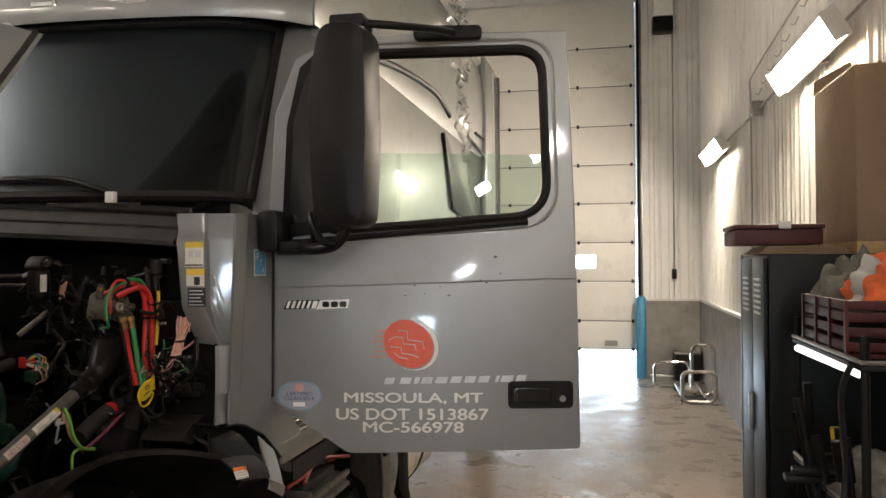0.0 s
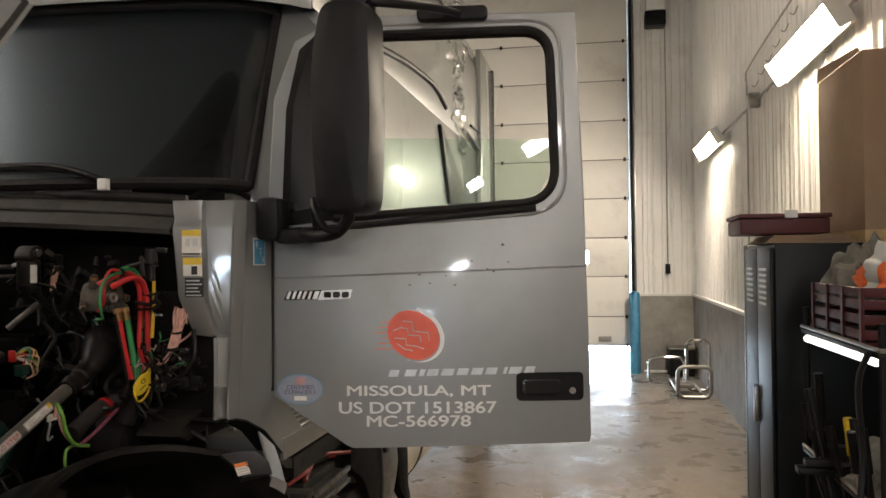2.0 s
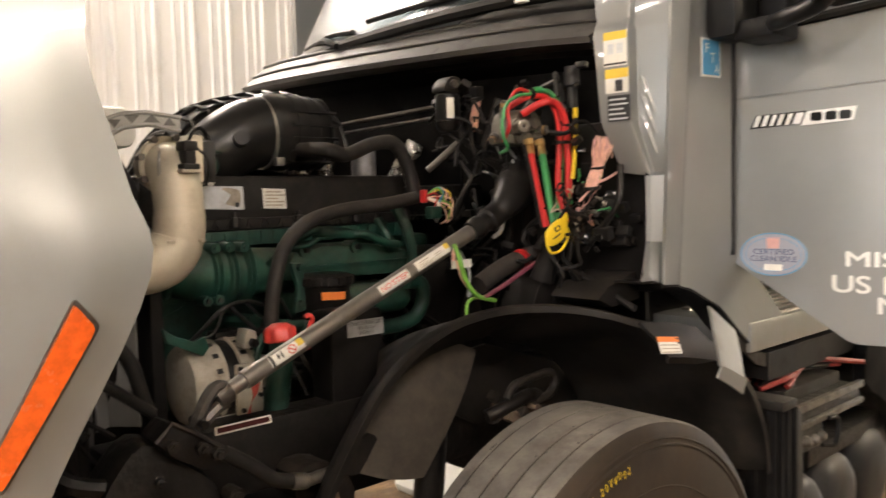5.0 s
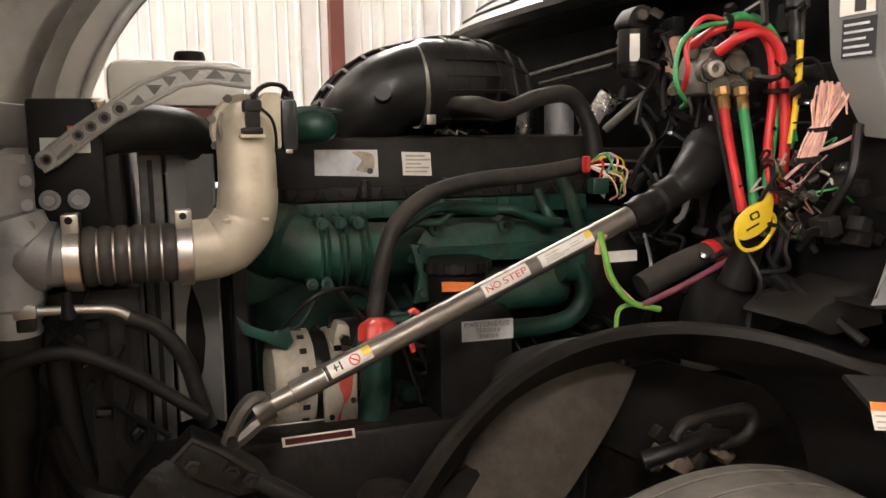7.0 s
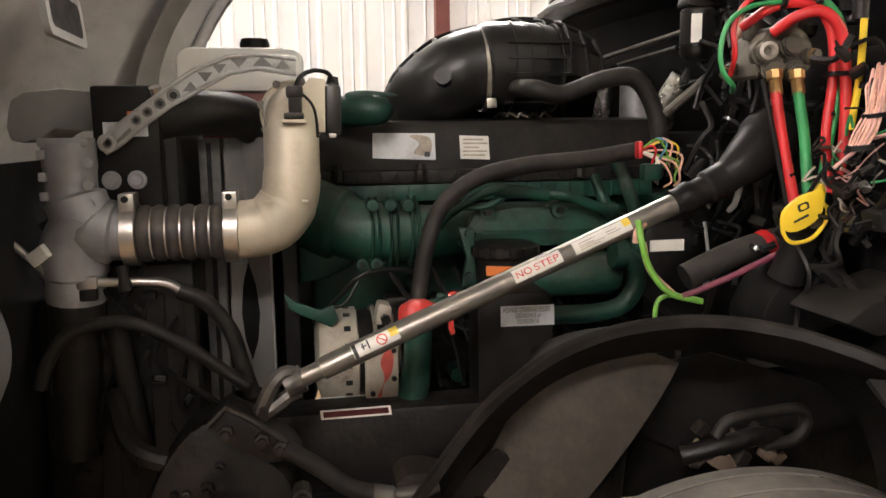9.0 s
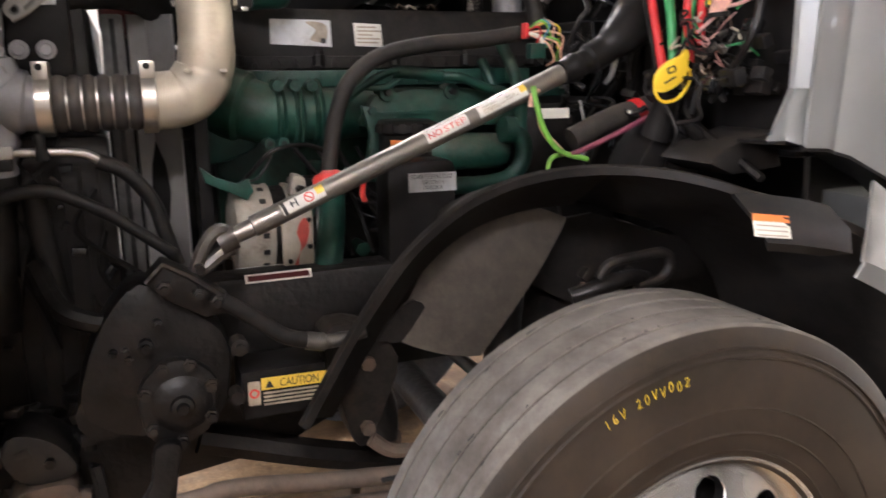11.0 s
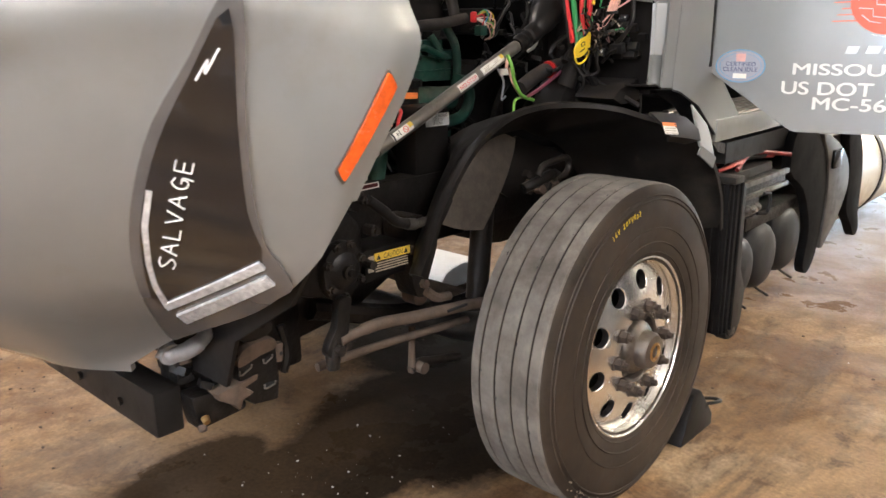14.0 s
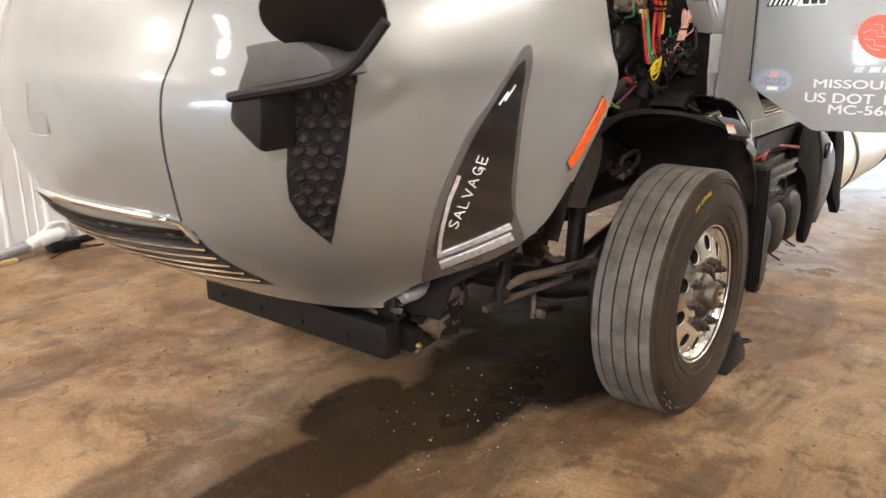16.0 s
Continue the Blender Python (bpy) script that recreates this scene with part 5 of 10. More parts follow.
cab = part("cab_corner", grid_surface(corner_rows()), PAINT, truck, "grey cab corner panel with a raised rib")
for dz in (0, -0.047, -0.095):
    part("crease", tube([(-1.412, 10.279, 1.848 + dz), (-1.405, 10.281, 1.835 + dz), (-1.384, 10.292, 1.766 + dz), (-1.379, 10.296, 1.750 + dz)], [0.002, 0.0045, 0.0045, 0.002], seg=6), PAINT, cab)
lo_edge = [p.copy() for p in corner_rows()[-1][3:]]
part("skirt_flange", grid_surface([lo_edge, [p + Vector((-0.10, 0.02, -0.004)) for p in lo_edge]], thick=0.006), BLACK, cab)
part("skirt_point", prism([(10.50, 1.200), (10.56, 1.168), (10.66, 1.112), (10.72, 1.098), (10.80, 1.044), (10.785, 1.040), (10.66, 1.075), (10.55, 1.145)], axes((-1.312, 0, 0), (0, 1, 0), (0, 0, 1)), 0.008), GRIME_DUSTY, truck, "dark pointed skirt flange", smooth=False)
part("mud_tip", grid_surface([[Vector((-1.298, 10.401, 1.269)), Vector((-1.298, 10.465, 1.230)), Vector((-1.298, 10.534, 1.188))], [Vector((-1.245, 10.337, 1.205)), Vector((-1.245, 10.397, 1.179)), Vector((-1.245, 10.460, 1.148))], [Vector((-1.200, 10.278, 1.150)), Vector((-1.200, 10.336, 1.126)), Vector((-1.200, 10.395, 1.098))]], thick=0.006), PAINT_DARK, truck, "bright grey end of the fender edge")
part("mud_tip_fold", grid_surface([[Vector((-1.200, 10.278, 1.150)), Vector((-1.200, 10.336, 1.126)), Vector((-1.200, 10.395, 1.098))], [Vector((-1.200, 10.258, 1.124)), Vector((-1.200, 10.314, 1.097)), Vector((-1.200, 10.375, 1.064))]], thick=0.006), PAINT, truck)
part("step_panel", box(-1.60, -1.29, 10.60, 11.75, 1.115, 1.20), PAINT, truck, "grey door sill", bevel=0.01)
for i in range(6):
    part("sill_tread", box(-1.56 + 0.045 * i, -1.535 + 0.045 * i, 10.70, 11.60, 1.20, 1.208), STEEL, truck)
part("hinge_seal", tube([(-1.298, 10.515, 1.39), (-1.296, 10.515, 1.96)], 0.0075, seg=8), RUBBER, truck, "dark door hinge gap seal")
# warning tags on the corner
TM = axes((-1.50, 10.2365, 1.80), (1, 0.13, 0), (0, 0, 1))
def tag_plate(name, x0, x1, y0, y1, m, mat, parent, lift=0.001):
    return part(name, prism([(x0, y0), (x1, y0), (x1, y1), (x0, y1)], m @ Matrix.Translation((0, 0, lift)), 0.001), mat, parent, smooth=False)


T = part("warning_label", prism([(0.008, 0.075), (0.072, 0.075), (0.072, 0.160), (0.008, 0.160)], TM, 0.001), LABEL, truck, "white warning label with a yellow heading", smooth=False)
tag_plate("heading", 0.008, 0.072, 0.14, 0.160, TM, LABEL_YELLOW, T)
tag_plate("pictogram", 0.020, 0.036, 0.105, 0.130, TM, LABEL_WORN, T)
tag_plate("pictogram", 0.044, 0.062, 0.105, 0.130, TM, LABEL_WORN, T)
tag_plate("print_bar", 0.010, 0.070, 0.078, 0.083, TM, LABEL_BLACK, T)
T = part("warning_label", prism([(0.012, 0.008), (0.076, 0.008), (0.076, 0.068), (0.012, 0.068)], TM, 0.001), LABEL, truck, "white warning label with a yellow heading", smooth=False)
tag_plate("heading", 0.012, 0.076, 0.045, 0.068, TM, LABEL_YELLOW, T)
tag_plate("pictogram", 0.040, 0.060, 0.012, 0.040, TM, LABEL_BLACK, T)
T = part("warning_label", prism([(0.018, -0.062), (0.080, -0.062), (0.080, 0.002), (0.018, 0.002)], TM, 0.001), LABEL_BLACK, truck, "black printed label", smooth=False)
for i in range(5):
    tag_plate("print_bar", 0.022, 0.074 - 0.006 * (i % 3), -0.058 + 0.012 * i, -0.054 + 0.012 * i, TM, LABEL_WORN, T)
BM_ = axes((-1.3085, 10.375, 1.82), (0.13, 0.99, 0), (0, 0, 1))
T = part("blue_sticker", prism([(0.0, 0.02), (0.075, 0.02), (0.075, 0.115), (0.0, 0.115)], BM_ @ Matrix.Translation((0, 0, 0.006)), 0.001), LABEL, truck, "blue square sticker with white letters", smooth=False)
part("field", prism([(0.005, 0.025), (0.07, 0.025), (0.07, 0.11), (0.005, 0.11)], BM_ @ Matrix.Translation((0, 0, 0.007)), 0.001), LABEL_BLUE, T, smooth=False)
lettering("lettering", "F", BM_ @ Matrix.Translation((0.015, 0.078, 0.0078)), 0.014, 0.024, LABEL, T)
lettering("lettering", "T", BM_ @ Matrix.Translation((0.034, 0.055, 0.0078)), 0.018, 0.024, LABEL, T)
lettering("lettering", "A", BM_ @ Matrix.Translation((0.05, 0.030, 0.0078)), 0.016, 0.022, LABEL, T)

# windshield, cowl, pillars
def arc(z, xs, ys):
    return smooth_path([(XC + s * x, y, z + dz) for s, x, y, dz in
                        [(1, xs[0], ys[0], 0)] + [(1, xs[i], ys[i], 0) for i in range(1, len(xs))] + [(-1, xs[i], ys[i], 0) for i in range(len(xs) - 2, -1, -1)]], 6)


bot = arc(2.135, [1.0, 0.92, 0.75, 0.40, 0.0], [10.60, 10.48, 10.40, 10.33, 10.31])
top = arc(2.90, [0.965, 0.905, 0.74, 0.40, 0.0], [10.97, 10.88, 10.80, 10.75, 10.73])
rows = [[a.lerp(b, t) for a, b in zip(bot, top)] for t in [i / 10 for i in range(11)]]
ws = part("windshield", grid_surface(rows, thick=0.005), WINDSHIELD, truck, "dark curved windshield with lamp reflections")
ws.visible_shadow = False
border = bot + [rows[i][-1] for i in range(1, 11)] + top[::-1] + [rows[i][0] for i in range(9, -1, -1)]
part("windshield_seal", tube([p + Vector((0, -0.008, 0)) for p in border] + [border[1]], 0.022, seg=8, cap=False), RUBBER, truck, "black rubber windshield seal")
for s in (1, -1):
    pr = [Vector((XC + s * x, y, z)) for x, y, z in ((1.01, 10.585, 2.06), (1.005, 10.62, 2.16), (0.99, 10.79, 2.55), (0.978, 10.95, 2.87), (0.97, 11.02, 2.97))]
    pr2 = [Vector((XC + s * x, y, z)) for x, y, z in ((1.13, 10.56, 2.06), (1.135, 10.64, 2.16), (1.135, 10.83, 2.55), (1.135, 11.0, 2.87), (1.12, 11.06, 2.97))]
    mid = [a.lerp(b, 0.5) + Vector((s * 0.012, -0.02, 0)) for a, b in zip(pr, pr2)]
    part("pillar", grid_surface([smooth_path(pr, 4), smooth_path(mid, 4), smooth_path(pr2, 4), smooth_path([p + Vector((0, 0.10, 0)) for p in pr2], 4)]), PAINT, truck, "grey windshield pillar")
cow = smooth_path([(-1.545, 10.246, 1.964), (-1.75, 10.214, 1.978), (-2.02, 10.198, 1.992), (-2.6, 10.192, 2.020), (-3.1, 10.20, 2.040), (-3.38, 10.225, 2.046)], 6)
part("cowl", grid_surface([[p + Vector((0, 0.26, 0.10)) for p in cow], [p + Vector((0, 0.105, 0.088)) for p in cow], [p + Vector((0, 0.095, 0.080)) for p in cow], [p + Vector((0, 0.012, 0.006)) for p in cow], cow, [p + Vector((0, 0.006, -0.016)) for p in cow], [p + Vector((0, 0.10, -0.020)) for p in cow]], thick=0.006), COWL_GREY, truck, "dusty grey cowl panel below the windshield")
part("cowl_seal", tube([p + Vector((0.0, 0.118, 0.092)) for p in cow], 0.013, seg=10), RUBBER, truck, "black rubber cowl seal")
part("cowl_strip", tube([p + Vector((0, 0.055, 0.047)) for p in cow], 0.006, seg=8), RUBBER_DUSTY, truck)
part("cowl_bar", tube([p + Vector((0.0, 0.12, 0.092 + 0.012)) for p in cow[:14]], [0.02] * 12 + [0.016, 0.008], seg=10), RUBBER, truck, "black moulded end of the cowl seal")
part("bulkhead", grid_surface([[p + Vector((0, 0.10, -0.018)) for p in cow], [p + Vector((0, 0.21, -0.05)) for p in cow], [p + Vector((0, 0.24, -0.40)) for p in cow], [p + Vector((0, 0.27, -0.95)) for p in cow]], thick=0.02), FIREWALL, truck, "matt black firewall behind the engine")
# wipers
def wiper(pts, blade):
    w = part("wiper", hose(pts, [0.012] * (8 * (len(pts) - 1) + 1), seg=8), BLACK, truck, "black wiper arm and blade")
    part("blade", hose(blade, 0.010, seg=6), RUBBER, w)
    return w


w = wiper([(-1.80, 10.29, 2.13), (-1.88, 10.30, 2.16), (-2.05, 10.33, 2.20), (-2.3, 10.345, 2.21)], [(-1.93, 10.33, 2.175), (-2.2, 10.335, 2.20), (-2.6, 10.325, 2.20)])
part("tip_clip", box(-1.83, -1.795, 10.275, 10.30, 2.105, 2.145), WHITE, w, bevel=0.004)
wiper([(-2.75, 10.29, 2.13), (-2.82, 10.30, 2.16), (-2.95, 10.36, 2.19), (-3.1, 10.42, 2.20)], [(-2.7, 10.33, 2.18), (-2.9, 10.36, 2.2), (-3.2, 10.44, 2.2)])

# roof, sleeper and cab sides
ROOF = [
    (2.90, [(1.14, 15.9), (1.14, 13.5), (1.14, 11.2), (1.10, 10.92), (0.82, 10.735), (0.40, 10.672), (0, 10.652)]),
    (2.955, [(1.15, 15.9), (1.15, 13.5), (1.15, 11.2), (1.10, 10.90), (0.82, 10.72), (0.40, 10.655), (0, 10.635)]),
    (3.03, [(1.15, 15.9), (1.15, 13.5), (1.15, 11.2), (1.10, 10.93), (0.82, 10.75), (0.40, 10.68), (0, 10.66)]),
    (3.30, [(1.16, 15.9), (1.16, 13.5), (1.15, 11.4), (1.08, 11.15), (0.80, 10.98), (0.40, 10.90), (0, 10.88)]),
    (3.70, [(1.15, 15.9), (1.14, 13.5), (1.11, 11.9), (1.02, 11.6), (0.76, 11.45), (0.40, 11.38), (0, 11.36)]),
    (3.98, [(1.06, 15.9), (1.05, 13.8), (1.00, 12.6), (0.92, 12.4), (0.70, 12.3), (0.38, 12.25), (0, 12.24)]),
]
plan_loft("roof", ROOF, PAINT, "grey high sleeper roof")
part("roof_top", box(XC - 1.05, XC + 1.05, 12.3, 15.9, 3.95, 3.985), PAINT, truck, bevel=0.01)
for x in (-1.967, -2.37, -2.87, -3.27):
    rm = part("roof_marker", box(x - 0.062, x + 0.062, 10.63 + abs(x - XC) * 0.06, 10.665 + abs(x - XC) * 0.06, 2.955, 2.985), CHROME, truck, "slim chrome-framed roof marker light", bevel=0.006)
    part("lens", box(x - 0.05, x + 0.05, 10.622 + abs(x - XC) * 0.06, 10.64 + abs(x - XC) * 0.06, 2.962, 2.978), LABEL_WORN, rm)
for s in (1, -1):
    x = XC + s * 1.14
    part("sleeper_side", box(min(x, x - s * 0.04), max(x, x - s * 0.04), 11.75, 15.9, 1.0, 2.91), PAINT, truck, "grey sleeper side panel", bevel=0.015)
    part("door_header", box(min(x, x - s * 0.06), max(x, x - s * 0.06), 10.98, 11.76, 2.74, 2.91), PAINT, truck, bevel=0.012)
    part("side_fairing", box(min(x, x + s * 0.05), max(x, x + s * 0.05), 15.4, 16.3, 0.9, 3.9), PAINT, truck, "grey side fairing", bevel=0.015)
    part("fairing_edge", box(min(x, x + s * 0.055), max(x, x + s * 0.055), 16.3, 16.38, 0.9, 3.9), RUBBER, truck)
part("door_shut_seal", hose([(-1.273, 10.75, 2.60), (-1.268, 11.2, 2.87), (-1.268, 11.86, 2.98), (-1.268, 12.6, 3.06), (-1.268, 13.3, 3.09), (-1.268, 13.75, 3.02)], 0.022, seg=8), RUBBER, truck, "black aperture seal")
part("sleeper_back", box(XC - 1.14, XC + 1.14, 15.86, 15.92, 1.0, 3.95), PAINT, truck)
part("far_door", box(XC - 1.16, XC - 1.12, 10.6, 11.76, 1.15, 2.75), PAINT, truck, "closed grey passenger door", bevel=0.01)
part("cab_floor", box(XC - 1.12, XC + 1.12, 10.72, 15.9, 1.02, 1.10), BLACK, truck)
part("interior_back", box(XC - 1.1, XC + 1.1, 12.3, 12.35, 1.1, 2.95), BLACK, truck, "dark sleeper curtain")
part("dashboard", grid_surface([[Vector((x, 10.55, 2.02)) for x in (-3.45, -2.4, -1.4)], [Vector((x, 10.75, 2.09)) for x in (-3.45, -2.4, -1.4)], [Vector((x, 11.0, 2.06)) for x in (-3.45, -2.4, -1.4)], [Vector((x, 11.05, 1.5)) for x in (-3.45, -2.4, -1.4)]], thick=0.02), BLACK, truck, "dark dashboard top")
part("steering_wheel", tube([Vector((-1.85 + 0.22 * math.cos(a), 11.12 + 0.13 * math.sin(a), 2.02 + 0.17 * math.sin(a))) for a in [i * math.pi / 12 for i in range(25)]], 0.016, seg=8, cap=False), BLACK, truck)
for x in (-1.85, -3.0):
    part("seat", box(x - 0.26, x + 0.26, 11.75, 11.95, 1.7, 2.45), CLOTH, truck, "dark seat back", bevel=0.06)
# dark corner vent and grab rail on the sleeper side
part("side_vent", prism([(13.5, 2.85), (13.62, 2.83), (14.75, 2.32), (14.5, 2.25), (13.85, 2.30)], axes((-1.28, 0, 0), (0, 1, 0), (0, 0, 1)), 0.03), BLACK, truck, "black pointed side vent", bevel=0.008)
part("side_rod", tube([(-1.25, 14.9, 3.07), (-1.25, 16.4, 3.14)], 0.012, seg=6), BLACK, truck)
part("side_rod", tube([(-1.25, 14.5, 2.98), (-1.25, 16.3, 2.86)], 0.014, seg=6), BLACK, truck)
# a hanging strip of crumpled clear film
rows = []
rng = random.Random(5)
for i in range(46):
    z = 4.0 - i * 0.029
    yc = 13.75 + 0.35 * (i / 45) + 0.06 * math.sin(i * 0.5)
    hw = 0.42 - 0.10 * math.sin(i * 0.31) - (0.006 * i)
    rows.append([Vector((-1.20 + 0.035 * rng.uniform(-1, 1), yc + hw * (k / 4 - 1), z + rng.uniform(-0.012, 0.012))) for k in range(9)])
film = part("plastic_film", grid_surface(rows), FILM, truck, "crumpled clear plastic film taped to the sleeper")
film.visible_shadow = False

# ---------------------------------------------------------------- engine bay
engine = part("engine", box(-2.72, -2.32, 9.33, 10.35, 1.00, 1.44), GREEN, truck, "green in-line diesel engine with a black valve cover", bevel=0.02)
vc_rows = []
for y in [9.36 + 0.86 * i / 24 for i in range(25)]:
    ripple = 0.004 * math.sin(i * 1.3)
    vc_rows.append([Vector(p) for p in ((-2.285, y, 1.516), (-2.285, y, 1.612), (-2.300, y, 1.632), (-2.50, y, 1.642), (-2.66, y, 1.632), (-2.68, y, 1.516))])
part("valve_cover", grid_surface(vc_rows), BLACK_DUSTY, engine, "dusty black valve cover")
part("cover_end", box(-2.67, -2.29, 9.352, 9.362, 1.516, 1.63), BLACK_DUSTY, engine)
part("cover_flange", box(-2.70, -2.266, 9.35, 10.23, 1.484, 1.516), BLACK_DUSTY, engine, bevel=0.005)
for i in range(9):
    y = 9.40 + 0.10 * i
    if i % 2 == 0:
        part("cover_bolt", tube([(-2.258, y, 1.492), (-2.258, y, 1.518), (-2.258, y, 1.519), (-2.258, y, 1.532)], [0.015, 0.015, 0.010, 0.010], seg=8), GRIME, engine)
    for k in range(4):
        part("flange_rib", tube([(-2.264, y + 0.012 + 0.022 * k, 1.487), (-2.264, y + 0.026 + 0.022 * k if k % 2 else y - 0.002 + 0.022 * k, 1.513)], 0.0032, seg=4), BLACK_DUSTY, engine)
for i in range(5):      # fallen leaves and grit on top of the cover
    r = random.Random(60 + i)
    y = 9.80 + 0.03 * i
    part("cover_clip", hose([(-2.33, y, 1.64), (-2.34 - 0.02 * r.random(), y + 0.015, 1.648 + 0.005 * r.random()), (-2.35, y + 0.035, 1.64)], 0.003, seg=6, steps=4), (GRIME, RUST_TAN, CAST_PALE)[i % 3], engine)
part("cam_rail", box(-2.33, -2.268, 9.36, 10.20, 1.440, 1.482), GREEN, engine, bevel=0.006)
for i in range(22):
    part("rail_rib", box(-2.2685, -2.264, 9.385 + 0.037 * i, 9.389 + 0.037 * i, 1.444, 1.480), GREEN, engine)
VM = axes((-2.2835, 0, 0), (0, 1, 0), (0, 0, 1))
T = part("data_plate", prism([(9.486, 1.546), (9.640, 1.539), (9.638, 1.604), (9.487, 1.606)], VM, 0.003), LABEL_WORN, engine, "worn silver data plate", smooth=False)
part("plate_stain", prism(closed_smooth([(9.585, 1.556), (9.625, 1.552), (9.628, 1.59), (9.60, 1.60), (9.575, 1.598), (9.60, 1.58)], 3), VM @ Matrix.Translation((0, 0, 0.0032)), 0.0006), LABEL_OLD, T, smooth=False)
part("plate_print", prism(rounded(9.612, 9.626, 1.547, 1.56, 0.004, 3), VM @ Matrix.Translation((0, 0, 0.0035)), 0.0006), LABEL_BLACK, T, smooth=False)
T = part("code_label", prism([(9.702, 1.541), (9.775, 1.538), (9.772, 1.595), (9.699, 1.598)], VM, 0.003), LABEL, engine, "small white printed label", smooth=False)
for i, (w0, w1) in enumerate(((0.0, 0.055), (0.0, 0.06), (0.002, 0.04), (0.0, 0.062), (0.0, 0.05))):
    part("print_bar", prism([(9.708 + w0, 1.548 + 0.0095 * i), (9.708 + w1, 1.547 + 0.0095 * i), (9.708 + w1, 1.551 + 0.0095 * i), (9.708 + w0, 1.552 + 0.0095 * i)], VM @ Matrix.Translation((0, 0, 0.003)), 0.001), LABEL_OLD, T, smooth=False)
# intake manifold: a fat ribbed casting that narrows towards the front
mpts = smooth_path([(-2.24, 9.335, 1.42), (-2.21, 9.39, 1.40), (-2.185, 9.45, 1.382), (-2.18, 9.52, 1.377), (-2.18, 9.60, 1.375), (-2.19, 9.66, 1.375), (-2.20, 9.72, 1.372)], 6)
part("manifold", tube(mpts, [0.085 if k < 8 else max(0.05, 0.078 - 0.0006 * k) for k in range(len(mpts))], seg=22), GREEN_DUSTY, engine, "ribbed green intake manifold")
for y in (9.467, 9.482, 9.509, 9.524, 9.557, 9.572):
    part("manifold_rib", tube([(-2.18, y - 0.003, 1.378), (-2.18, y, 1.378), (-2.18, y + 0.003, 1.378)], [0.080, 0.0845, 0.080], seg=26), GREEN_DUSTY, engine)
for y, z in ((9.442, 1.316), (9.474, 1.316), (9.468, 1.447), (9.508, 1.447), (9.548, 1.445)):
    part("manifold_boss", tube([(-2.16, y, z), (-2.108, y, z)], 0.013, seg=12), GREEN, engine)
    part("manifold_bolt", tube([(-2.108, y, z), (-2.101, y, z)], 0.007, seg=6), BLACK_HOLE if z < 1.4 else GREEN, engine)
# long ribbed cover behind, with its pipes and boss
part("intake_cover", prism([(9.66, 1.36), (9.70, 1.42), (9.80, 1.435), (9.95, 1.432), (10.09, 1.405), (10.10, 1.335), (9.66, 1.345)], axes((-2.26, 0, 0), (0, 1, 0), (0, 0, 1)), 0.14), GREEN_DUSTY, engine, bevel=0.018)
part("cover_seam", box(-2.13, -2.112, 9.70, 10.09, 1.372, 1.380), GREEN, engine)
for y in (9.73, 9.90, 10.02):
    part("cover_boss", tube([(-2.16, y, 1.425), (-2.11, y, 1.425)], 0.020, seg=14), GREEN_DUSTY, engine)
    part("cover_bolt", tube([(-2.11, y, 1.425), (-2.10, y, 1.425)], 0.009, seg=6), GRIME, engine)
part("intake_cover", box(-2.24, -2.11, 9.70, 10.06, 1.235, 1.315), GREEN_DUSTY, engine, bevel=0.03)
part("bracket", prism([(9.648, 1.40), (9.686, 1.395), (9.690, 1.27), (9.655, 1.265), (9.668, 1.33)], axes((-2.075, 0, 0), (0, 1, 0), (0, 0, 1)), 0.022), GREEN, engine, bevel=0.006)
for z in (1.385, 1.29):
    part("bracket_bolt", tube([(-2.053, 9.672, z), (-2.04, 9.672, z)], 0.010, seg=6), GREEN, engine)
for pts, r in (([(-2.12, 9.62, 1.395), (-2.09, 9.64, 1.425), (-2.08, 9.70, 1.464), (-2.08, 9.76, 1.480), (-2.09, 9.82, 1.475)], 0.009),
               ([(-2.09, 9.74, 1.475), (-2.08, 9.79, 1.472), (-2.08, 9.86, 1.462)], 0.015),
               ([(-2.12, 9.84, 1.46), (-2.08, 9.89, 1.462), (-2.08, 9.93, 1.452), (-2.08, 9.98, 1.432), (-2.09, 10.03, 1.425)], 0.012),
               ([(-2.10, 9.66, 1.44), (-2.09, 9.72, 1.44), (-2.09, 9.76, 1.46)], 0.008),
               ([(-2.13, 9.99, 1.50), (-2.10, 10.00, 1.45), (-2.10, 10.02, 1.41)], 0.013),
               ([(-2.10, 10.03, 1.54), (-2.07, 10.05, 1.47), (-2.08, 10.075, 1.40), (-2.09, 10.08, 1.32)], 0.016),
               ([(-2.0, 9.50, 1.16), (-2.0, 9.53, 1.225), (-2.0, 9.60, 1.245), (-2.02, 9.66, 1.242)], 0.012),
               ([(-2.05, 9.60, 1.245), (-2.0, 9.70, 1.232), (-2.0, 9.80, 1.21)], 0.014)):
    part("fuel_pipe", hose(pts, r, seg=10), GREEN_DUSTY if r > 0.015 else GREEN, engine)
part("coolant_pipe", hose([(-1.99, 9.80, 1.204), (-1.99, 9.86, 1.206), (-1.99, 9.947, 1.207), (-1.99, 10.005, 1.222), (-1.99, 10.036, 1.262), (-1.99, 10.033, 1.312), (-2.0, 9.995, 1.333)], 0.021, seg=14), GREEN, engine, "green coolant pipe")
part("pipe_flange", tube([(-2.0, 10.015, 1.332), (-2.0, 9.985, 1.335)], 0.032, seg=16), GREEN, engine)
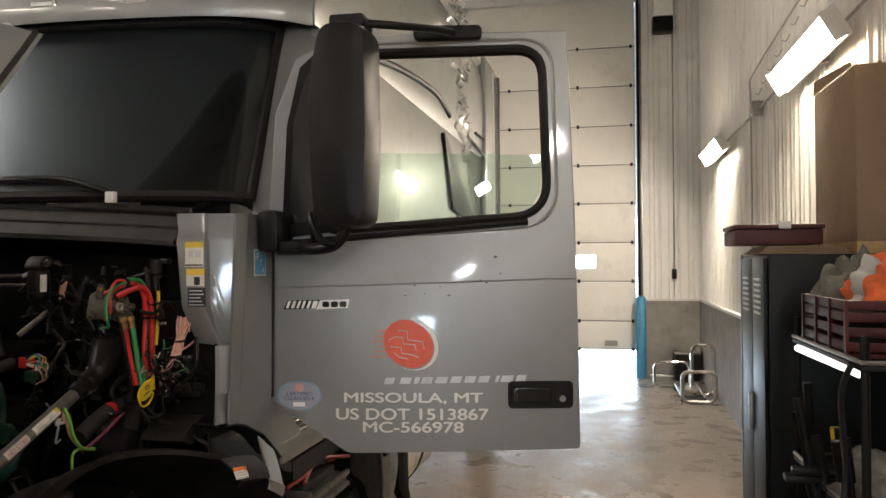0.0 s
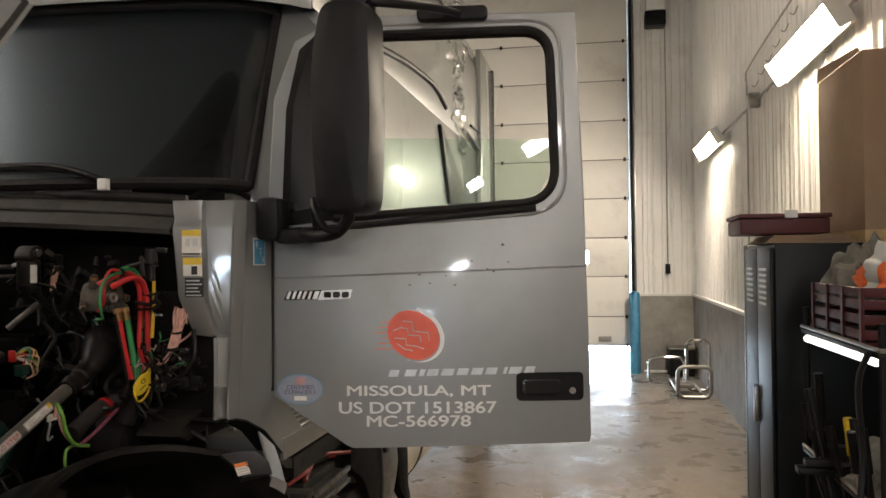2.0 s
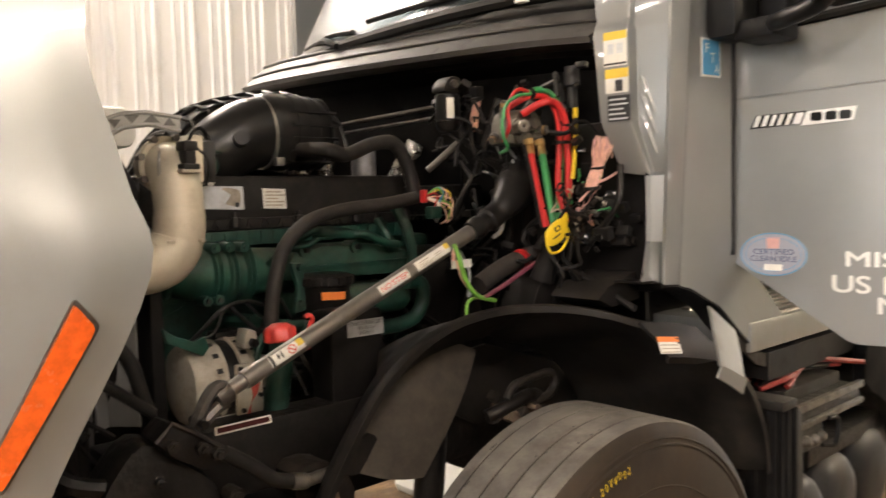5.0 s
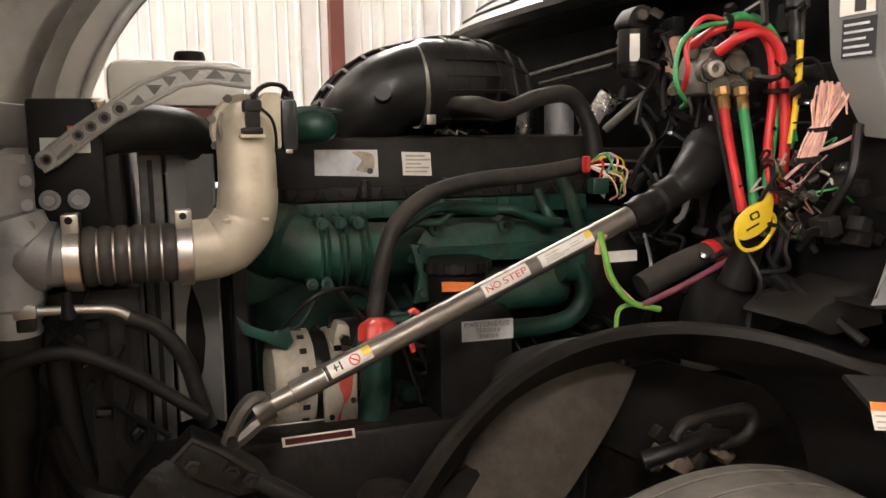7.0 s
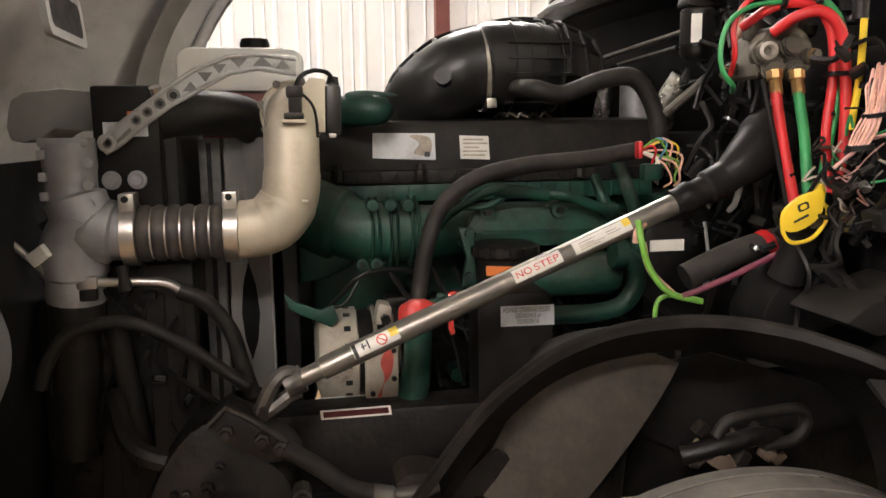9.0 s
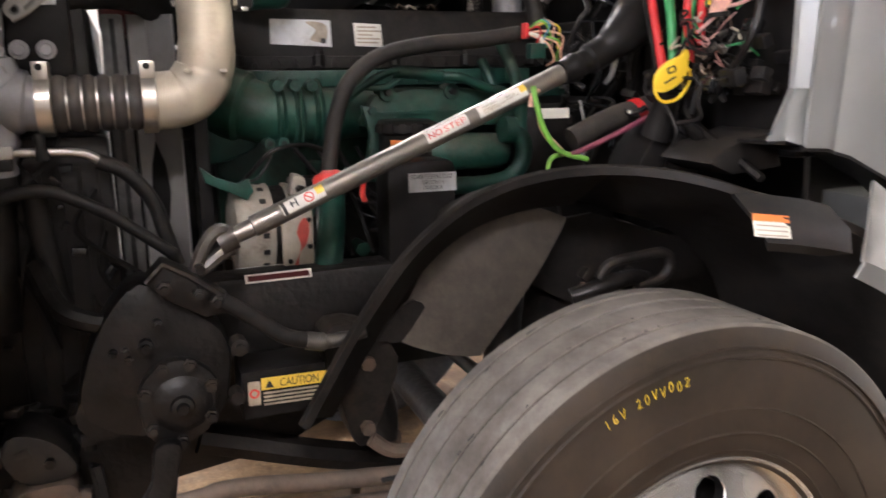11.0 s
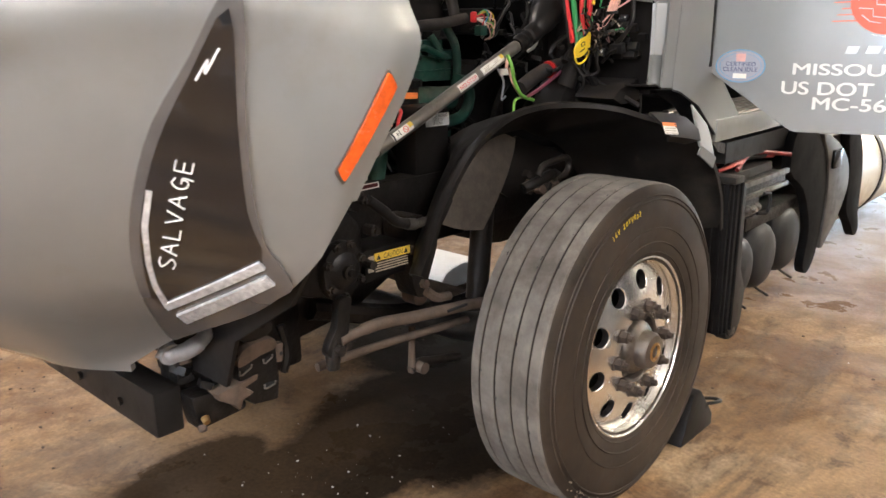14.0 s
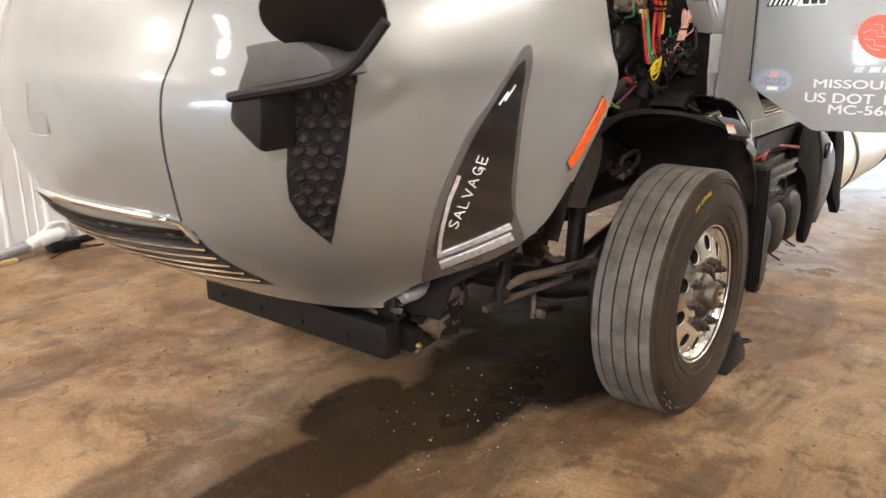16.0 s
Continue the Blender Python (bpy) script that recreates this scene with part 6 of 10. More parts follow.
part("oil_cooler", tube([(-2.06, 9.80, 1.275), (-2.06, 9.825, 1.28), (-2.06, 10.0, 1.278), (-2.06, 10.02, 1.275)], [0.032, 0.045, 0.045, 0.036], seg=18), GREEN_DUSTY, engine, "dusty green oil cooler")
part("fuel_line", hose([(-2.05, 9.34, 1.21), (-2.02, 9.38, 1.26), (-2.0, 9.43, 1.31), (-2.02, 9.50, 1.318), (-2.05, 9.56, 1.30)], 0.005, seg=6), GRIME, engine)
part("green_bracket", prism([(9.27, 1.285), (9.30, 1.262), (9.345, 1.245), (9.37, 1.255), (9.38, 1.225), (9.365, 1.208), (9.31, 1.235), (9.28, 1.25)], axes((-1.99, 0, 0), (0, 1, 0), (0, 0, 1)), 0.010), GREEN, engine, bevel=0.003)
part("green_lead", hose([(-2.0, 9.36, 1.245), (-1.99, 9.39, 1.252), (-1.99, 9.41, 1.275), (-2.0, 9.425, 1.30)], 0.003, seg=6), GRIME, engine)
part("sump", box(-2.70, -2.25, 9.40, 10.4, 0.78, 1.00), GRIME, engine, bevel=0.03)
part("front_cover", box(-2.75, -2.24, 9.24, 9.335, 0.95, 1.47), GRIME, engine, bevel=0.03)
part("timing_flare", prism([(9.30, 1.46), (9.375, 1.445), (9.44, 1.40), (9.43, 1.30), (9.36, 1.27), (9.30, 1.26)], axes((-2.30, 0, 0), (0, 1, 0), (0, 0, 1)), 0.10), GREEN, engine, "green timing case", bevel=0.015)
part("bellhousing", box(-2.75, -2.10, 10.10, 10.40, 0.85, 1.40), GRIME, engine, bevel=0.05)
for i in range(26):      # small fittings and clips along the block
    r = random.Random(40 + i)
    y, z = 9.42 + 0.027 * i, 1.02 + 0.24 * r.random()
    part("fitting", tube([(-2.30, y, z), (-2.16 + 0.06 * r.random(), y, z + 0.02 * r.random())], 0.009 + 0.013 * r.random(), seg=8), (GREEN, GRIME, GRIME)[i % 3], engine)
for i in range(12):
    r = random.Random(90 + i)
    y0 = 9.50 + 0.05 * i
    part("harness", hose([(-2.12, y0, 1.30), (-2.04 - 0.08 * r.random(), y0 + 0.05, 1.23 - 0.06 * r.random()), (-2.06, y0 + 0.12 * r.random(), 1.16), (-2.0, y0 + 0.1, 1.06)], 0.004 + 0.004 * r.random(), seg=6, steps=5), (BLACK, GRIME, RUBBER)[i % 3], engine)
# added dark plate that stands in for the shade along the block's side
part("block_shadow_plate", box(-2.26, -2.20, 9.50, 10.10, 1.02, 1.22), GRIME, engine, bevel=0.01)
# filter, reservoir, pump
ff = part("fuel_filter", lathe([(0, 0.118), (0.060, 0.118), (0.074, 0.108), (0.076, 0.092), (0.070, 0.086), (0.066, 0.086), (0.066, -0.14), (0, -0.14)], Matrix.Translation((-2.06, 9.755, 1.245)), seg=30), BLACK, engine, "black filter canister")
for k in range(16):
    a = 2 * math.pi * k / 16
    part("filter_lobe", box(0.070, 0.079, -0.007, 0.007, 0.090, 0.112, m=Matrix.Translation((-2.06, 9.755, 1.245)) @ Matrix.Rotation(a, 4, "Z")), BLACK_DUSTY, ff)
part("filter_label", prism([(9.697, 1.301), (9.770, 1.297), (9.770, 1.317), (9.696, 1.322)], axes((-1.991, 0, 0), (0, 1, 0), (0, 0, 1)), 0.003), LABEL_ORANGE, ff, "orange label strip", smooth=False)
ps = part("steering_reservoir", prism(rounded(9.655, 9.815, 1.03, 1.282, 0.02, 4), axes((-1.985, 0, 0), (0, 1, 0), (0, 0, 1)), 0.098), BLACK, truck, "black power steering fluid reservoir", bevel=0.01)
PM = axes((-1.8865, 0, 0), (0, 1, -0.012), (0, 0, 1))
PZ = 1.2558 + 0.012 * 9.686
T = part("fluid_label", prism([(9.687, PZ - 0.042), (9.800, PZ - 0.042), (9.799, PZ), (9.686, PZ)], PM, 0.001), LABEL_SILVER, ps, "silver printed fluid label", smooth=False)
lettering("lettering", "POWER STEERING FLUID", PM @ Matrix.Translation((9.692, PZ - 0.0135, 0.0012)), 0.098, 0.0105, LABEL_BLACK, T)
lettering("lettering", "DEXRON II or", PM @ Matrix.Translation((9.719, PZ - 0.0255, 0.0012)), 0.052, 0.0095, LABEL_BLACK, T)
lettering("lettering", "DEXRON III", PM @ Matrix.Translation((9.722, PZ - 0.0375, 0.0012)), 0.044, 0.0095, LABEL_BLACK, T)
capz = Matrix.Translation((-1.935, 9.541, 1.222)) @ Matrix.Rotation(-0.12, 4, "Y")
bm = bmesh.new()
rings = []
for r, h in ((0.0, 0.046), (0.016, 0.046), (0.026, 0.040), (0.033, 0.036), (0.038, 0.028), (0.039, 0.004), (0.034, 0.0), (0.0, 0.0)):
    rings.append([bm.verts.new(capz @ Vector((max(r, 0.0005) * (1 + 0.07 * (r > 0.03) * math.cos(8 * a)) * math.cos(a), max(r, 0.0005) * (1 + 0.07 * (r > 0.03) * math.cos(8 * a)) * math.sin(a), h))) for a in [2 * math.pi * k / 48 for k in range(48)]])
for i in range(len(rings) - 1):
    for k in range(48):
        bm.faces.new((rings[i][k], rings[i][(k + 1) % 48], rings[i + 1][(k + 1) % 48], rings[i + 1][k]))
bmesh.ops.recalc_face_normals(bm, faces=bm.faces)
part("red_cap", bm, RED_PLASTIC, ps, "red plastic filler cap")
part("cap_neck", tube([(-1.935, 9.541, 1.225), (-1.94, 9.54, 1.15), (-1.96, 9.525, 1.02)], [0.028, 0.030, 0.034], seg=14), GREEN, ps)
part("dipstick_handle", hose([(-1.92, 9.602, 1.276), (-1.92, 9.612, 1.280), (-1.92, 9.622, 1.268), (-1.92, 9.61, 1.24), (-1.92, 9.606, 1.213), (-1.92, 9.61, 1.196)], 0.006, seg=8), RED_PLASTIC, ps, "red dipstick handle")
part("vent_hose", hose([(-1.99, 9.545, 1.23), (-2.0, 9.556, 1.29), (-2.0, 9.571, 1.369), (-2.0, 9.605, 1.452), (-2.0, 9.680, 1.509), (-2.0, 9.790, 1.534), (-2.0, 9.923, 1.545), (-2.0, 10.03, 1.560)], 0.0185, seg=14), RUBBER_DUSTY, truck, "thick black rubber hose")
# alternator
am = axes((-2.06, 9.415, 1.13), (0, 0, 1), (-1, 0, 0))
alt = part("alternator", lathe([(0, -0.098), (0.05, -0.098), (0.055, -0.085), (0.094, -0.078), (0.100, -0.066), (0.100, -0.040), (0.092, -0.038), (0.092, -0.005), (0.101, -0.003), (0.101, 0.060), (0.09, 0.076), (0.06, 0.085), (0, 0.085)], am, seg=36), CAST_PALE, truck, "pale cast alternator with red overspray")
part("winding", lathe([(0.0935, -0.037), (0.0945, -0.034), (0.0945, -0.009), (0.0935, -0.006)], am, seg=36), GRIME, alt, "dark stator band")
for k in range(16):
    a = 2 * math.pi * k / 16
    part("cooling_slot", box(-0.006, 0.006, 0.0985, 0.1012, -0.062, -0.046, m=am @ Matrix.Rotation(a, 4, "Z")), BLACK_HOLE, alt)
    part("cooling_slot", box(-0.006, 0.006, 0.0995, 0.1022, 0.010, 0.024, m=am @ Matrix.Rotation(a, 4, "Z")), BLACK_HOLE, alt)
    part("fin", box(-0.004, 0.004, 0.070, 0.097, -0.084, -0.078, m=am @ Matrix.Rotation(a, 4, "Z")), CAST_PALE, alt)
part("alternator_lug", prism([(9.452, 1.215), (9.49, 1.215), (9.487, 1.255), (9.462, 1.262), (9.456, 1.24)], axes((-2.0, 0, 0), (0, 1, 0), (0, 0, 1)), 0.05), CAST_PALE, alt, bevel=0.008)
part("lug_bolt", tube([(-1.95, 9.474, 1.228), (-1.935, 9.474, 1.228)], 0.011, seg=6), GRIME, alt)
part("terminal_block", box(-1.965, -1.952, 9.43, 9.50, 1.05, 1.18), CAST_PALE, alt, bevel=0.006)
for y, z in ((9.44, 1.17), (9.49, 1.16), (9.49, 1.10), (9.445, 1.07)):
    part("terminal", tube([(-1.953, y, z), (-1.946, y, z)], 0.006, seg=6), GRIME, alt)
part("red_overspray", prism(closed_smooth([(9.452, 1.055), (9.470, 1.10), (9.462, 1.135), (9.478, 1.165), (9.49, 1.15), (9.484, 1.11), (9.466, 1.085), (9.462, 1.05)], 3), axes((-1.9505, 0, 0), (0, 1, 0), (0, 0, 1)), 0.0015), RED_SMEAR, alt, "red smear")
part("mounting_strip", box(-1.985, -1.965, 9.33, 9.49, 1.045, 1.058), WHITE, alt, bevel=0.003)
part("pulley", lathe([(0, -0.15), (0.04, -0.15), (0.042, -0.145), (0.036, -0.138), (0.042, -0.131), (0.036, -0.124), (0.042, -0.117), (0.042, -0.105), (0, -0.105)], am, seg=28), STEEL, alt)
part("drive_belt", prism(rounded(9.27, 9.30, 0.9, 1.42, 0.012, 3), axes((-2.14, 0, 0), (0, 1, 0), (0, 0, 1)), 0.10), BLACK, truck, "wide black drive belt", bevel=0.004)
part("belt_pulley", lathe([(0, -0.02), (0.095, -0.02), (0.10, -0.012), (0.10, 0.012), (0, 0.012)], axes((-2.14, 9.255, 1.43), (0, 0, 1), (-1, 0, 0)), seg=36), GRIME, truck)
# charge-air pipe, bellows and cast elbow
ca = part("charge_pipe", hose([(-2.06, 9.312, 1.646), (-1.985, 9.304, 1.645), (-1.937, 9.300, 1.612), (-1.92, 9.298, 1.53), (-1.92, 9.288, 1.475), (-1.92, 9.250, 1.434), (-1.92, 9.19, 1.424)], [0.054] * 8 + [0.053] * 16 + [0.055] * 8 + [0.0575] * 8 + [0.056] * 9, seg=26), CAST, truck, "cast aluminium charge-air elbow pipe")
for y in (9.182, 8.999):
    part("clamp", tube([(-1.92, y - 0.014, 1.424), (-1.92, y - 0.0125, 1.424), (-1.92, y + 0.0125, 1.424), (-1.92, y + 0.014, 1.424)], [0.0575, 0.0605, 0.0605, 0.0575], seg=30), CLAMP, ca, "steel band clamp")
    part("clamp_lug", box(-1.935, -1.880, y - 0.014, y + 0.014, 1.468, 1.502), CLAMP, ca, bevel=0.004)
    part("clamp_screw", tube([(-1.879, y - 0.001, 1.492), (-1.874, y - 0.001, 1.492)], 0.0065, seg=8), BLACK_HOLE, ca)
rp, pts = [], []
for i in range(97):
    pts.append((-1.92, 9.169 - 0.157 * i / 96, 1.424))
    rp.append(0.0465 + 0.0075 * abs(math.sin(math.pi * i / 16)) ** 0.6)
part("bellows", tube(pts, rp, seg=30), BELLOWS, ca, "ribbed black rubber bellows")
for i in range(1, 6):
    y = 9.169 - 0.157 * (16 * i) / 96
    part("bellows_ring", tube([(-1.92, y - 0.0016, 1.424), (-1.92, y + 0.0016, 1.424)], 0.0495, seg=30), STEEL, ca)
part("inlet_tank", hose([(-1.92, 9.01, 1.427), (-1.92, 8.965, 1.428), (-1.922, 8.925, 1.445), (-1.925, 8.90, 1.50), (-1.928, 8.897, 1.55), (-1.928, 8.897, 1.595)], [0.052] * 8 + [0.060] * 8 + [0.056] * 8 + [0.046] * 8 + [0.048] * 9, seg=20), CAST_DARK, ca, "cast radiator outlet")
part("inlet_tank", hose([(-1.925, 8.925, 1.46), (-1.93, 8.893, 1.40), (-1.935, 8.89, 1.345), (-1.94, 8.886, 1.30)], [0.060] * 16 + [0.054] * 9, seg=18), CAST_DARK, ca)
part("lower_tank", hose([(-1.94, 8.886, 1.31), (-1.945, 8.88, 1.20), (-1.95, 8.865, 0.99)], [0.050] * 8 + [0.044] * 9, seg=18), BLACK_DUSTY, ca, "black lower hose of the cooler")
part("tank_flange", box(-1.985, -1.89, 8.853, 8.94, 1.588, 1.604), CAST_DARK, ca, bevel=0.004)
for z in (1.575, 1.535, 1.50):
    part("cast_lug", box(-1.90, -1.885, 8.852, 8.866, z - 0.008, z + 0.008), CAST_DARK, ca, bevel=0.003)
    part("cast_lug", tube([(-1.895, 8.938, z - 0.015), (-1.88, 8.938, z - 0.015)], 0.010, seg=8), CAST_DARK, ca)
for y0, y1 in ((9.247, 9.262), (9.315, 9.328)):
    part("cast_seam", box(-1.868, -1.860, y0, y1, 1.478, 1.485), CAST, ca, bevel=0.002)
# throttle flange behind the elbow, with its drive and a sensor
thr = part("throttle_flange", prism([(9.318, 1.612), (9.366, 1.607), (9.368, 1.711), (9.338, 1.713), (9.322, 1.692)], axes((-2.05, 0, 0), (0, 1, 0), (0, 0, 1)), 0.115), CAST, truck, "cast throttle body with a sensor", bevel=0.006)
part("flange_ring", lathe([(0.050, -0.010), (0.064, -0.010), (0.066, -0.006), (0.066, 0.006), (0.062, 0.010), (0.050, 0.010)], axes((-1.992, 9.305, 1.646), (0, 1, 0), (0, 0, 1)), seg=36), CAST, thr)
for k in range(8):
    a = 0.5 + 2 * math.pi * k / 8
    part("flange_bolt", tube([(-2.0, 9.305 + 0.064 * math.cos(a), 1.646 + 0.064 * math.sin(a)), (-1.974, 9.305 + 0.064 * math.cos(a), 1.646 + 0.064 * math.sin(a))], 0.0085, seg=6), STEEL_WORN, thr)
part("throttle_drive", box(-2.03, -1.935, 9.367, 9.398, 1.603, 1.700), BLACK_SATIN, thr, "black throttle drive", bevel=0.010)
part("drive_cap", tube([(-1.96, 9.382, 1.70), (-1.96, 9.384, 1.716)], [0.014, 0.010], seg=12), BLACK_SATIN, thr)
part("drive_rim", box(-1.936, -1.931, 9.372, 9.386, 1.598, 1.606), STEEL, thr, bevel=0.002)
part("sensor", box(-1.912, -1.872, 9.297, 9.322, 1.640, 1.688), BLACK_DUSTY, thr, "black sensor", bevel=0.007)
part("sensor_head", box(-1.915, -1.868, 9.293, 9.325, 1.672, 1.694), BLACK_DUSTY, thr, bevel=0.006)
part("sensor_foot", box(-1.905, -1.862, 9.288, 9.325, 1.632, 1.645), BLACK_DUSTY, thr, bevel=0.004)
part("sensor_pad", box(-1.905, -1.864, 9.284, 9.329, 1.626, 1.634), CAST, thr, bevel=0.003)
part("sensor_lead", hose([(-1.885, 9.31, 1.69), (-1.89, 9.322, 1.712), (-1.91, 9.345, 1.724), (-1.94, 9.372, 1.722), (-1.95, 9.384, 1.705)], 0.0045, seg=6), BLACK, thr)
part("sensor_lead", hose([(-1.875, 9.322, 1.680), (-1.868, 9.340, 1.66), (-1.872, 9.347, 1.635), (-1.89, 9.349, 1.60)], 0.003, seg=6), BLACK, thr)
part("wire_clip", hose([(-1.915, 9.258, 1.672), (-1.905, 9.252, 1.650), (-1.915, 9.256, 1.620)], 0.0035, seg=6), STEEL, thr)
part("oil_filler", hose([(-2.25, 9.41, 1.655), (-2.2, 9.47, 1.658), (-2.2, 9.53, 1.655)], [0.036] * 12 + [0.034, 0.031, 0.026, 0.016, 0.004], seg=18), GREEN, engine, "green oil filler neck")
part("filler_handle", prism(closed_smooth([(9.42, 1.695), (9.46, 1.702), (9.53, 1.695), (9.53, 1.688), (9.46, 1.690), (9.43, 1.68)], 3), axes((-2.21, 0, 0), (0, 1, 0), (0, 0, 1)), 0.02), GREEN, engine, bevel=0.003)
# air intake
air = part("air_filter", hose([(-2.50, 9.55, 1.60), (-2.47, 9.63, 1.69), (-2.45, 9.73, 1.755), (-2.45, 9.80, 1.772), (-2.45, 9.92, 1.772), (-2.45, 10.01, 1.765)], [0.06, 0.064, 0.068, 0.072, 0.076, 0.08, 0.084, 0.088, 0.092, 0.095, 0.098, 0.10, 0.102, 0.103, 0.104, 0.105, 0.105, 0.105, 0.105, 0.105, 0.106, 0.107, 0.108, 0.11, 0.118, 0.118, 0.118, 0.118, 0.118, 0.118, 0.118, 0.118, 0.116, 0.116, 0.116, 0.114, 0.112, 0.11, 0.105, 0.09, 0.06], seg=28), BLACK_SATIN, truck, "black air intake pipe and housing")
part("intake_clamp", tube([(-2.45, 9.785, 1.770), (-2.45, 9.805, 1.771)], 0.112, seg=36), CLAMP, air, "steel intake clamp")
part("clamp_lug", box(-2.36, -2.335, 9.782, 9.808, 1.665, 1.69), CLAMP, air, bevel=0.003)
for i in range(4):
    part("housing_rib", tube([(-2.45, 9.86 + 0.04 * i, 1.772), (-2.45, 9.866 + 0.04 * i, 1.772)], 0.122 - 0.002 * i, seg=36), BLACK_SATIN, air)
for k in range(5):
    a = -0.5 + 0.35 * k
    part("housing_rib", box(9.84, 10.0, -0.004, 0.004, 0.116, 0.123, m=Matrix.Translation((-2.45, 0, 1.772)) @ Matrix.Rotation(a, 4, "Y") @ Matrix(((0, 0, 1, 0), (1, 0, 0, 0), (0, 1, 0, 0), (0, 0, 0, 1)))), BLACK_SATIN, air)
part("intake_boss", tube([(-2.37, 9.68, 1.735), (-2.335, 9.67, 1.745)], 0.022, seg=16), BLACK_SATIN, air)
duct = smooth_path([(-2.75, 9.57, 1.70), (-2.75, 9.61, 1.785), (-2.75, 9.71, 1.868), (-2.75, 9.83, 1.905), (-2.75, 9.95, 1.930), (-2.75, 10.08, 1.922), (-2.75, 10.17, 1.88)], 4)


def duct_row(p, lift=0.0):
    return [p + Vector((dx, 0, dz + lift)) for dx, dz in ((0.22, -0.16), (0.18, -0.07), (0.12, -0.02), (0.04, 0.0), (-0.06, -0.002), (-0.16, -0.02), (-0.24, -0.06), (-0.28, -0.14))]


part("intake_duct", grid_surface([duct_row(p) for p in duct], thick=0.008), BLACK_DUSTY, air, "finned black intake duct")
for p in duct[::2]:
    part("duct_fin", tube(duct_row(p, 0.006), 0.007, seg=6), BLACK_SATIN, air)
for k in range(1, 7):
    part("duct_fin", tube([duct_row(p, 0.006)[k] for p in duct], 0.006, seg=6), BLACK_SATIN, air)
part("breather_hose", hose([(-2.32, 9.855, 1.712), (-2.2, 9.86, 1.705), (-2.2, 9.935, 1.692), (-2.2, 10.032, 1.725), (-2.2, 10.115, 1.728), (-2.2, 10.165, 1.66), (-2.18, 10.18, 1.56)], 0.022, seg=12), RUBBER_DUSTY, truck, "black breather hose")
sh = part("far_shield", prism(closed_smooth([(9.70, 1.10), (9.70, 1.70), (9.80, 1.77), (10.10, 1.80), (10.42, 1.78), (10.44, 1.10)], 2), axes((-3.08, 0, 0), (0, 1, 0), (0, 0, 1)), 0.10), BLACK, truck, "black inner fender shield beyond the engine", bevel=0.012)
for i in range(5):
    part("shield_rib", box(-2.98, -2.966, 9.80 + 0.13 * i, 9.815 + 0.13 * i, 1.2, 1.74), BLACK_DUSTY, sh)
# expansion tank and its bracket
ex = part("expansion_tank", prism(rounded(9.05, 9.33, 1.70, 1.80, 0.03, 4), axes((-2.42, 0, 0), (0, 1, 0), (0, 0, 1)), 0.2), WHITE, truck, "white plastic coolant expansion tank", bevel=0.02)
part("tank_cap", lathe([(0, 0.03), (0.03, 0.03), (0.034, 0.02), (0.034, 0), (0, 0)], Matrix.Translation((-2.3, 9.22, 1.795)), seg=16), BLACK, ex, "black tank cap")
BRM = axes((-1.940, 0, 0), (0, 1, 0), (0, 0, 1))
arm_up = [(8.951, 1.594), (8.971, 1.614), (9.016, 1.649), (9.061, 1.681), (9.123, 1.724), (9.188, 1.750), (9.239, 1.755), (9.314, 1.747)]
arm_lo = [(8.960, 1.575), (8.981, 1.586), (9.030, 1.625), (9.080, 1.661), (9.141, 1.694), (9.192, 1.721), (9.242, 1.729), (9.313, 1.719)]
br = part("hood_bracket", prism(arm_up + arm_lo[::-1], BRM, 0.012), CAST_BRIGHT, truck, "cast silver bracket with lightening holes", bevel=0.003)
for edge in (arm_up, arm_lo):
    part("bracket_edge", tube([BRM @ Vector((y, z, 0.012)) for y, z in edge], 0.0045, seg=8), CAST_BRIGHT, br)
part("bracket_eye", lathe([(0.010, 0.0), (0.017, 0.0), (0.017, 0.012), (0.010, 0.012)], BRM @ Matrix.Translation((8.966, 1.594, 0.011)), seg=20), CAST_BRIGHT, br)
for y, z, r in ((8.966, 1.594, 0.0095), (9.018, 1.635, 0.0095), (9.039, 1.650, 0.0095), (9.062, 1.665, 0.0105), (9.087, 1.680, 0.0125)):
    # discs of darker grey paint the shade inside each hole
    part("lightening_hole", tube([BRM @ Vector((y, z, 0.011)), BRM @ Vector((y, z, 0.0130))], r, seg=16), CAST_DULL_SHADE, br)
    part("hole_edge", lathe([(r, 0.0), (r * 1.22, 0.0), (r * 1.18, 0.0035), (r * 1.02, 0.0035)], BRM @ Matrix.Translation((y, z, 0.0115)), seg=20), CAST_BRIGHT, br)
    part("hole_core", tube([BRM @ Vector((y, z, 0.0128)), BRM @ Vector((y, z, 0.0134))], r * 0.55, seg=14), BLACK_HOLE, br)
part("arm_slot", prism([(8.978, 1.596), (8.983, 1.591), (9.009, 1.616), (9.006, 1.622)], BRM @ Matrix.Translation((0, 0, 0.011)), 0.002), CAST_DULL_SHADE, br)
for y, z, w in ((9.119, 1.696, 0.020), (9.146, 1.713, 0.018), (9.172, 1.728, 0.018), (9.208, 1.739, 0.022), (9.251, 1.743, 0.024), (9.289, 1.738, 0.018)):
    up_ = 0.009 if int(y * 1000) % 2 else -0.009
    # flat triangles whose darker grey stands for shade between the ribs
    part("truss_opening", prism([(y - w * 0.75, z - up_), (y + w * 0.75, z - up_), (y, z + up_)], BRM @ Matrix.Translation((0, 0, 0.011)), 0.002), CAST_DULL_SHADE, br)
part("bracket_ball", tube([(-1.94, 9.055, 1.684), (-1.935, 9.053, 1.696)], 0.012, seg=12), CHROME, br)
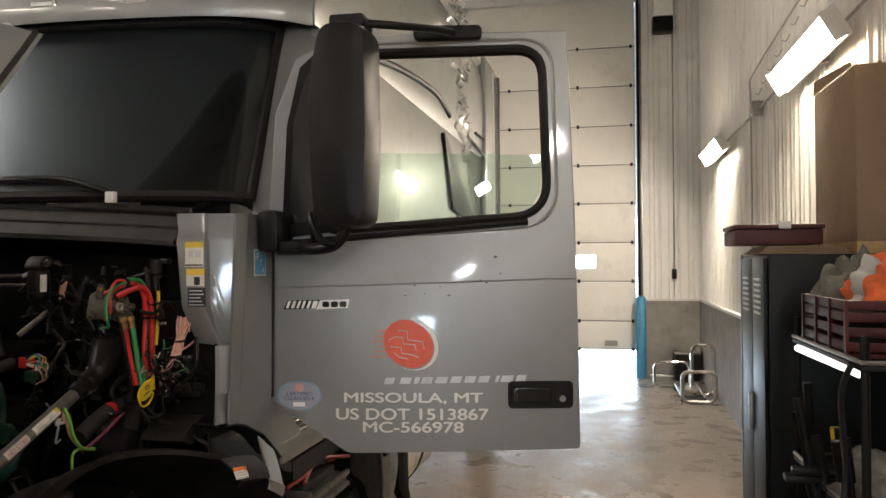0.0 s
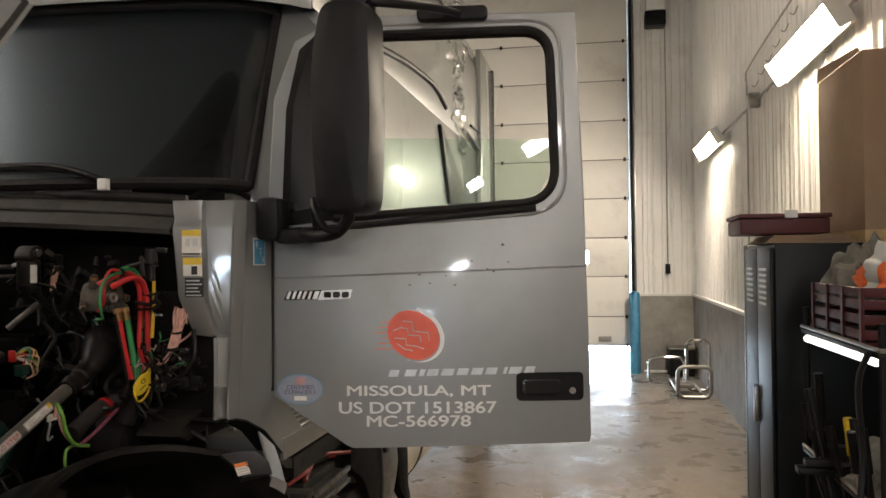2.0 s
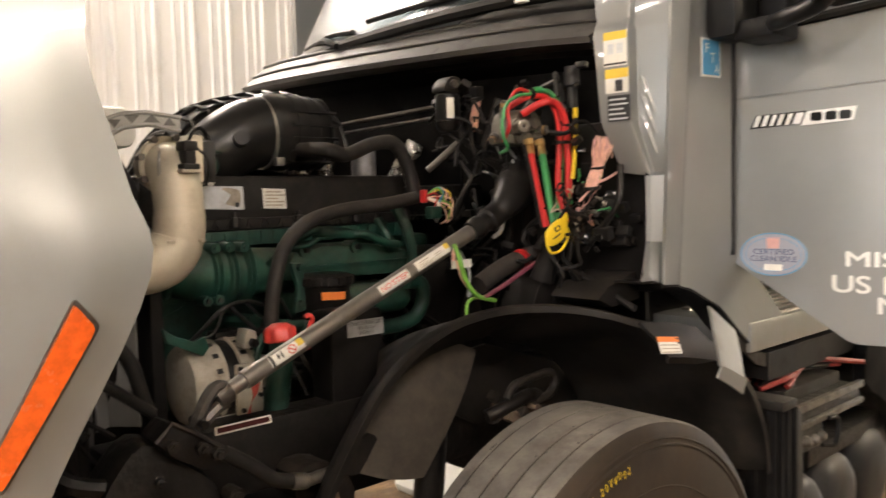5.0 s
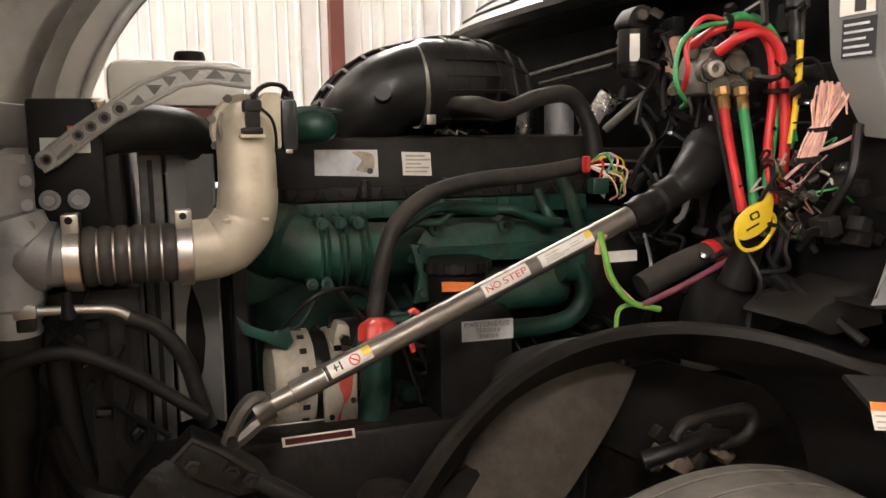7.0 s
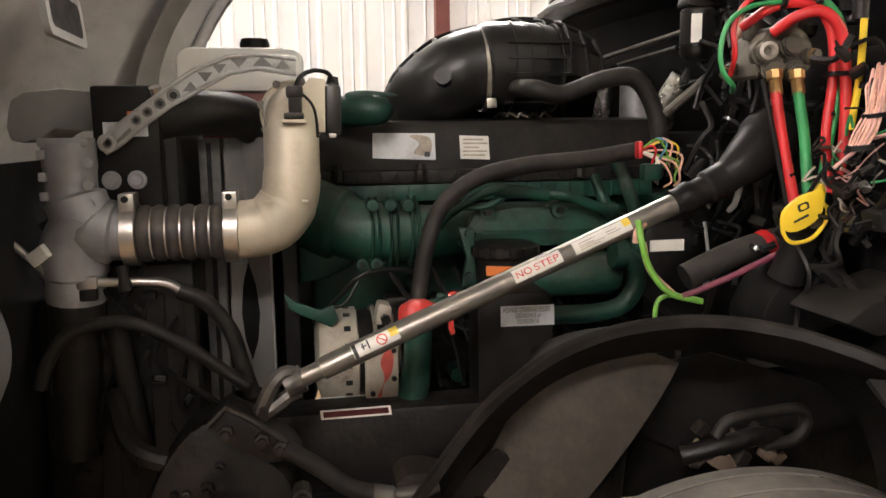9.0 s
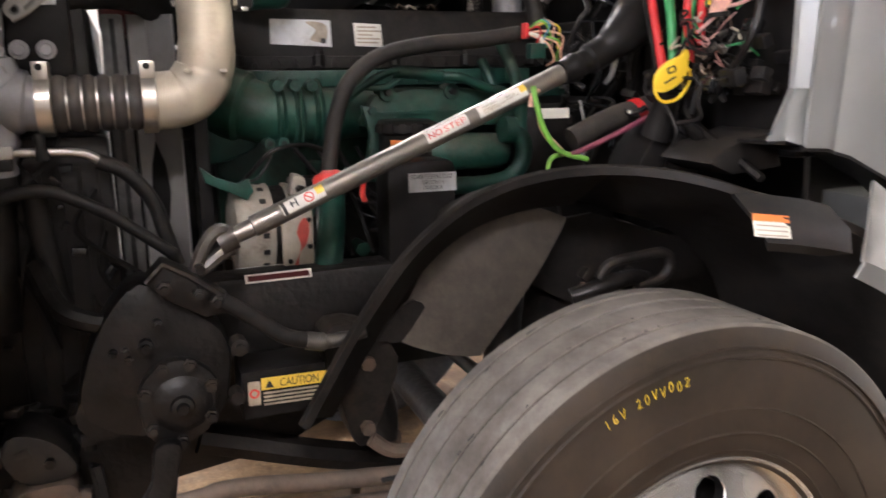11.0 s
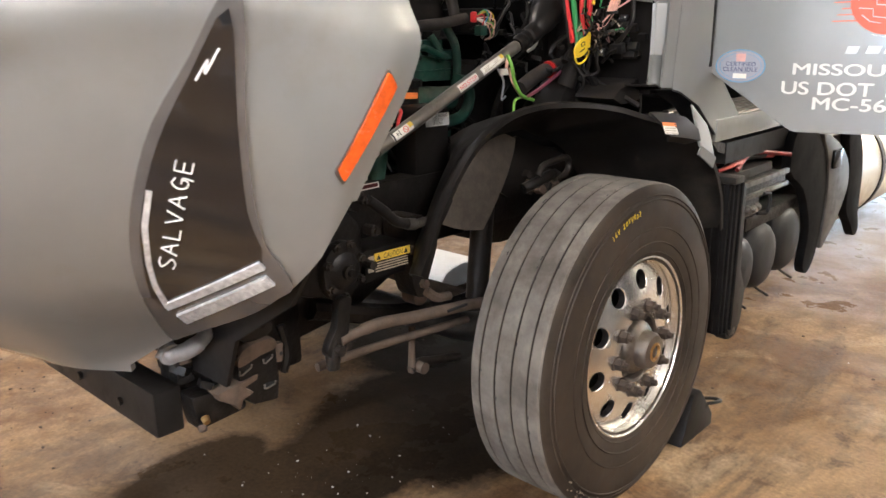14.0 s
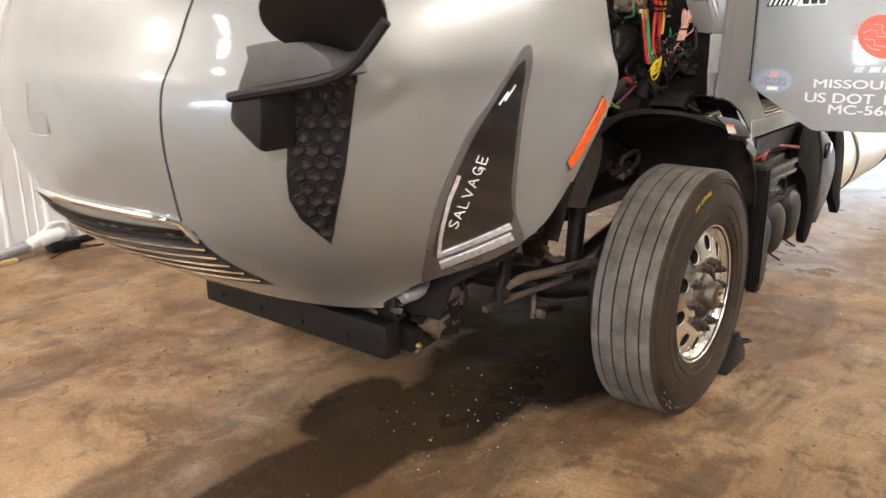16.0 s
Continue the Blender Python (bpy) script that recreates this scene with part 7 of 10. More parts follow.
# cooling pack
rad = part("radiator", box(-3.2, -1.99, 8.93, 9.08, 0.72, 1.62), BLACK, truck, "black radiator and cooler pack", bevel=0.015)
part("side_tank", box(-1.99, -1.945, 8.935, 9.055, 1.47, 1.70), BLACK, rad, bevel=0.008)
part("side_tank", box(-2.02, -1.955, 8.90, 9.10, 0.80, 1.36), BLACK_DUSTY, rad, bevel=0.012)
for i in range(5):
    part("pack_rib", box(-1.957, -1.950, 8.93 + 0.035 * i, 8.938 + 0.035 * i, 0.84, 1.30), BLACK, rad)
for y in (8.964, 9.010):
    part("tank_bolt", lathe([(0, 0.012), (0.010, 0.012), (0.012, 0.004), (0.017, 0.004), (0.018, 0)], axes((-1.944, y, 1.524), (0, 1, 0), (0, 0, 1)), seg=18), CAST_DARK, rad)
part("pack_label", prism([(8.955, 1.605), (9.035, 1.605), (9.035, 1.632), (8.955, 1.632)], axes((-1.9445, 0, 0), (0, 1, 0), (0, 0, 1)), 0.001), LABEL_WORN, rad, smooth=False)
part("red_strip", prism([(9.0, 1.638), (9.016, 1.638), (9.016, 1.652), (9.0, 1.652)], axes((-1.9445, 0, 0), (0, 1, 0), (0, 0, 1)), 0.001), LABEL_ORANGE, rad, smooth=False)
part("pack_frame", box(-2.14, -2.09, 9.105, 9.150, 0.95, 1.60), CAST_DULL_SHADE, rad, "dull metal frame rail", bevel=0.008)
part("frame_channel", box(-2.091, -2.086, 9.122, 9.132, 0.96, 1.59), GRIME, rad)
part("inner_cover", grid_surface([[Vector((-2.10 - 0.03 * math.sin(a * 2), 9.155 + 0.10 * math.sin(a * 0.5), 1.05 + 0.55 * k / 8)) for a in (0, 0.8, 1.6, 2.4)] for k in range(9)], thick=0.006), PAINT_DARK, rad, "curved grey fan ring edge")
part("shroud", lathe([(0.36, 0.0), (0.38, 0.02), (0.40, 0.12), (0.42, 0.14)], axes((-2.5, 9.10, 1.22), (0, 0, 1), (1, 0, 0)), seg=40), BLACK, rad, "round black fan shroud")
for k in range(9):
    a = 2 * math.pi * k / 9
    part("fan_blade", box(-0.05, 0.05, 0.08, 0.34, -0.006, 0.006, m=axes((-2.5, 9.18, 1.22), (0, 0, 1), (1, 0, 0)) @ Matrix.Rotation(a, 4, "Z") @ Matrix.Rotation(0.6, 4, "Y")), BLACK, rad)
part("red_shield", box(-2.45, -2.2, 9.10, 9.27, 1.56, 1.70), RED_METAL, rad, "red plastic guard", bevel=0.02)
part("upper_hose", hose([(-2.0, 9.04, 1.64), (-2.03, 9.12, 1.65), (-2.10, 9.20, 1.64), (-2.2, 9.27, 1.58)], 0.045, seg=16), RUBBER, truck, "fat black radiator hose")
part("grille_back", prism(closed_smooth([(8.78, 1.60), (8.78, 1.655), (8.81, 1.69), (8.94, 1.69), (8.94, 1.62), (8.86, 1.62), (8.83, 1.60)], 2), axes((-2.2, 0, 0), (0, 1, 0), (0, 0, 1)), 0.22), PAINT_DARK, rad, bevel=0.008)
part("lower_duct", box(-2.04, -1.97, 8.80, 8.92, 0.76, 1.30), BLACK, rad, bevel=0.02)
for pts, r, mt in (([(-1.90, 8.79, 1.42), (-1.90, 8.834, 1.376), (-1.90, 8.864, 1.346), (-1.90, 8.933, 1.338)], 0.007, STEEL),
                   ([(-1.90, 8.93, 1.338), (-1.90, 9.0, 1.336), (-1.90, 9.057, 1.331), (-1.90, 9.09, 1.310)], 0.009, STEEL),
                   ([(-1.90, 9.08, 1.316), (-1.90, 9.129, 1.290), (-1.90, 9.171, 1.231), (-1.90, 9.189, 1.165), (-1.90, 9.207, 1.10)], 0.0155, RUBBER),
                   ([(-1.87, 8.83, 1.15), (-1.87, 8.848, 1.201), (-1.87, 8.888, 1.250), (-1.87, 8.982, 1.268), (-1.87, 9.075, 1.225), (-1.87, 9.131, 1.184), (-1.87, 9.20, 1.128)], 0.0125, RUBBER),
                   ([(-1.91, 8.96, 1.26), (-1.92, 8.97, 1.15), (-1.92, 8.99, 1.0)], 0.022, RUBBER)):
    part("cooler_line", hose(pts, r, seg=12), mt, truck)
part("line_fitting", box(-1.912, -1.882, 8.902, 8.938, 1.328, 1.352), STEEL, truck, bevel=0.004)
part("line_fitting", box(-1.910, -1.885, 8.905, 8.935, 1.305, 1.327), GRIME, truck, bevel=0.004)
part("line_clip", tube([(-1.89, 8.983, 1.368), (-1.885, 8.985, 1.352), (-1.89, 8.987, 1.325)], [0.012, 0.009, 0.014], seg=10), BLACK, truck)
part("white_connector", box(-0.02, 0.02, -0.008, 0.008, -0.013, 0.013, m=Matrix.Translation((-1.88, 8.845, 1.395)) @ Matrix.Rotation(0.6, 4, "X") @ Matrix.Rotation(1.2, 4, "Z")), WHITE, truck, bevel=0.003)
rng = random.Random(333)
for i in range(30):      # dark clips, brackets and leads on the cooler pack
    y, z = rng.uniform(8.84, 9.08), rng.uniform(0.95, 1.45)
    s = rng.uniform(0.006, 0.018)
    part("pack_clip", box(-s, s, -s, s, -s * 0.6, s * 0.6, m=Matrix.Translation((-1.945, y, z)) @ Matrix.Rotation(rng.uniform(-1, 1), 4, "X")), (BLACK, GRIME, BLACK_DUSTY, BLACK_GLOSS)[i % 4], truck, bevel=0.002)
for i in range(12):
    y, z = rng.uniform(8.84, 9.08), rng.uniform(1.0, 1.45)
    part("pack_lead", hose([(-1.94, y, z), (-1.925, y + rng.uniform(-0.05, 0.05), z - 0.08), (-1.93, y + rng.uniform(-0.08, 0.08), z - 0.18)], rng.uniform(0.003, 0.006), seg=5, steps=5), BLACK, truck)

# hood lift strut
SL, SU = Vector((-1.735, 9.292, 1.175)), Vector((-1.748, 10.010, 1.470))
sd = (SU - SL).normalized()
strut = part("strut", tube([SL, SL + sd * 0.05, SL + sd * 0.051, SU], [0.0165, 0.0165, 0.0205, 0.0205], seg=20), STRUT_GREY, truck, "grey hood lift strut with warning labels")
nrm = Vector((1, -0.25, 0.35))
nrm = (nrm - sd * nrm.dot(sd)).normalized()
sup = nrm.cross(sd)


def strut_label(a, b, mat, name, lo=-0.62, hi=0.62, r=0.0208):
    rows = []
    for i in range(9):
        ang = lo + (hi - lo) * i / 8
        rows.append([SL + sd * t + (nrm * math.cos(ang) + sup * math.sin(ang)) * r for t in (a, b)])
    return part(name, grid_surface(rows), mat, strut)


def on_strut(a, v, r=0.0213):
    return axes(SL + sd * a + nrm * r + sup * v, sd, sup)


strut_label(0.111, 0.200, LABEL, "strut_label")
strut_label(0.113, 0.120, LABEL_BLACK, "label_bar", r=0.0211)
strut_label(0.184, 0.200, LABEL_YELLOW, "label_corner", lo=-0.15, r=0.0211)
part("pictogram", lathe([(0.0100, 0), (0.0100, 0.0006), (0.0078, 0.0006), (0.0078, 0)], on_strut(0.168, 0), seg=20), LABEL_RED, strut)
part("pictogram", box(-0.0012, 0.0012, -0.008, 0.008, 0, 0.0006, m=on_strut(0.168, 0) @ Matrix.Rotation(0.8, 4, "Z")), LABEL_RED, strut)
for x_, w_, h_ in ((0.129, 0.010, 0.0012), (0.133, 0.006, 0.0012), (0.141, 0.003, 0.008), (0.131, 0.003, 0.006)):
    part("pictogram", box(0, w_, -h_, h_, 0, 0.0006, m=on_strut(x_, 0.002)), LABEL_BLACK, strut)
strut_label(0.428, 0.525, LABEL, "strut_label")
lettering("lettering", "NO", on_strut(0.434, -0.0062), 0.030, 0.0125, LABEL_RED, strut, "red lettering")
lettering("lettering", "STEP", on_strut(0.470, -0.0062), 0.050, 0.0125, LABEL_RED, strut, "red lettering")
strut_label(0.551, 0.669, LABEL, "strut_label")
strut_label(0.654, 0.669, LABEL_YELLOW, "label_corner", lo=-0.1, r=0.0211)
for x_, l_, v_ in ((0.562, 0.040, -0.007), (0.562, 0.052, -0.0035), (0.562, 0.030, 0.0), (0.618, 0.030, -0.002), (0.618, 0.022, 0.003), (0.562, 0.034, 0.005)):
    part("print_bar", box(0, l_, -0.0008, 0.0008, 0, 0.0005, m=on_strut(x_, v_)), LABEL_OLD, strut)
bp = smooth_path([SU - sd * 0.01, SU + sd * 0.05, SU + sd * 0.10 + Vector((0, 0, 0.004)), (-1.745, 10.125, 1.53), (-1.755, 10.165, 1.556), (-1.775, 10.225, 1.60)], 8)
br_r = [0.0265 + (0.004 if 2 < i < 6 else 0) + (0.006 if i > 9 else 0) + 0.0014 * max(0, min(14, i - 20)) + (0.007 if i > 35 else 0) for i in range(len(bp))]
part("boot", tube(bp, br_r, seg=24), BLACK, strut, "black rubber boot")
part("clevis", hose([(-1.735, 9.300, 1.184), (-1.728, 9.276, 1.194), (-1.724, 9.256, 1.180), (-1.728, 9.240, 1.150), (-1.735, 9.230, 1.122)], 0.0135, seg=8), STEEL_WORN, strut, "steel clevis")
part("clevis_arm", hose([(-1.735, 9.300, 1.158), (-1.735, 9.280, 1.150), (-1.735, 9.264, 1.138), (-1.735, 9.250, 1.128), (-1.735, 9.232, 1.118)], 0.0135, seg=8), STEEL_WORN, strut)
part("clevis_neck", tube([SL - sd * 0.018, SL + sd * 0.014], 0.0245, seg=14), STEEL_WORN, strut)
part("clevis_pin", tube([(-1.76, 9.236, 1.13), (-1.70, 9.236, 1.13)], 0.009, seg=10), GRIME, strut)

VALVE = material("oily_cast_valve", (0.088, 0.077, 0.060), 0.5, 0.35, 0.5, 18.0, bump=0.5, dirt=(0.05, 0.042, 0.033), dirt_amount=0.45, dirt_scale=16, dust=DUST, dust_amount=0.3)
# air valve with its hoses
av = part("air_valve", prism(closed_smooth([(10.135, 1.70), (10.15, 1.775), (10.19, 1.79), (10.235, 1.775), (10.25, 1.725), (10.22, 1.695), (10.17, 1.70)], 3), axes((-1.80, 0, 0), (0, 1, 0), (0, 0, 1)), 0.09), VALVE, truck, "grimy cast air valve with brass fittings", bevel=0.012)
for p0, p1, r in (((-1.72, 10.15, 1.74), (-1.68, 10.14, 1.74), 0.024), ((-1.75, 10.22, 1.77), (-1.73, 10.235, 1.815), 0.018), ((-1.76, 10.15, 1.77), (-1.75, 10.145, 1.815), 0.014),
                  ((-1.71, 10.165, 1.715), (-1.672, 10.148, 1.705), 0.021), ((-1.71, 10.205, 1.715), (-1.672, 10.19, 1.700), 0.021), ((-1.72, 10.20, 1.75), (-1.695, 10.20, 1.755), 0.024),
                  ((-1.72, 10.235, 1.735), (-1.69, 10.245, 1.735), 0.015), ((-1.78, 10.13, 1.72), (-1.76, 10.10, 1.705), 0.012)):
    a_, b_ = Vector(p0), Vector(p1)
    part("valve_port", tube([a_, a_.lerp(b_, 0.55), a_.lerp(b_, 0.56), b_], [r, r, r * 0.78, r * 0.74], seg=14), VALVE, av)
    part("port_nut", tube([a_.lerp(b_, 0.62), a_.lerp(b_, 0.85)], r * 0.9, seg=6), VALVE if r > 0.015 else BRASS, av)
part("port_plug", lathe([(0.006, 0.0), (0.016, 0.0), (0.016, 0.006), (0.010, 0.007), (0.006, 0.003)], axes((-1.679, 10.139, 1.741), (0.3, 1, 0), (0, 0, 1)), seg=18), STEEL, av)
for y in (10.147, 10.190):
    part("brass_fitting", tube([(-1.672, y, 1.705), (-1.668, y, 1.690), (-1.667, y, 1.689), (-1.663, y + 0.002, 1.664)], [0.0145, 0.0145, 0.0115, 0.0115], seg=8), BRASS, av)
R_, G_ = RED, GREEN_HOSE
for pts, r, mt, lab in (
        ([(-1.662, 10.146, 1.668), (-1.655, 10.160, 1.58), (-1.64, 10.178, 1.475)], 0.0098, R_, "red air hose"),
        ([(-1.662, 10.190, 1.668), (-1.655, 10.203, 1.58), (-1.64, 10.206, 1.468)], 0.0098, G_, "green air hose"),
        ([(-1.70, 10.160, 1.775), (-1.66, 10.180, 1.798), (-1.64, 10.215, 1.803), (-1.635, 10.249, 1.768), (-1.635, 10.262, 1.69), (-1.635, 10.266, 1.59), (-1.635, 10.258, 1.485)], 0.0100, R_, "red air hose"),
        ([(-1.71, 10.105, 1.785), (-1.67, 10.125, 1.808), (-1.66, 10.165, 1.820), (-1.655, 10.212, 1.812), (-1.65, 10.240, 1.772), (-1.65, 10.248, 1.69), (-1.65, 10.240, 1.59), (-1.64, 10.246, 1.49)], 0.0085, R_, "red air hose"),
        ([(-1.665, 10.135, 1.822), (-1.655, 10.173, 1.834), (-1.655, 10.222, 1.825), (-1.655, 10.262, 1.782), (-1.655, 10.268, 1.71), (-1.655, 10.255, 1.61), (-1.65, 10.240, 1.53), (-1.645, 10.234, 1.475)], 0.0085, G_, "green air hose"),
        ([(-1.72, 10.095, 1.672), (-1.67, 10.068, 1.680), (-1.655, 10.040, 1.703), (-1.655, 10.034, 1.740), (-1.655, 10.048, 1.786), (-1.655, 10.090, 1.813), (-1.655, 10.150, 1.822)], 0.0045, G_, "thin green air line"),
        ([(-1.69, 10.075, 1.700), (-1.66, 10.064, 1.735), (-1.66, 10.060, 1.775), (-1.66, 10.074, 1.810), (-1.66, 10.104, 1.831), (-1.66, 10.150, 1.825)], 0.0048, R_, "thin red air line"),
        ([(-1.66, 10.118, 1.690), (-1.655, 10.140, 1.60), (-1.65, 10.170, 1.47)], 0.0045, RUBBER, "thin black air line")):
    part("air_hose", hose(pts, r, seg=10), mt, truck, lab)
for y_, z_, r_ in ((10.253, 1.698, 0.025), (10.247, 1.515, 0.022)):
    part("cable_tie", tube([(-1.645, y_, z_ - 0.004), (-1.645, y_, z_ + 0.004)], r_, seg=14), BLACK, truck)
part("cable_tie", tube([(-1.658, 10.143, 1.823), (-1.658, 10.151, 1.823)], 0.015, seg=12), BLACK, truck)
part("yellow_tube", hose([(-1.62, 10.280, 1.79), (-1.62, 10.278, 1.70), (-1.62, 10.266, 1.60)], 0.0062, seg=8), YELLOW, truck, "yellow split tubing")
part("brake_fitting", tube([(-1.63, 10.28, 1.79), (-1.63, 10.28, 1.845), (-1.63, 10.28, 1.85), (-1.63, 10.28, 1.90)], [0.014, 0.014, 0.022, 0.02], seg=10), GRIME, truck)
# washer bottle cap, a flat oval lid hanging towards the aisle
capm = axes((-1.598, 10.162, 1.462), (0.15, 0.90, 0.40), (0, -0.42, 0.9))
wc = part("washer_cap", prism(closed_smooth([(-0.040, -0.012), (-0.030, 0.014), (0.0, 0.026), (0.030, 0.027), (0.046, 0.034), (0.050, 0.022), (0.042, 0.004), (0.028, -0.018), (0.0, -0.028), (-0.028, -0.026)], 4), capm, 0.010), YELLOW, truck, "yellow washer bottle cap with strap", bevel=0.003)
part("cap_mark", prism(rounded(-0.006, 0.014, 0.002, 0.016, 0.004, 3), capm @ Matrix.Translation((0, 0, 0.0102)), 0.0006), LABEL_BLACK, wc)
part("cap_mark", prism(rounded(-0.002, 0.010, 0.005, 0.013, 0.003, 3), capm @ Matrix.Translation((0, 0, 0.0107)), 0.0006), YELLOW, wc)
part("cap_mark", prism([(-0.020, -0.008), (0.008, -0.006), (0.008, -0.010), (-0.020, -0.012)], capm @ Matrix.Translation((0, 0, 0.0102)), 0.0006), LABEL_BLACK, wc)
part("cap_strap", hose([(-1.597, 10.128, 1.452), (-1.597, 10.132, 1.425), (-1.597, 10.150, 1.408), (-1.597, 10.185, 1.414), (-1.597, 10.210, 1.440), (-1.597, 10.214, 1.464), (-1.598, 10.205, 1.475)], 0.0038, seg=8), YELLOW, wc)
part("washer_neck", tube([(-1.67, 10.19, 1.33), (-1.65, 10.20, 1.40), (-1.645, 10.20, 1.425)], [0.034, 0.028, 0.030], seg=16), BLACK, truck, "black washer bottle neck")
part("washer_bottle", prism(closed_smooth([(10.14, 1.26), (10.18, 1.33), (10.24, 1.36), (10.30, 1.37), (10.30, 1.24), (10.16, 1.23)], 3), axes((-1.78, 0, 0), (0, 1, 0), (0, 0, 1)), 0.12), BLACK, truck, "black washer bottle", bevel=0.015)
# wires
rng = random.Random(11)
for i in range(44):      # a folded bundle of strands, tied twice
    a_, r_ = rng.uniform(0, 6.28), math.sqrt(rng.random())
    dx, dy = 0.016 * r_ * math.cos(a_), 0.016 * r_ * math.sin(a_)
    fan, top = rng.uniform(-0.030, 0.040), rng.uniform(1.672, 1.706)
    part("wire", hose([(-1.50 + dx, 10.236 + fan * 0.9 + dy, top - 0.012 - 0.02 * rng.random()), (-1.50 + dx, 10.234 + fan * 0.8 + dy, top), (-1.50 + dx, 10.225 + fan * 0.6 + dy, 1.665), (-1.50 + dx * 0.8, 10.216 + dy, 1.624), (-1.50 + dx, 10.204 + dy * 1.2, 1.596), (-1.505 + dx * 0.8, 10.196 + dy, 1.574)], 0.0017, seg=5, steps=4), (PINK, PINK, LABEL_PINK)[i % 3], truck, "peach cable strand" if i == 0 else "")
part("cable_tie", tube([(-1.50, 10.217, 1.620), (-1.50, 10.216, 1.627)], 0.019, seg=12), BLACK, truck)
part("cable_tie", tube([(-1.504, 10.198, 1.568), (-1.504, 10.197, 1.577)], 0.021, seg=12), BLACK_DUSTY, truck)
part("wire", hose([(-1.505, 10.195, 1.570), (-1.51, 10.178, 1.556), (-1.515, 10.160, 1.540)], 0.003, seg=8, steps=4), LABEL_PINK, truck, "loose cable end")
part("wire", hose([(-1.505, 10.200, 1.585), (-1.50, 10.24, 1.592), (-1.49, 10.285, 1.612), (-1.50, 10.33, 1.63)], 0.0035, seg=8, steps=4), LABEL_PINK, truck, "pinkish grey cable")
for i, mt in enumerate((LIME, LABEL, YELLOW, PINK, PINK, LABEL_BLUE, RED, PINK, LABEL, LIME, PINK, BLACK)):
    a = rng.uniform(0, 6.28)
    y, z = 10.075 + 0.03 * math.cos(a), 1.545 + 0.022 * math.sin(a)
    part("wire", hose([(-1.95, 10.02, 1.56), (-1.93, (10.03 + y) / 2, z + 0.02), (-1.925, y, z + 0.008), (-1.93, y + 0.02 * rng.uniform(-1, 1), z - 0.025), (-1.95, y + 0.01, z - 0.04)], 0.0026, seg=5, steps=4), mt, truck)
part("wire_plug", box(-1.965, -1.94, 10.015, 10.026, 1.545, 1.582), RED, truck, "red wire connector", bevel=0.006)
part("wire_plug", box(-1.95, -1.92, 10.02, 10.06, 1.50, 1.535), GREEN, truck, bevel=0.006)
for pts, r, mt in (([(-1.72, 9.92, 1.44), (-1.70, 9.918, 1.405), (-1.70, 9.936, 1.353), (-1.70, 9.975, 1.308), (-1.70, 10.04, 1.288)], 0.006, LIME),
                   ([(-1.72, 10.0, 1.300), (-1.72, 9.964, 1.291), (-1.72, 9.957, 1.255), (-1.72, 9.965, 1.22)], 0.0045, LIME),
                   ([(-1.72, 9.93, 1.40), (-1.71, 9.94, 1.35), (-1.71, 9.99, 1.30)], 0.006, PINK),
                   ([(-1.70, 10.20, 1.376), (-1.70, 10.087, 1.329), (-1.70, 9.997, 1.298)], 0.006, MAGENTA),
                   ([(-1.75, 9.96, 1.44), (-1.72, 9.92, 1.425), (-1.72, 9.915, 1.40)], 0.006, PINK),
                   ([(-1.70, 10.24, 1.40), (-1.75, 10.206, 1.386), (-1.75, 10.118, 1.362), (-1.75, 10.03, 1.325)], 0.026, RUBBER_DUSTY)):
    part("wire_loop", hose(pts, r, seg=14), mt, truck)
part("hose_clamp", tube([(-1.745, 10.185, 1.380), (-1.748, 10.197, 1.384)], 0.030, seg=14), RED, truck, "red hose collar")
part("paper_tag", box(-1.80, -1.796, 9.98, 10.05, 1.37, 1.392), LABEL, truck)
# firewall clutter
fm = part("blower_motor", tube([(-2.02, 10.18, 1.755), (-2.02, 10.18, 1.765), (-2.02, 10.18, 1.772), (-2.02, 10.18, 1.86), (-2.02, 10.18, 1.866)], [0.026, 0.034, 0.037, 0.037, 0.030], seg=20), BLACK_SATIN, truck, "black canister motor on the firewall")
part("motor_band", tube([(-2.02, 10.18, 1.782), (-2.02, 10.18, 1.788)], 0.0385, seg=20), BLACK_GLOSS, fm)
part("motor_bracket", prism(closed_smooth([(10.145, 1.868), (10.16, 1.905), (10.19, 1.915), (10.22, 1.90), (10.235, 1.88), (10.21, 1.868)], 3), axes((-2.05, 0, 0), (0, 1, 0), (0, 0, 1)), 0.06), GRIME_DUSTY, fm, "brown cast motor bracket", bevel=0.006)
part("motor_nut", tube([(-1.99, 10.175, 1.89), (-1.975, 10.172, 1.89)], 0.013, seg=6), STEEL_WORN, fm)
part("motor_label", prism([(0, 1.79), (0.022, 1.79), (0.022, 1.85), (0, 1.85)], axes((-1.992, 10.151, 0), (0.45, 0.9, 0), (0, 0, 1)), 0.001), LABEL, fm, smooth=False)
part("motor_plug", box(-1.99, -1.95, 10.235, 10.265, 1.845, 1.885), BLACK_SATIN, fm, bevel=0.006)
for i in range(4):
    part("wire", hose([(-1.97, 10.25 + 0.006 * i, 1.85), (-1.98, 10.24 + 0.008 * i, 1.80), (-1.99, 10.25 + 0.006 * i, 1.755)], 0.004, seg=5, steps=4), PINK, truck)
part("link_bar", tube([(-2.84, 10.29, 1.838), (-2.10, 10.25, 1.845)], 0.008, seg=10), STEEL_WORN, truck, "bright steel linkage bar")
part("link_bar", tube([(-2.75, 10.30, 1.808), (-2.10, 10.25, 1.812)], 0.006, seg=10), STEEL_WORN, truck)
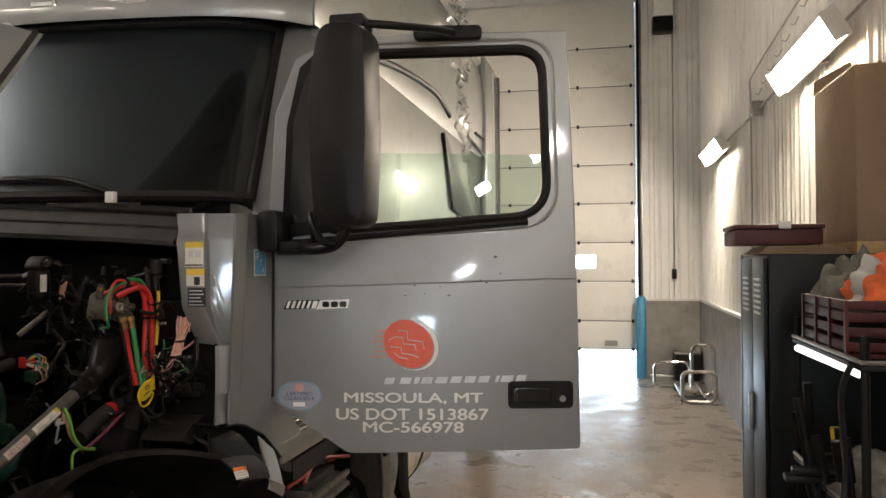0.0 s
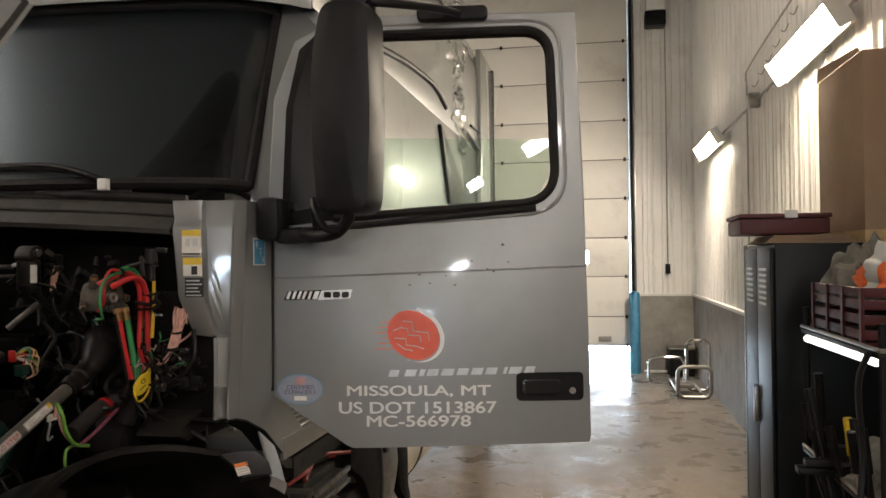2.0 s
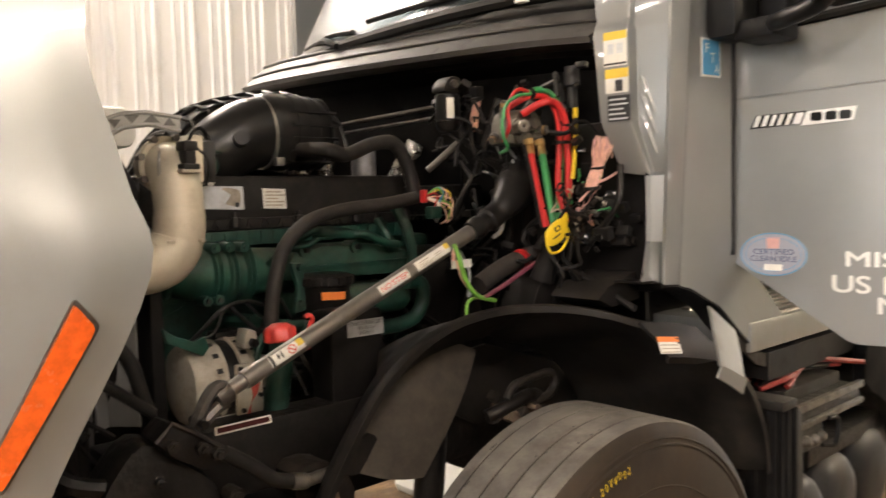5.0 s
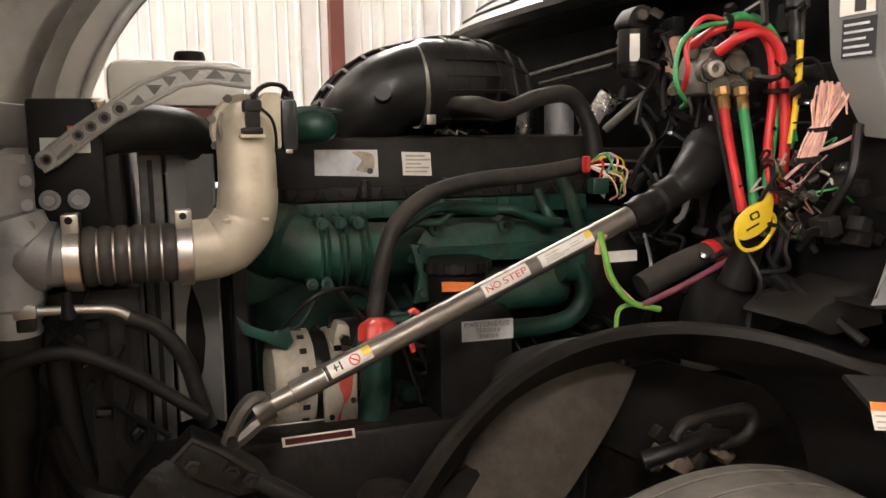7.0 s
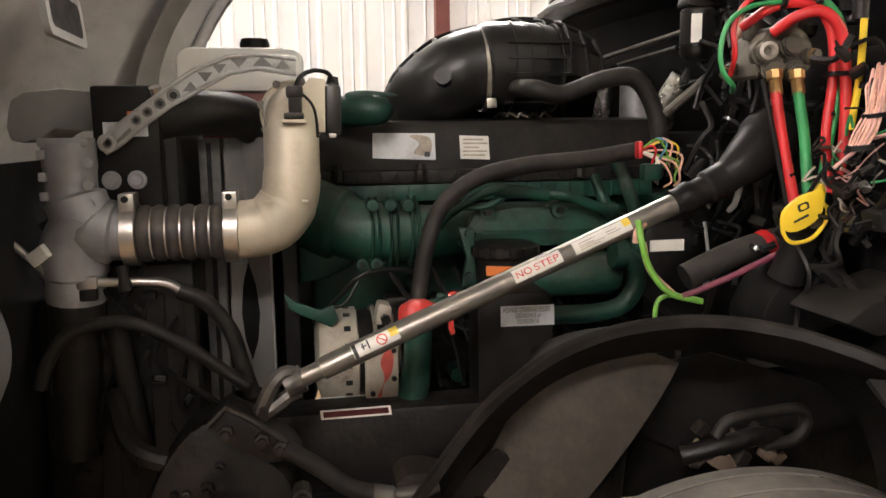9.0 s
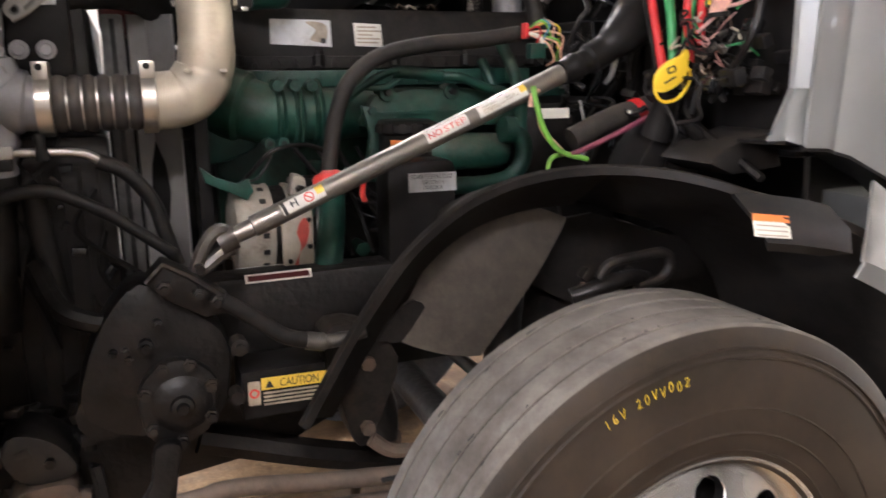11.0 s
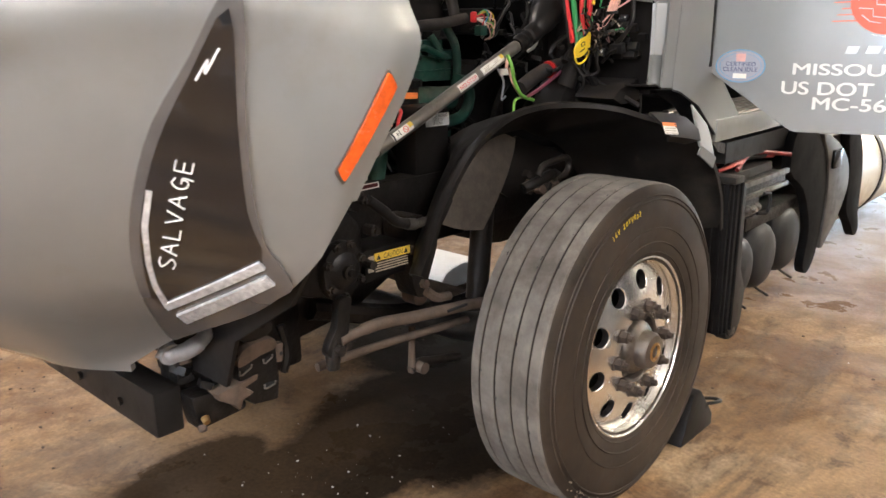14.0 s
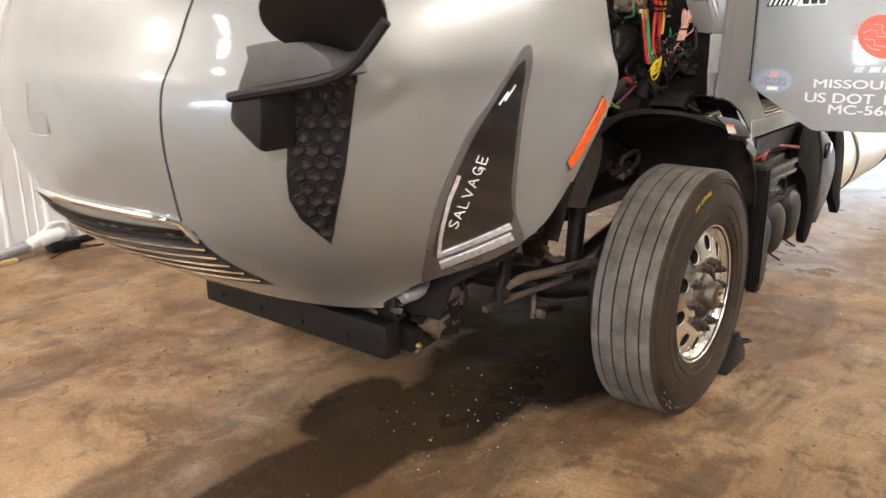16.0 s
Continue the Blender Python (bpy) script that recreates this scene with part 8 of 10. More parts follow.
part("heater_pipe", tube([(-2.62, 10.30, 1.75), (-2.62, 10.30, 1.58)], 0.045, seg=14), CAST_DARK, truck, "bare heater core cover")
part("foil_pipe", hose([(-2.31, 10.30, 1.74), (-2.34, 10.28, 1.69), (-2.38, 10.27, 1.63), (-2.42, 10.25, 1.56)], 0.035, seg=18), FOIL, truck, "foil-wrapped pipe")
part("foil_pipe", hose([(-2.86, 10.30, 1.74), (-2.84, 10.28, 1.66), (-2.88, 10.26, 1.58)], 0.026, seg=16), FOIL, truck)
part("firewall_box", box(-2.5, -2.1, 10.26, 10.40, 1.50, 1.60), BLACK, truck, bevel=0.02)
part("firewall_box", box(-1.95, -1.72, 10.30, 10.42, 1.40, 1.66), BLACK_DUSTY, truck, bevel=0.03)
for i in range(5):
    part("box_rib", box(-1.93 + 0.045 * i, -1.92 + 0.045 * i, 10.292, 10.30, 1.42, 1.64), BLACK, truck)
for i in range(12):
    r = random.Random(300 + i)
    x, z = -2.0 + 0.55 * r.random(), 1.36 + 0.5 * r.random()
    part("harness", hose([(x, 10.27, z), (x + 0.1 * r.uniform(-1, 1), 10.22 + 0.04 * r.random(), z - 0.1), (x + 0.15 * r.uniform(-1, 1), 10.24, z - 0.22)], 0.008 + 0.007 * r.random(), seg=6, steps=5), (BLACK, RUBBER, GRIME)[i % 3], truck)
for i in range(16):     # connectors and brackets behind the corner
    r = random.Random(500 + i)
    x, y, z = -1.58 + 0.16 * r.random(), 10.22 + 0.10 * r.random(), 1.40 + 0.16 * r.random()
    s = 0.012 + 0.014 * r.random()
    part("connector", box(x - s, x + s, y - s * 0.6, y + s * 0.6, z - s * 0.7, z + s * 0.7, m=Matrix.Translation((x, y, z)) @ Matrix.Rotation(r.uniform(-0.7, 0.7), 4, "X") @ Matrix.Translation((-x, -y, -z))), (BLACK, GRIME, BLACK_SATIN, BLACK_GLOSS)[i % 4], truck, bevel=0.003)
rng = random.Random(2718)
for i in range(34):      # loose thin wires and clips below the strand bundle
    p0 = Vector((rng.uniform(-1.64, -1.50), rng.uniform(10.19, 10.27), rng.uniform(1.44, 1.60)))
    pts = [p0]
    for k in range(3):
        pts.append(pts[-1] + Vector((rng.uniform(-0.015, 0.015), rng.uniform(-0.03, 0.035), rng.uniform(-0.03, 0.02))))
    part("lead", hose(pts, rng.uniform(0.0014, 0.0032), seg=5, steps=4), (LABEL_OLD, BLACK, GRIME_DUSTY, LABEL_PINK, STEEL_WORN, GREEN_HOSE, RUST_TAN, BLACK)[i % 8], truck)
for i in range(14):
    q = Vector((rng.uniform(-1.62, -1.50), rng.uniform(10.20, 10.27), rng.uniform(1.42, 1.56)))
    part("clip", tube([q, q + Vector((0.004, rng.uniform(-0.022, 0.022), rng.uniform(-0.012, 0.012)))], rng.uniform(0.004, 0.009), seg=8), (GRIME_DUSTY, STEEL_WORN, BLACK, RUST_TAN)[i % 4], truck)
part("valve_rod", tube([(-2.0, 10.20, 1.72), (-2.06, 10.13, 1.64)], 0.010, seg=8), STEEL_WORN, truck)

# dense small connectors, clips and leads round the air valve and along the firewall
rng = random.Random(1234)
for i in range(70):
    x, y, z = rng.uniform(-2.1, -1.56), rng.uniform(10.16, 10.30), rng.uniform(1.34, 1.90)
    if z > 1.66 and -1.82 < x < -1.6 and y < 10.25:
        y += 0.06
    s = rng.uniform(0.008, 0.022)
    mt = (BLACK, BLACK_GLOSS, GRIME, BLACK, BLACK_SATIN, GRIME_DUSTY, RUBBER)[i % 7]
    rot = Matrix.Translation((x, y, z)) @ Matrix.Rotation(rng.uniform(-1, 1), 4, "X") @ Matrix.Rotation(rng.uniform(-1, 1), 4, "Z")
    if i % 3:
        part("connector", box(-s, s, -s * 0.7, s * 0.7, -s * 0.5, s * 0.5, m=rot), mt, truck, bevel=0.003)
    else:
        part("fitting", tube([rot @ Vector((0, 0, -s)), rot @ Vector((0, 0, 0)), rot @ Vector((0, 0, s * 1.4))], [s * 0.7, s * 0.7, s * 0.4], seg=8), mt, truck)
for i in range(46):
    x, y, z = rng.uniform(-2.1, -1.55), rng.uniform(10.15, 10.27), rng.uniform(1.36, 1.88)
    pts = [Vector((x, y, z))]
    for k in range(3):
        pts.append(pts[-1] + Vector((rng.uniform(-0.07, 0.07), rng.uniform(-0.03, 0.03), rng.uniform(-0.08, 0.02))))
    part("lead", hose(pts, rng.uniform(0.003, 0.007), seg=5, steps=4), (BLACK, BLACK_GLOSS, RUBBER, BLACK, GRIME, LABEL_WORN if i % 12 == 5 else BLACK)[i % 6], truck)
for i in range(22):
    x, y, z = rng.uniform(-2.05, -1.95), rng.uniform(9.55, 10.1), rng.uniform(1.06, 1.30)
    pts = [Vector((x - 0.15, y, z))]
    for k in range(3):
        pts.append(pts[-1] + Vector((rng.uniform(0.0, 0.05), rng.uniform(-0.08, 0.08), rng.uniform(-0.06, 0.04))))
    part("lead", hose(pts, rng.uniform(0.003, 0.006), seg=6, steps=4), (BLACK, RUBBER, GRIME)[i % 3], engine)

# ---------------------------------------------------------------- chassis, arch and lower cab
frame_rail = part("frame_rail", box(-1.98, -1.88, 9.10, 16.0, 0.82, 1.06), GRIME, truck, "grimy black frame rail", bevel=0.012)
part("frame_rail", box(-2.96, -2.86, 9.10, 16.0, 0.82, 1.06), GRIME, truck, bevel=0.012)
CM = axes((-1.755, 0, 0), (0, 1, -0.02), (0, 0, 1))
CZ = 0.885 + 0.02 * 9.31
part("caution_plate", box(-1.875, -1.757, 9.30, 9.47, 0.80, 0.90), BLACK, truck, bevel=0.006)
T = part("caution_label", prism([(9.318, CZ - 0.025), (9.466, CZ - 0.025), (9.466, CZ), (9.318, CZ)], CM, 0.001), LABEL_YELLOW, truck, "yellow caution label on the frame", smooth=False)
lettering("lettering", "CAUTION", CM @ Matrix.Translation((9.355, CZ - 0.021, 0.0012)), 0.078, 0.017, LABEL_BLACK, T)
for x in (9.334, 9.448):
    part("warning_triangle", prism([(x - 0.009, CZ - 0.021), (x + 0.009, CZ - 0.021), (x, CZ - 0.005)], CM @ Matrix.Translation((0, 0, 0.0012)), 0.0006), LABEL_BLACK, T, smooth=False)
for i in range(4):
    part("print_bar", prism([(9.322, CZ - 0.058 + 0.008 * i), (9.458, CZ - 0.058 + 0.008 * i), (9.458, CZ - 0.054 + 0.008 * i), (9.322, CZ - 0.054 + 0.008 * i)], CM, 0.001), LABEL_OLD, T, smooth=False)
part("pictogram", prism(rounded(9.292, 9.316, CZ - 0.055, CZ - 0.005, 0.003, 2), CM, 0.001), LABEL_OLD, T, smooth=False)
part("pictogram", lathe([(0.006, 0), (0.010, 0), (0.010, 0.001), (0.006, 0.001)], CM @ Matrix.Translation((9.304, CZ - 0.03, 0.0012)), seg=18), LABEL_RED, T)
# red edge label on the frame lip
part("lip_label", prism([(9.336, 1.049), (9.475, 1.050), (9.473, 1.069), (9.334, 1.068)], axes((-1.875, 0, 0), (0, 1, 0), (0, 0, 1)), 0.001), LABEL, truck, "dark red label strip with a white border", smooth=False)
part("lip_field", prism([(9.341, 1.053), (9.470, 1.054), (9.468, 1.066), (9.340, 1.065)], axes((-1.8738, 0, 0), (0, 1, 0), (0, 0, 1)), 0.0006), CRATE_RED, truck, smooth=False)
# steering gear
sg = part("steering_gear", prism(closed_smooth([(9.13, 1.11), (9.20, 1.06), (9.27, 1.00), (9.285, 0.93), (9.26, 0.83), (9.18, 0.80), (9.07, 0.815), (9.01, 0.87), (9.02, 0.95), (9.06, 1.04)], 3), axes((-1.86, 0, 0), (0, 1, 0), (0, 0, 1)), 0.12), GRIME, truck, "grimy cast steering gear box", bevel=0.025)
part("gear_cover", prism(closed_smooth([(9.155, 0.957), (9.208, 0.957), (9.250, 0.915), (9.245, 0.86), (9.228, 0.815), (9.165, 0.792), (9.118, 0.825), (9.112, 0.91)], 3), axes((-1.74, 0, 0), (0, 1, 0), (0, 0, 1)), 0.032), GRIME, sg, "dusty cast end cover", bevel=0.008)
part("gear_boss", lathe([(0, 0.034), (0.010, 0.034), (0.012, 0.024), (0.020, 0.022), (0.022, 0.012), (0.040, 0.010), (0.048, 0.004), (0.055, 0)], axes((-1.708, 9.185, 0.876), (0, 1, 0), (0, 0, 1)), seg=28), GRIME, sg)
for y, z in ((9.155, 0.948), (9.205, 0.950), (9.240, 0.905), (9.235, 0.845), (9.180, 0.802), (9.130, 0.835), (9.122, 0.905)):
    part("cover_bolt", tube([(-1.712, y, z), (-1.700, y, z), (-1.699, y, z), (-1.690, y, z)], [0.0135, 0.0135, 0.009, 0.009], seg=6), GRIME_DUSTY, sg)
rng = random.Random(19)
for i in range(5):
    y, z = rng.uniform(9.06, 9.20), rng.uniform(0.95, 1.05)
    s_ = rng.uniform(0.005, 0.014)
    part("gear_fitting", tube([(-1.745, y, z), (-1.735 + s_, y, z), (-1.734 + s_, y, z), (-1.728 + s_ * 1.4, y, z)], [s_, s_, s_ * 0.6, s_ * 0.6], seg=8), (GRIME, BLACK, GRIME_DUSTY)[i % 3], sg)
part("gear_bracket", prism([(9.142, 1.112), (9.173, 1.143), (9.213, 1.120), (9.285, 1.064), (9.300, 1.040), (9.24, 1.035), (9.175, 1.075)], axes((-1.80, 0, 0), (0, 1, 0), (0, 0, 1)), 0.085), GRIME, sg, "dusty steel bracket", bevel=0.006)
part("bracket_rim", tube([(-1.712, y, z) for y, z in ((9.142, 1.112), (9.173, 1.143), (9.213, 1.120), (9.285, 1.064))], 0.006, seg=6), GRIME_DUSTY, sg)
for y, z in ((9.172, 1.10), (9.232, 1.082), (9.262, 1.065)):
    part("bracket_bolt", tube([(-1.715, y, z), (-1.700, y, z), (-1.699, y, z), (-1.690, y, z)], [0.014, 0.014, 0.008, 0.008], seg=6), GRIME_DUSTY, sg)
part("gear_hose", hose([(-1.70, 9.27, 1.068), (-1.70, 9.33, 1.025), (-1.70, 9.38, 0.985), (-1.70, 9.44, 0.965)], 0.016, seg=12), RUBBER, sg)
part("hose_end", hose([(-1.70, 9.42, 0.970), (-1.70, 9.46, 0.962), (-1.70, 9.50, 0.965), (-1.70, 9.54, 0.972)], [0.018] * 8 + [0.014] * 8 + [0.012] * 9, seg=12), STEEL_WORN, sg)
part("fitting", tube([(-1.74, 9.296, 0.972), (-1.70, 9.296, 0.972), (-1.699, 9.296, 0.972), (-1.69, 9.296, 0.972)], [0.017, 0.017, 0.010, 0.010], seg=8), GRIME_DUSTY, sg)
part("fitting", tube([(-1.74, 9.285, 0.872), (-1.70, 9.285, 0.872)], 0.014, seg=8), GRIME_DUSTY, sg)
part("pitman_arm", prism(closed_smooth([(9.130, 0.81), (9.175, 0.81), (9.168, 0.76), (9.158, 0.70), (9.148, 0.655), (9.115, 0.640), (9.082, 0.660), (9.090, 0.695), (9.118, 0.74)], 3), axes((-1.705, 0, 0), (0, 1, 0), (0, 0, 1)), 0.032), GRIME, sg, "pitman arm", bevel=0.008)
part("arm_bolt", tube([(-1.675, 9.114, 0.672), (-1.650, 9.114, 0.672)], 0.016, seg=6), GRIME_DUSTY, sg)
part("drag_link", hose([(-1.68, 9.13, 0.690), (-1.68, 9.18, 0.696), (-1.68, 9.281, 0.699), (-1.68, 9.432, 0.678), (-1.67, 9.671, 0.655), (-1.65, 9.80, 0.64)], [0.015] * 12 + [0.0185] * 29, seg=14), RUST_TAN, truck, "rusty drag link")
part("link_slot", box(-1.658, -1.652, 9.55, 9.64, 0.664, 0.672), BLACK_HOLE, truck)
part("damper_bar", hose([(-1.75, 9.10, 0.60), (-1.75, 9.171, 0.600), (-1.75, 9.34, 0.592), (-1.75, 9.50, 0.580), (-1.75, 9.75, 0.56)], 0.013, seg=10), RUST_TAN, truck)
part("ball_joint", tube([(-1.69, 9.11, 0.61), (-1.69, 9.11, 0.66), (-1.69, 9.11, 0.70)], [0.018, 0.024, 0.018], seg=14), GRIME_DUSTY, truck)
part("spring_hanger", prism(closed_smooth([(9.47, 0.95), (9.56, 0.96), (9.63, 0.88), (9.60, 0.78), (9.56, 0.70), (9.53, 0.70), (9.50, 0.80)], 3), axes((-1.86, 0, 0), (0, 1, 0), (0, 0, 1)), 0.09), GRIME_DUSTY, truck, "cast spring hanger", bevel=0.012)
for y, z in ((9.50, 0.86), (9.555, 0.735), (9.56, 0.88)):
    part("hanger_bolt", tube([(-1.77, y, z), (-1.752, y, z)], 0.016, seg=6), RUST_TAN, truck)
part("hanger_arm", hose([(-1.76, 9.56, 0.71), (-1.75, 9.60, 0.68), (-1.75, 9.66, 0.67)], 0.016, seg=8), RUST_TAN, truck)
part("frame_gusset", prism([(9.02, 0.84), (9.64, 0.84), (9.58, 0.72), (9.40, 0.64), (9.10, 0.60), (9.02, 0.62)], axes((-2.0, 0, 0), (0, 1, 0), (0, 0, 1)), 0.06), GRIME, truck, "black frame gusset", bevel=0.01)
part("front_axle", hose([(-1.5, 10.0, 0.52), (-1.75, 10.0, 0.47), (-2.0, 10.0, 0.40), (-2.5, 10.0, 0.38), (-3.0, 10.0, 0.40), (-3.3, 10.0, 0.48)], 0.06, seg=10), GRIME, truck, "forged front axle")
part("leaf_spring", hose([(-1.93, 9.22, 0.70), (-1.93, 9.6, 0.58), (-1.93, 10.0, 0.53), (-1.93, 10.5, 0.60), (-1.93, 10.85, 0.72)], 0.035, seg=8), GRIME, truck, "leaf spring")
part("spring_shackle", hose([(-1.92, 9.60, 0.80), (-1.86, 9.62, 0.74), (-1.85, 9.62, 0.66)], 0.03, seg=10), GRIME, truck)
part("spring_eye", lathe([(0, 0.03), (0.022, 0.03), (0.035, 0.02), (0.035, -0.04), (0, -0.04)], axes((-1.86, 9.62, 0.66), (0, 1, 0), (0, 0, 1)), seg=16), RUST, truck)
part("shock", tube([(-1.80, 9.90, 0.98), (-1.80, 9.86, 0.60)], 0.04, seg=14), GRIME, truck, "dusty shock absorber")
part("track_bar", tube([(-1.80, 9.532, 0.585), (-1.80, 9.529, 0.51), (-1.80, 9.527, 0.425)], [0.011, 0.011, 0.014], seg=10), RUST_TAN, truck)
part("track_bar", hose([(-1.80, 9.52, 0.432), (-1.80, 9.564, 0.447), (-1.80, 9.64, 0.430), (-1.80, 9.76, 0.405)], 0.016, seg=10), GRIME_DUSTY, truck)
part("bar_end", tube([(-1.79, 9.55, 0.44), (-1.76, 9.55, 0.44)], 0.020, seg=12), RUST_TAN, truck)
part("tie_rod", tube([(-1.62, 10.2, 0.44), (-3.2, 10.2, 0.44)], 0.025, seg=10), RUST, truck, "tie rod")
part("drive_shaft", tube([(-2.42, 10.6, 0.75), (-2.42, 14.5, 0.62)], 0.06, seg=14), GRIME, truck)
part("gearbox", box(-2.68, -2.16, 10.4, 11.3, 0.6, 1.05), GRIME, truck, bevel=0.06)
part("brake_drum", tube([(-1.68, 10.005, 0.512), (-1.42, 10.005, 0.512)], 0.21, seg=32), GRIME, truck, "rusty brake drum")
# front structure under the hood
fb = part("bumper_beam", box(-2.92, -1.86, 8.66, 8.74, 0.512, 0.64), BLACK, truck, "black steel bumper beam", bevel=0.01)
for x in (-2.8, -2.55, -2.3, -2.05):
    part("beam_bolt", tube([(x, 8.66, 0.56), (x, 8.65, 0.56)], 0.012, seg=6), GRIME, fb)
part("beam_bracket", box(-1.98, -1.88, 8.74, 9.15, 0.56, 0.78), GRIME, truck, "grimy bumper bracket", bevel=0.02)
part("beam_bracket", box(-2.98, -2.86, 8.70, 9.15, 0.50, 0.78), GRIME, truck, bevel=0.02)
tb = part("tow_bracket", prism([(8.862, 0.700), (8.895, 0.715), (8.985, 0.712), (8.992, 0.60), (8.984, 0.535), (8.905, 0.545), (8.868, 0.60)], axes((-1.90, 0, 0), (0, 1, 0), (0, 0, 1)), 0.12), GRIME, truck, "grimy slotted tow bracket", bevel=0.008)
part("bracket_top", prism(closed_smooth([(8.866, 0.668), (8.870, 0.704), (8.905, 0.722), (8.975, 0.722), (8.985, 0.690), (8.93, 0.682)], 3), axes((-1.87, 0, 0), (0, 1, 0), (0, 0, 1)), 0.094), RUST_TAN, tb, "dusty bracket top", bevel=0.006)
for y0, z0, y1, z1 in ((8.866, 0.647, 0.036, 0.012), (8.942, 0.657, 0.027, 0.009), (8.940, 0.583, 0.034, 0.003)):
    slot = [(y0, z0 + 0.012), (y0, z0), (y0 + 0.006, z0 - 0.002), (y0 + y1, z0 + z1), (y0 + y1 + 0.002, z0 + z1 + 0.008), (y0 + 0.012, z0 + 0.014)]
    part("slot", prism(slot, axes((-1.7798, 0, 0), (0, 1, 0), (0, 0, 1)), 0.0012), BLACK_HOLE, tb, smooth=False)
    part("slot_rim", tube([(-1.778, y, z) for y, z in slot[:5]], 0.0028, seg=6), STEEL_WORN, tb)
part("bracket_tab", prism([(8.985, 0.700), (9.010, 0.697), (9.005, 0.642), (8.986, 0.645)], axes((-1.80, 0, 0), (0, 1, 0), (0, 0, 1)), 0.022), RUST_TAN, tb, bevel=0.004)
part("tab_hole", tube([(-1.779, 9.0, 0.668), (-1.777, 9.0, 0.668)], 0.006, seg=10), BLACK_HOLE, tb)
part("bracket_ledge", prism([(8.792, 0.618), (8.845, 0.626), (8.922, 0.634), (8.918, 0.618), (8.880, 0.608), (8.906, 0.585), (8.870, 0.575), (8.858, 0.548), (8.838, 0.572), (8.802, 0.596)], axes((-1.83, 0, 0), (0, 1, 0), (0, 0, 1)), 0.055), RUST_TAN, tb, "dust-covered ledge", bevel=0.006)
part("bracket_leg", prism([(8.735, 0.62), (8.79, 0.615), (8.86, 0.56), (8.90, 0.555), (8.895, 0.53), (8.75, 0.52)], axes((-1.88, 0, 0), (0, 1, 0), (0, 0, 1)), 0.075), GRIME, tb, bevel=0.012)
part("hinge_arm", hose([(-1.79, 8.655, 0.785), (-1.775, 8.676, 0.772), (-1.765, 8.71, 0.770), (-1.765, 8.752, 0.782), (-1.79, 8.79, 0.800), (-1.90, 8.83, 0.82)], [0.019] * 8 + [0.022] * 16 + [0.019] * 17, seg=14), CAST_DARK, truck, "grey cast hood hinge arm")
part("hinge_eye", lathe([(0, 0.010), (0.010, 0.010), (0.011, 0.0), (0.026, 0.0), (0.028, -0.012), (0, -0.012)], axes((-1.765, 8.676, 0.772), (0, 1, 0), (0, 0, 1)), seg=20), CAST_DARK, truck)
part("mount_block", prism(closed_smooth([(8.86, 0.79), (8.89, 0.83), (8.96, 0.80), (8.99, 0.735), (8.90, 0.725)], 3), axes((-1.92, 0, 0), (0, 1, 0), (0, 0, 1)), 0.13), BLACK_SATIN, truck, "black rubber hood mount", bevel=0.012)
part("mount_bolt", tube([(-1.79, 8.945, 0.768), (-1.775, 8.945, 0.768)], 0.010, seg=6), GRIME, truck)
# two small stubs added in place of a gold glint by the bracket leg
part("brass_drain", tube([(-1.80, 8.765, 0.555), (-1.785, 8.762, 0.548)], [0.012, 0.009], seg=10), BRASS, truck)
part("brass_drain", tube([(-1.80, 8.755, 0.535), (-1.79, 8.752, 0.525)], [0.014, 0.010], seg=10), RUST_TAN, truck)
rng = random.Random(77)
for i in range(70):      # clustered brackets, clamps and fittings behind the bumper beam
    x, y, z = rng.uniform(-1.98, -1.80), rng.uniform(8.75, 9.02), rng.uniform(0.56, 0.86)
    s_ = rng.uniform(0.008, 0.024)
    rot = Matrix.Translation((x, y, z)) @ Matrix.Rotation(rng.uniform(-0.5, 0.5), 4, "X") @ Matrix.Rotation(rng.uniform(-0.5, 0.5), 4, "Z")
    mt = (GRIME, BLACK, BLACK_SATIN, GRIME, BLACK_SATIN, GRIME_DUSTY, RUST)[i % 7]
    if i % 4:
        part("bracket_piece", box(-s_, s_, -s_ * 0.8, s_ * 0.8, -s_ * 0.5, s_ * 0.5, m=rot), mt, truck, bevel=0.003)
    else:
        part("bracket_pin", tube([rot @ Vector((0, 0, -s_)), rot @ Vector((0, 0, s_ * 0.4)), rot @ Vector((0, 0, s_ * 0.41)), rot @ Vector((0, 0, s_ * 0.7))], [s_ * 0.5, s_ * 0.5, s_ * 0.75, s_ * 0.7], seg=10), mt, truck)
part("cross_tube", tube([(-3.0, 9.05, 0.86), (-1.75, 9.05, 0.86)], 0.05, seg=14), GRIME, truck)
part("inner_support", hose([(-1.9, 8.95, 1.12), (-1.80, 9.0, 1.05), (-1.76, 9.1, 1.02)], 0.02, seg=8), GRIME, truck)
part("chain", hose([(-1.80, 9.02, 0.74), (-1.79, 9.03, 0.66), (-1.80, 9.02, 0.60)], 0.012, seg=6), GRIME, truck)

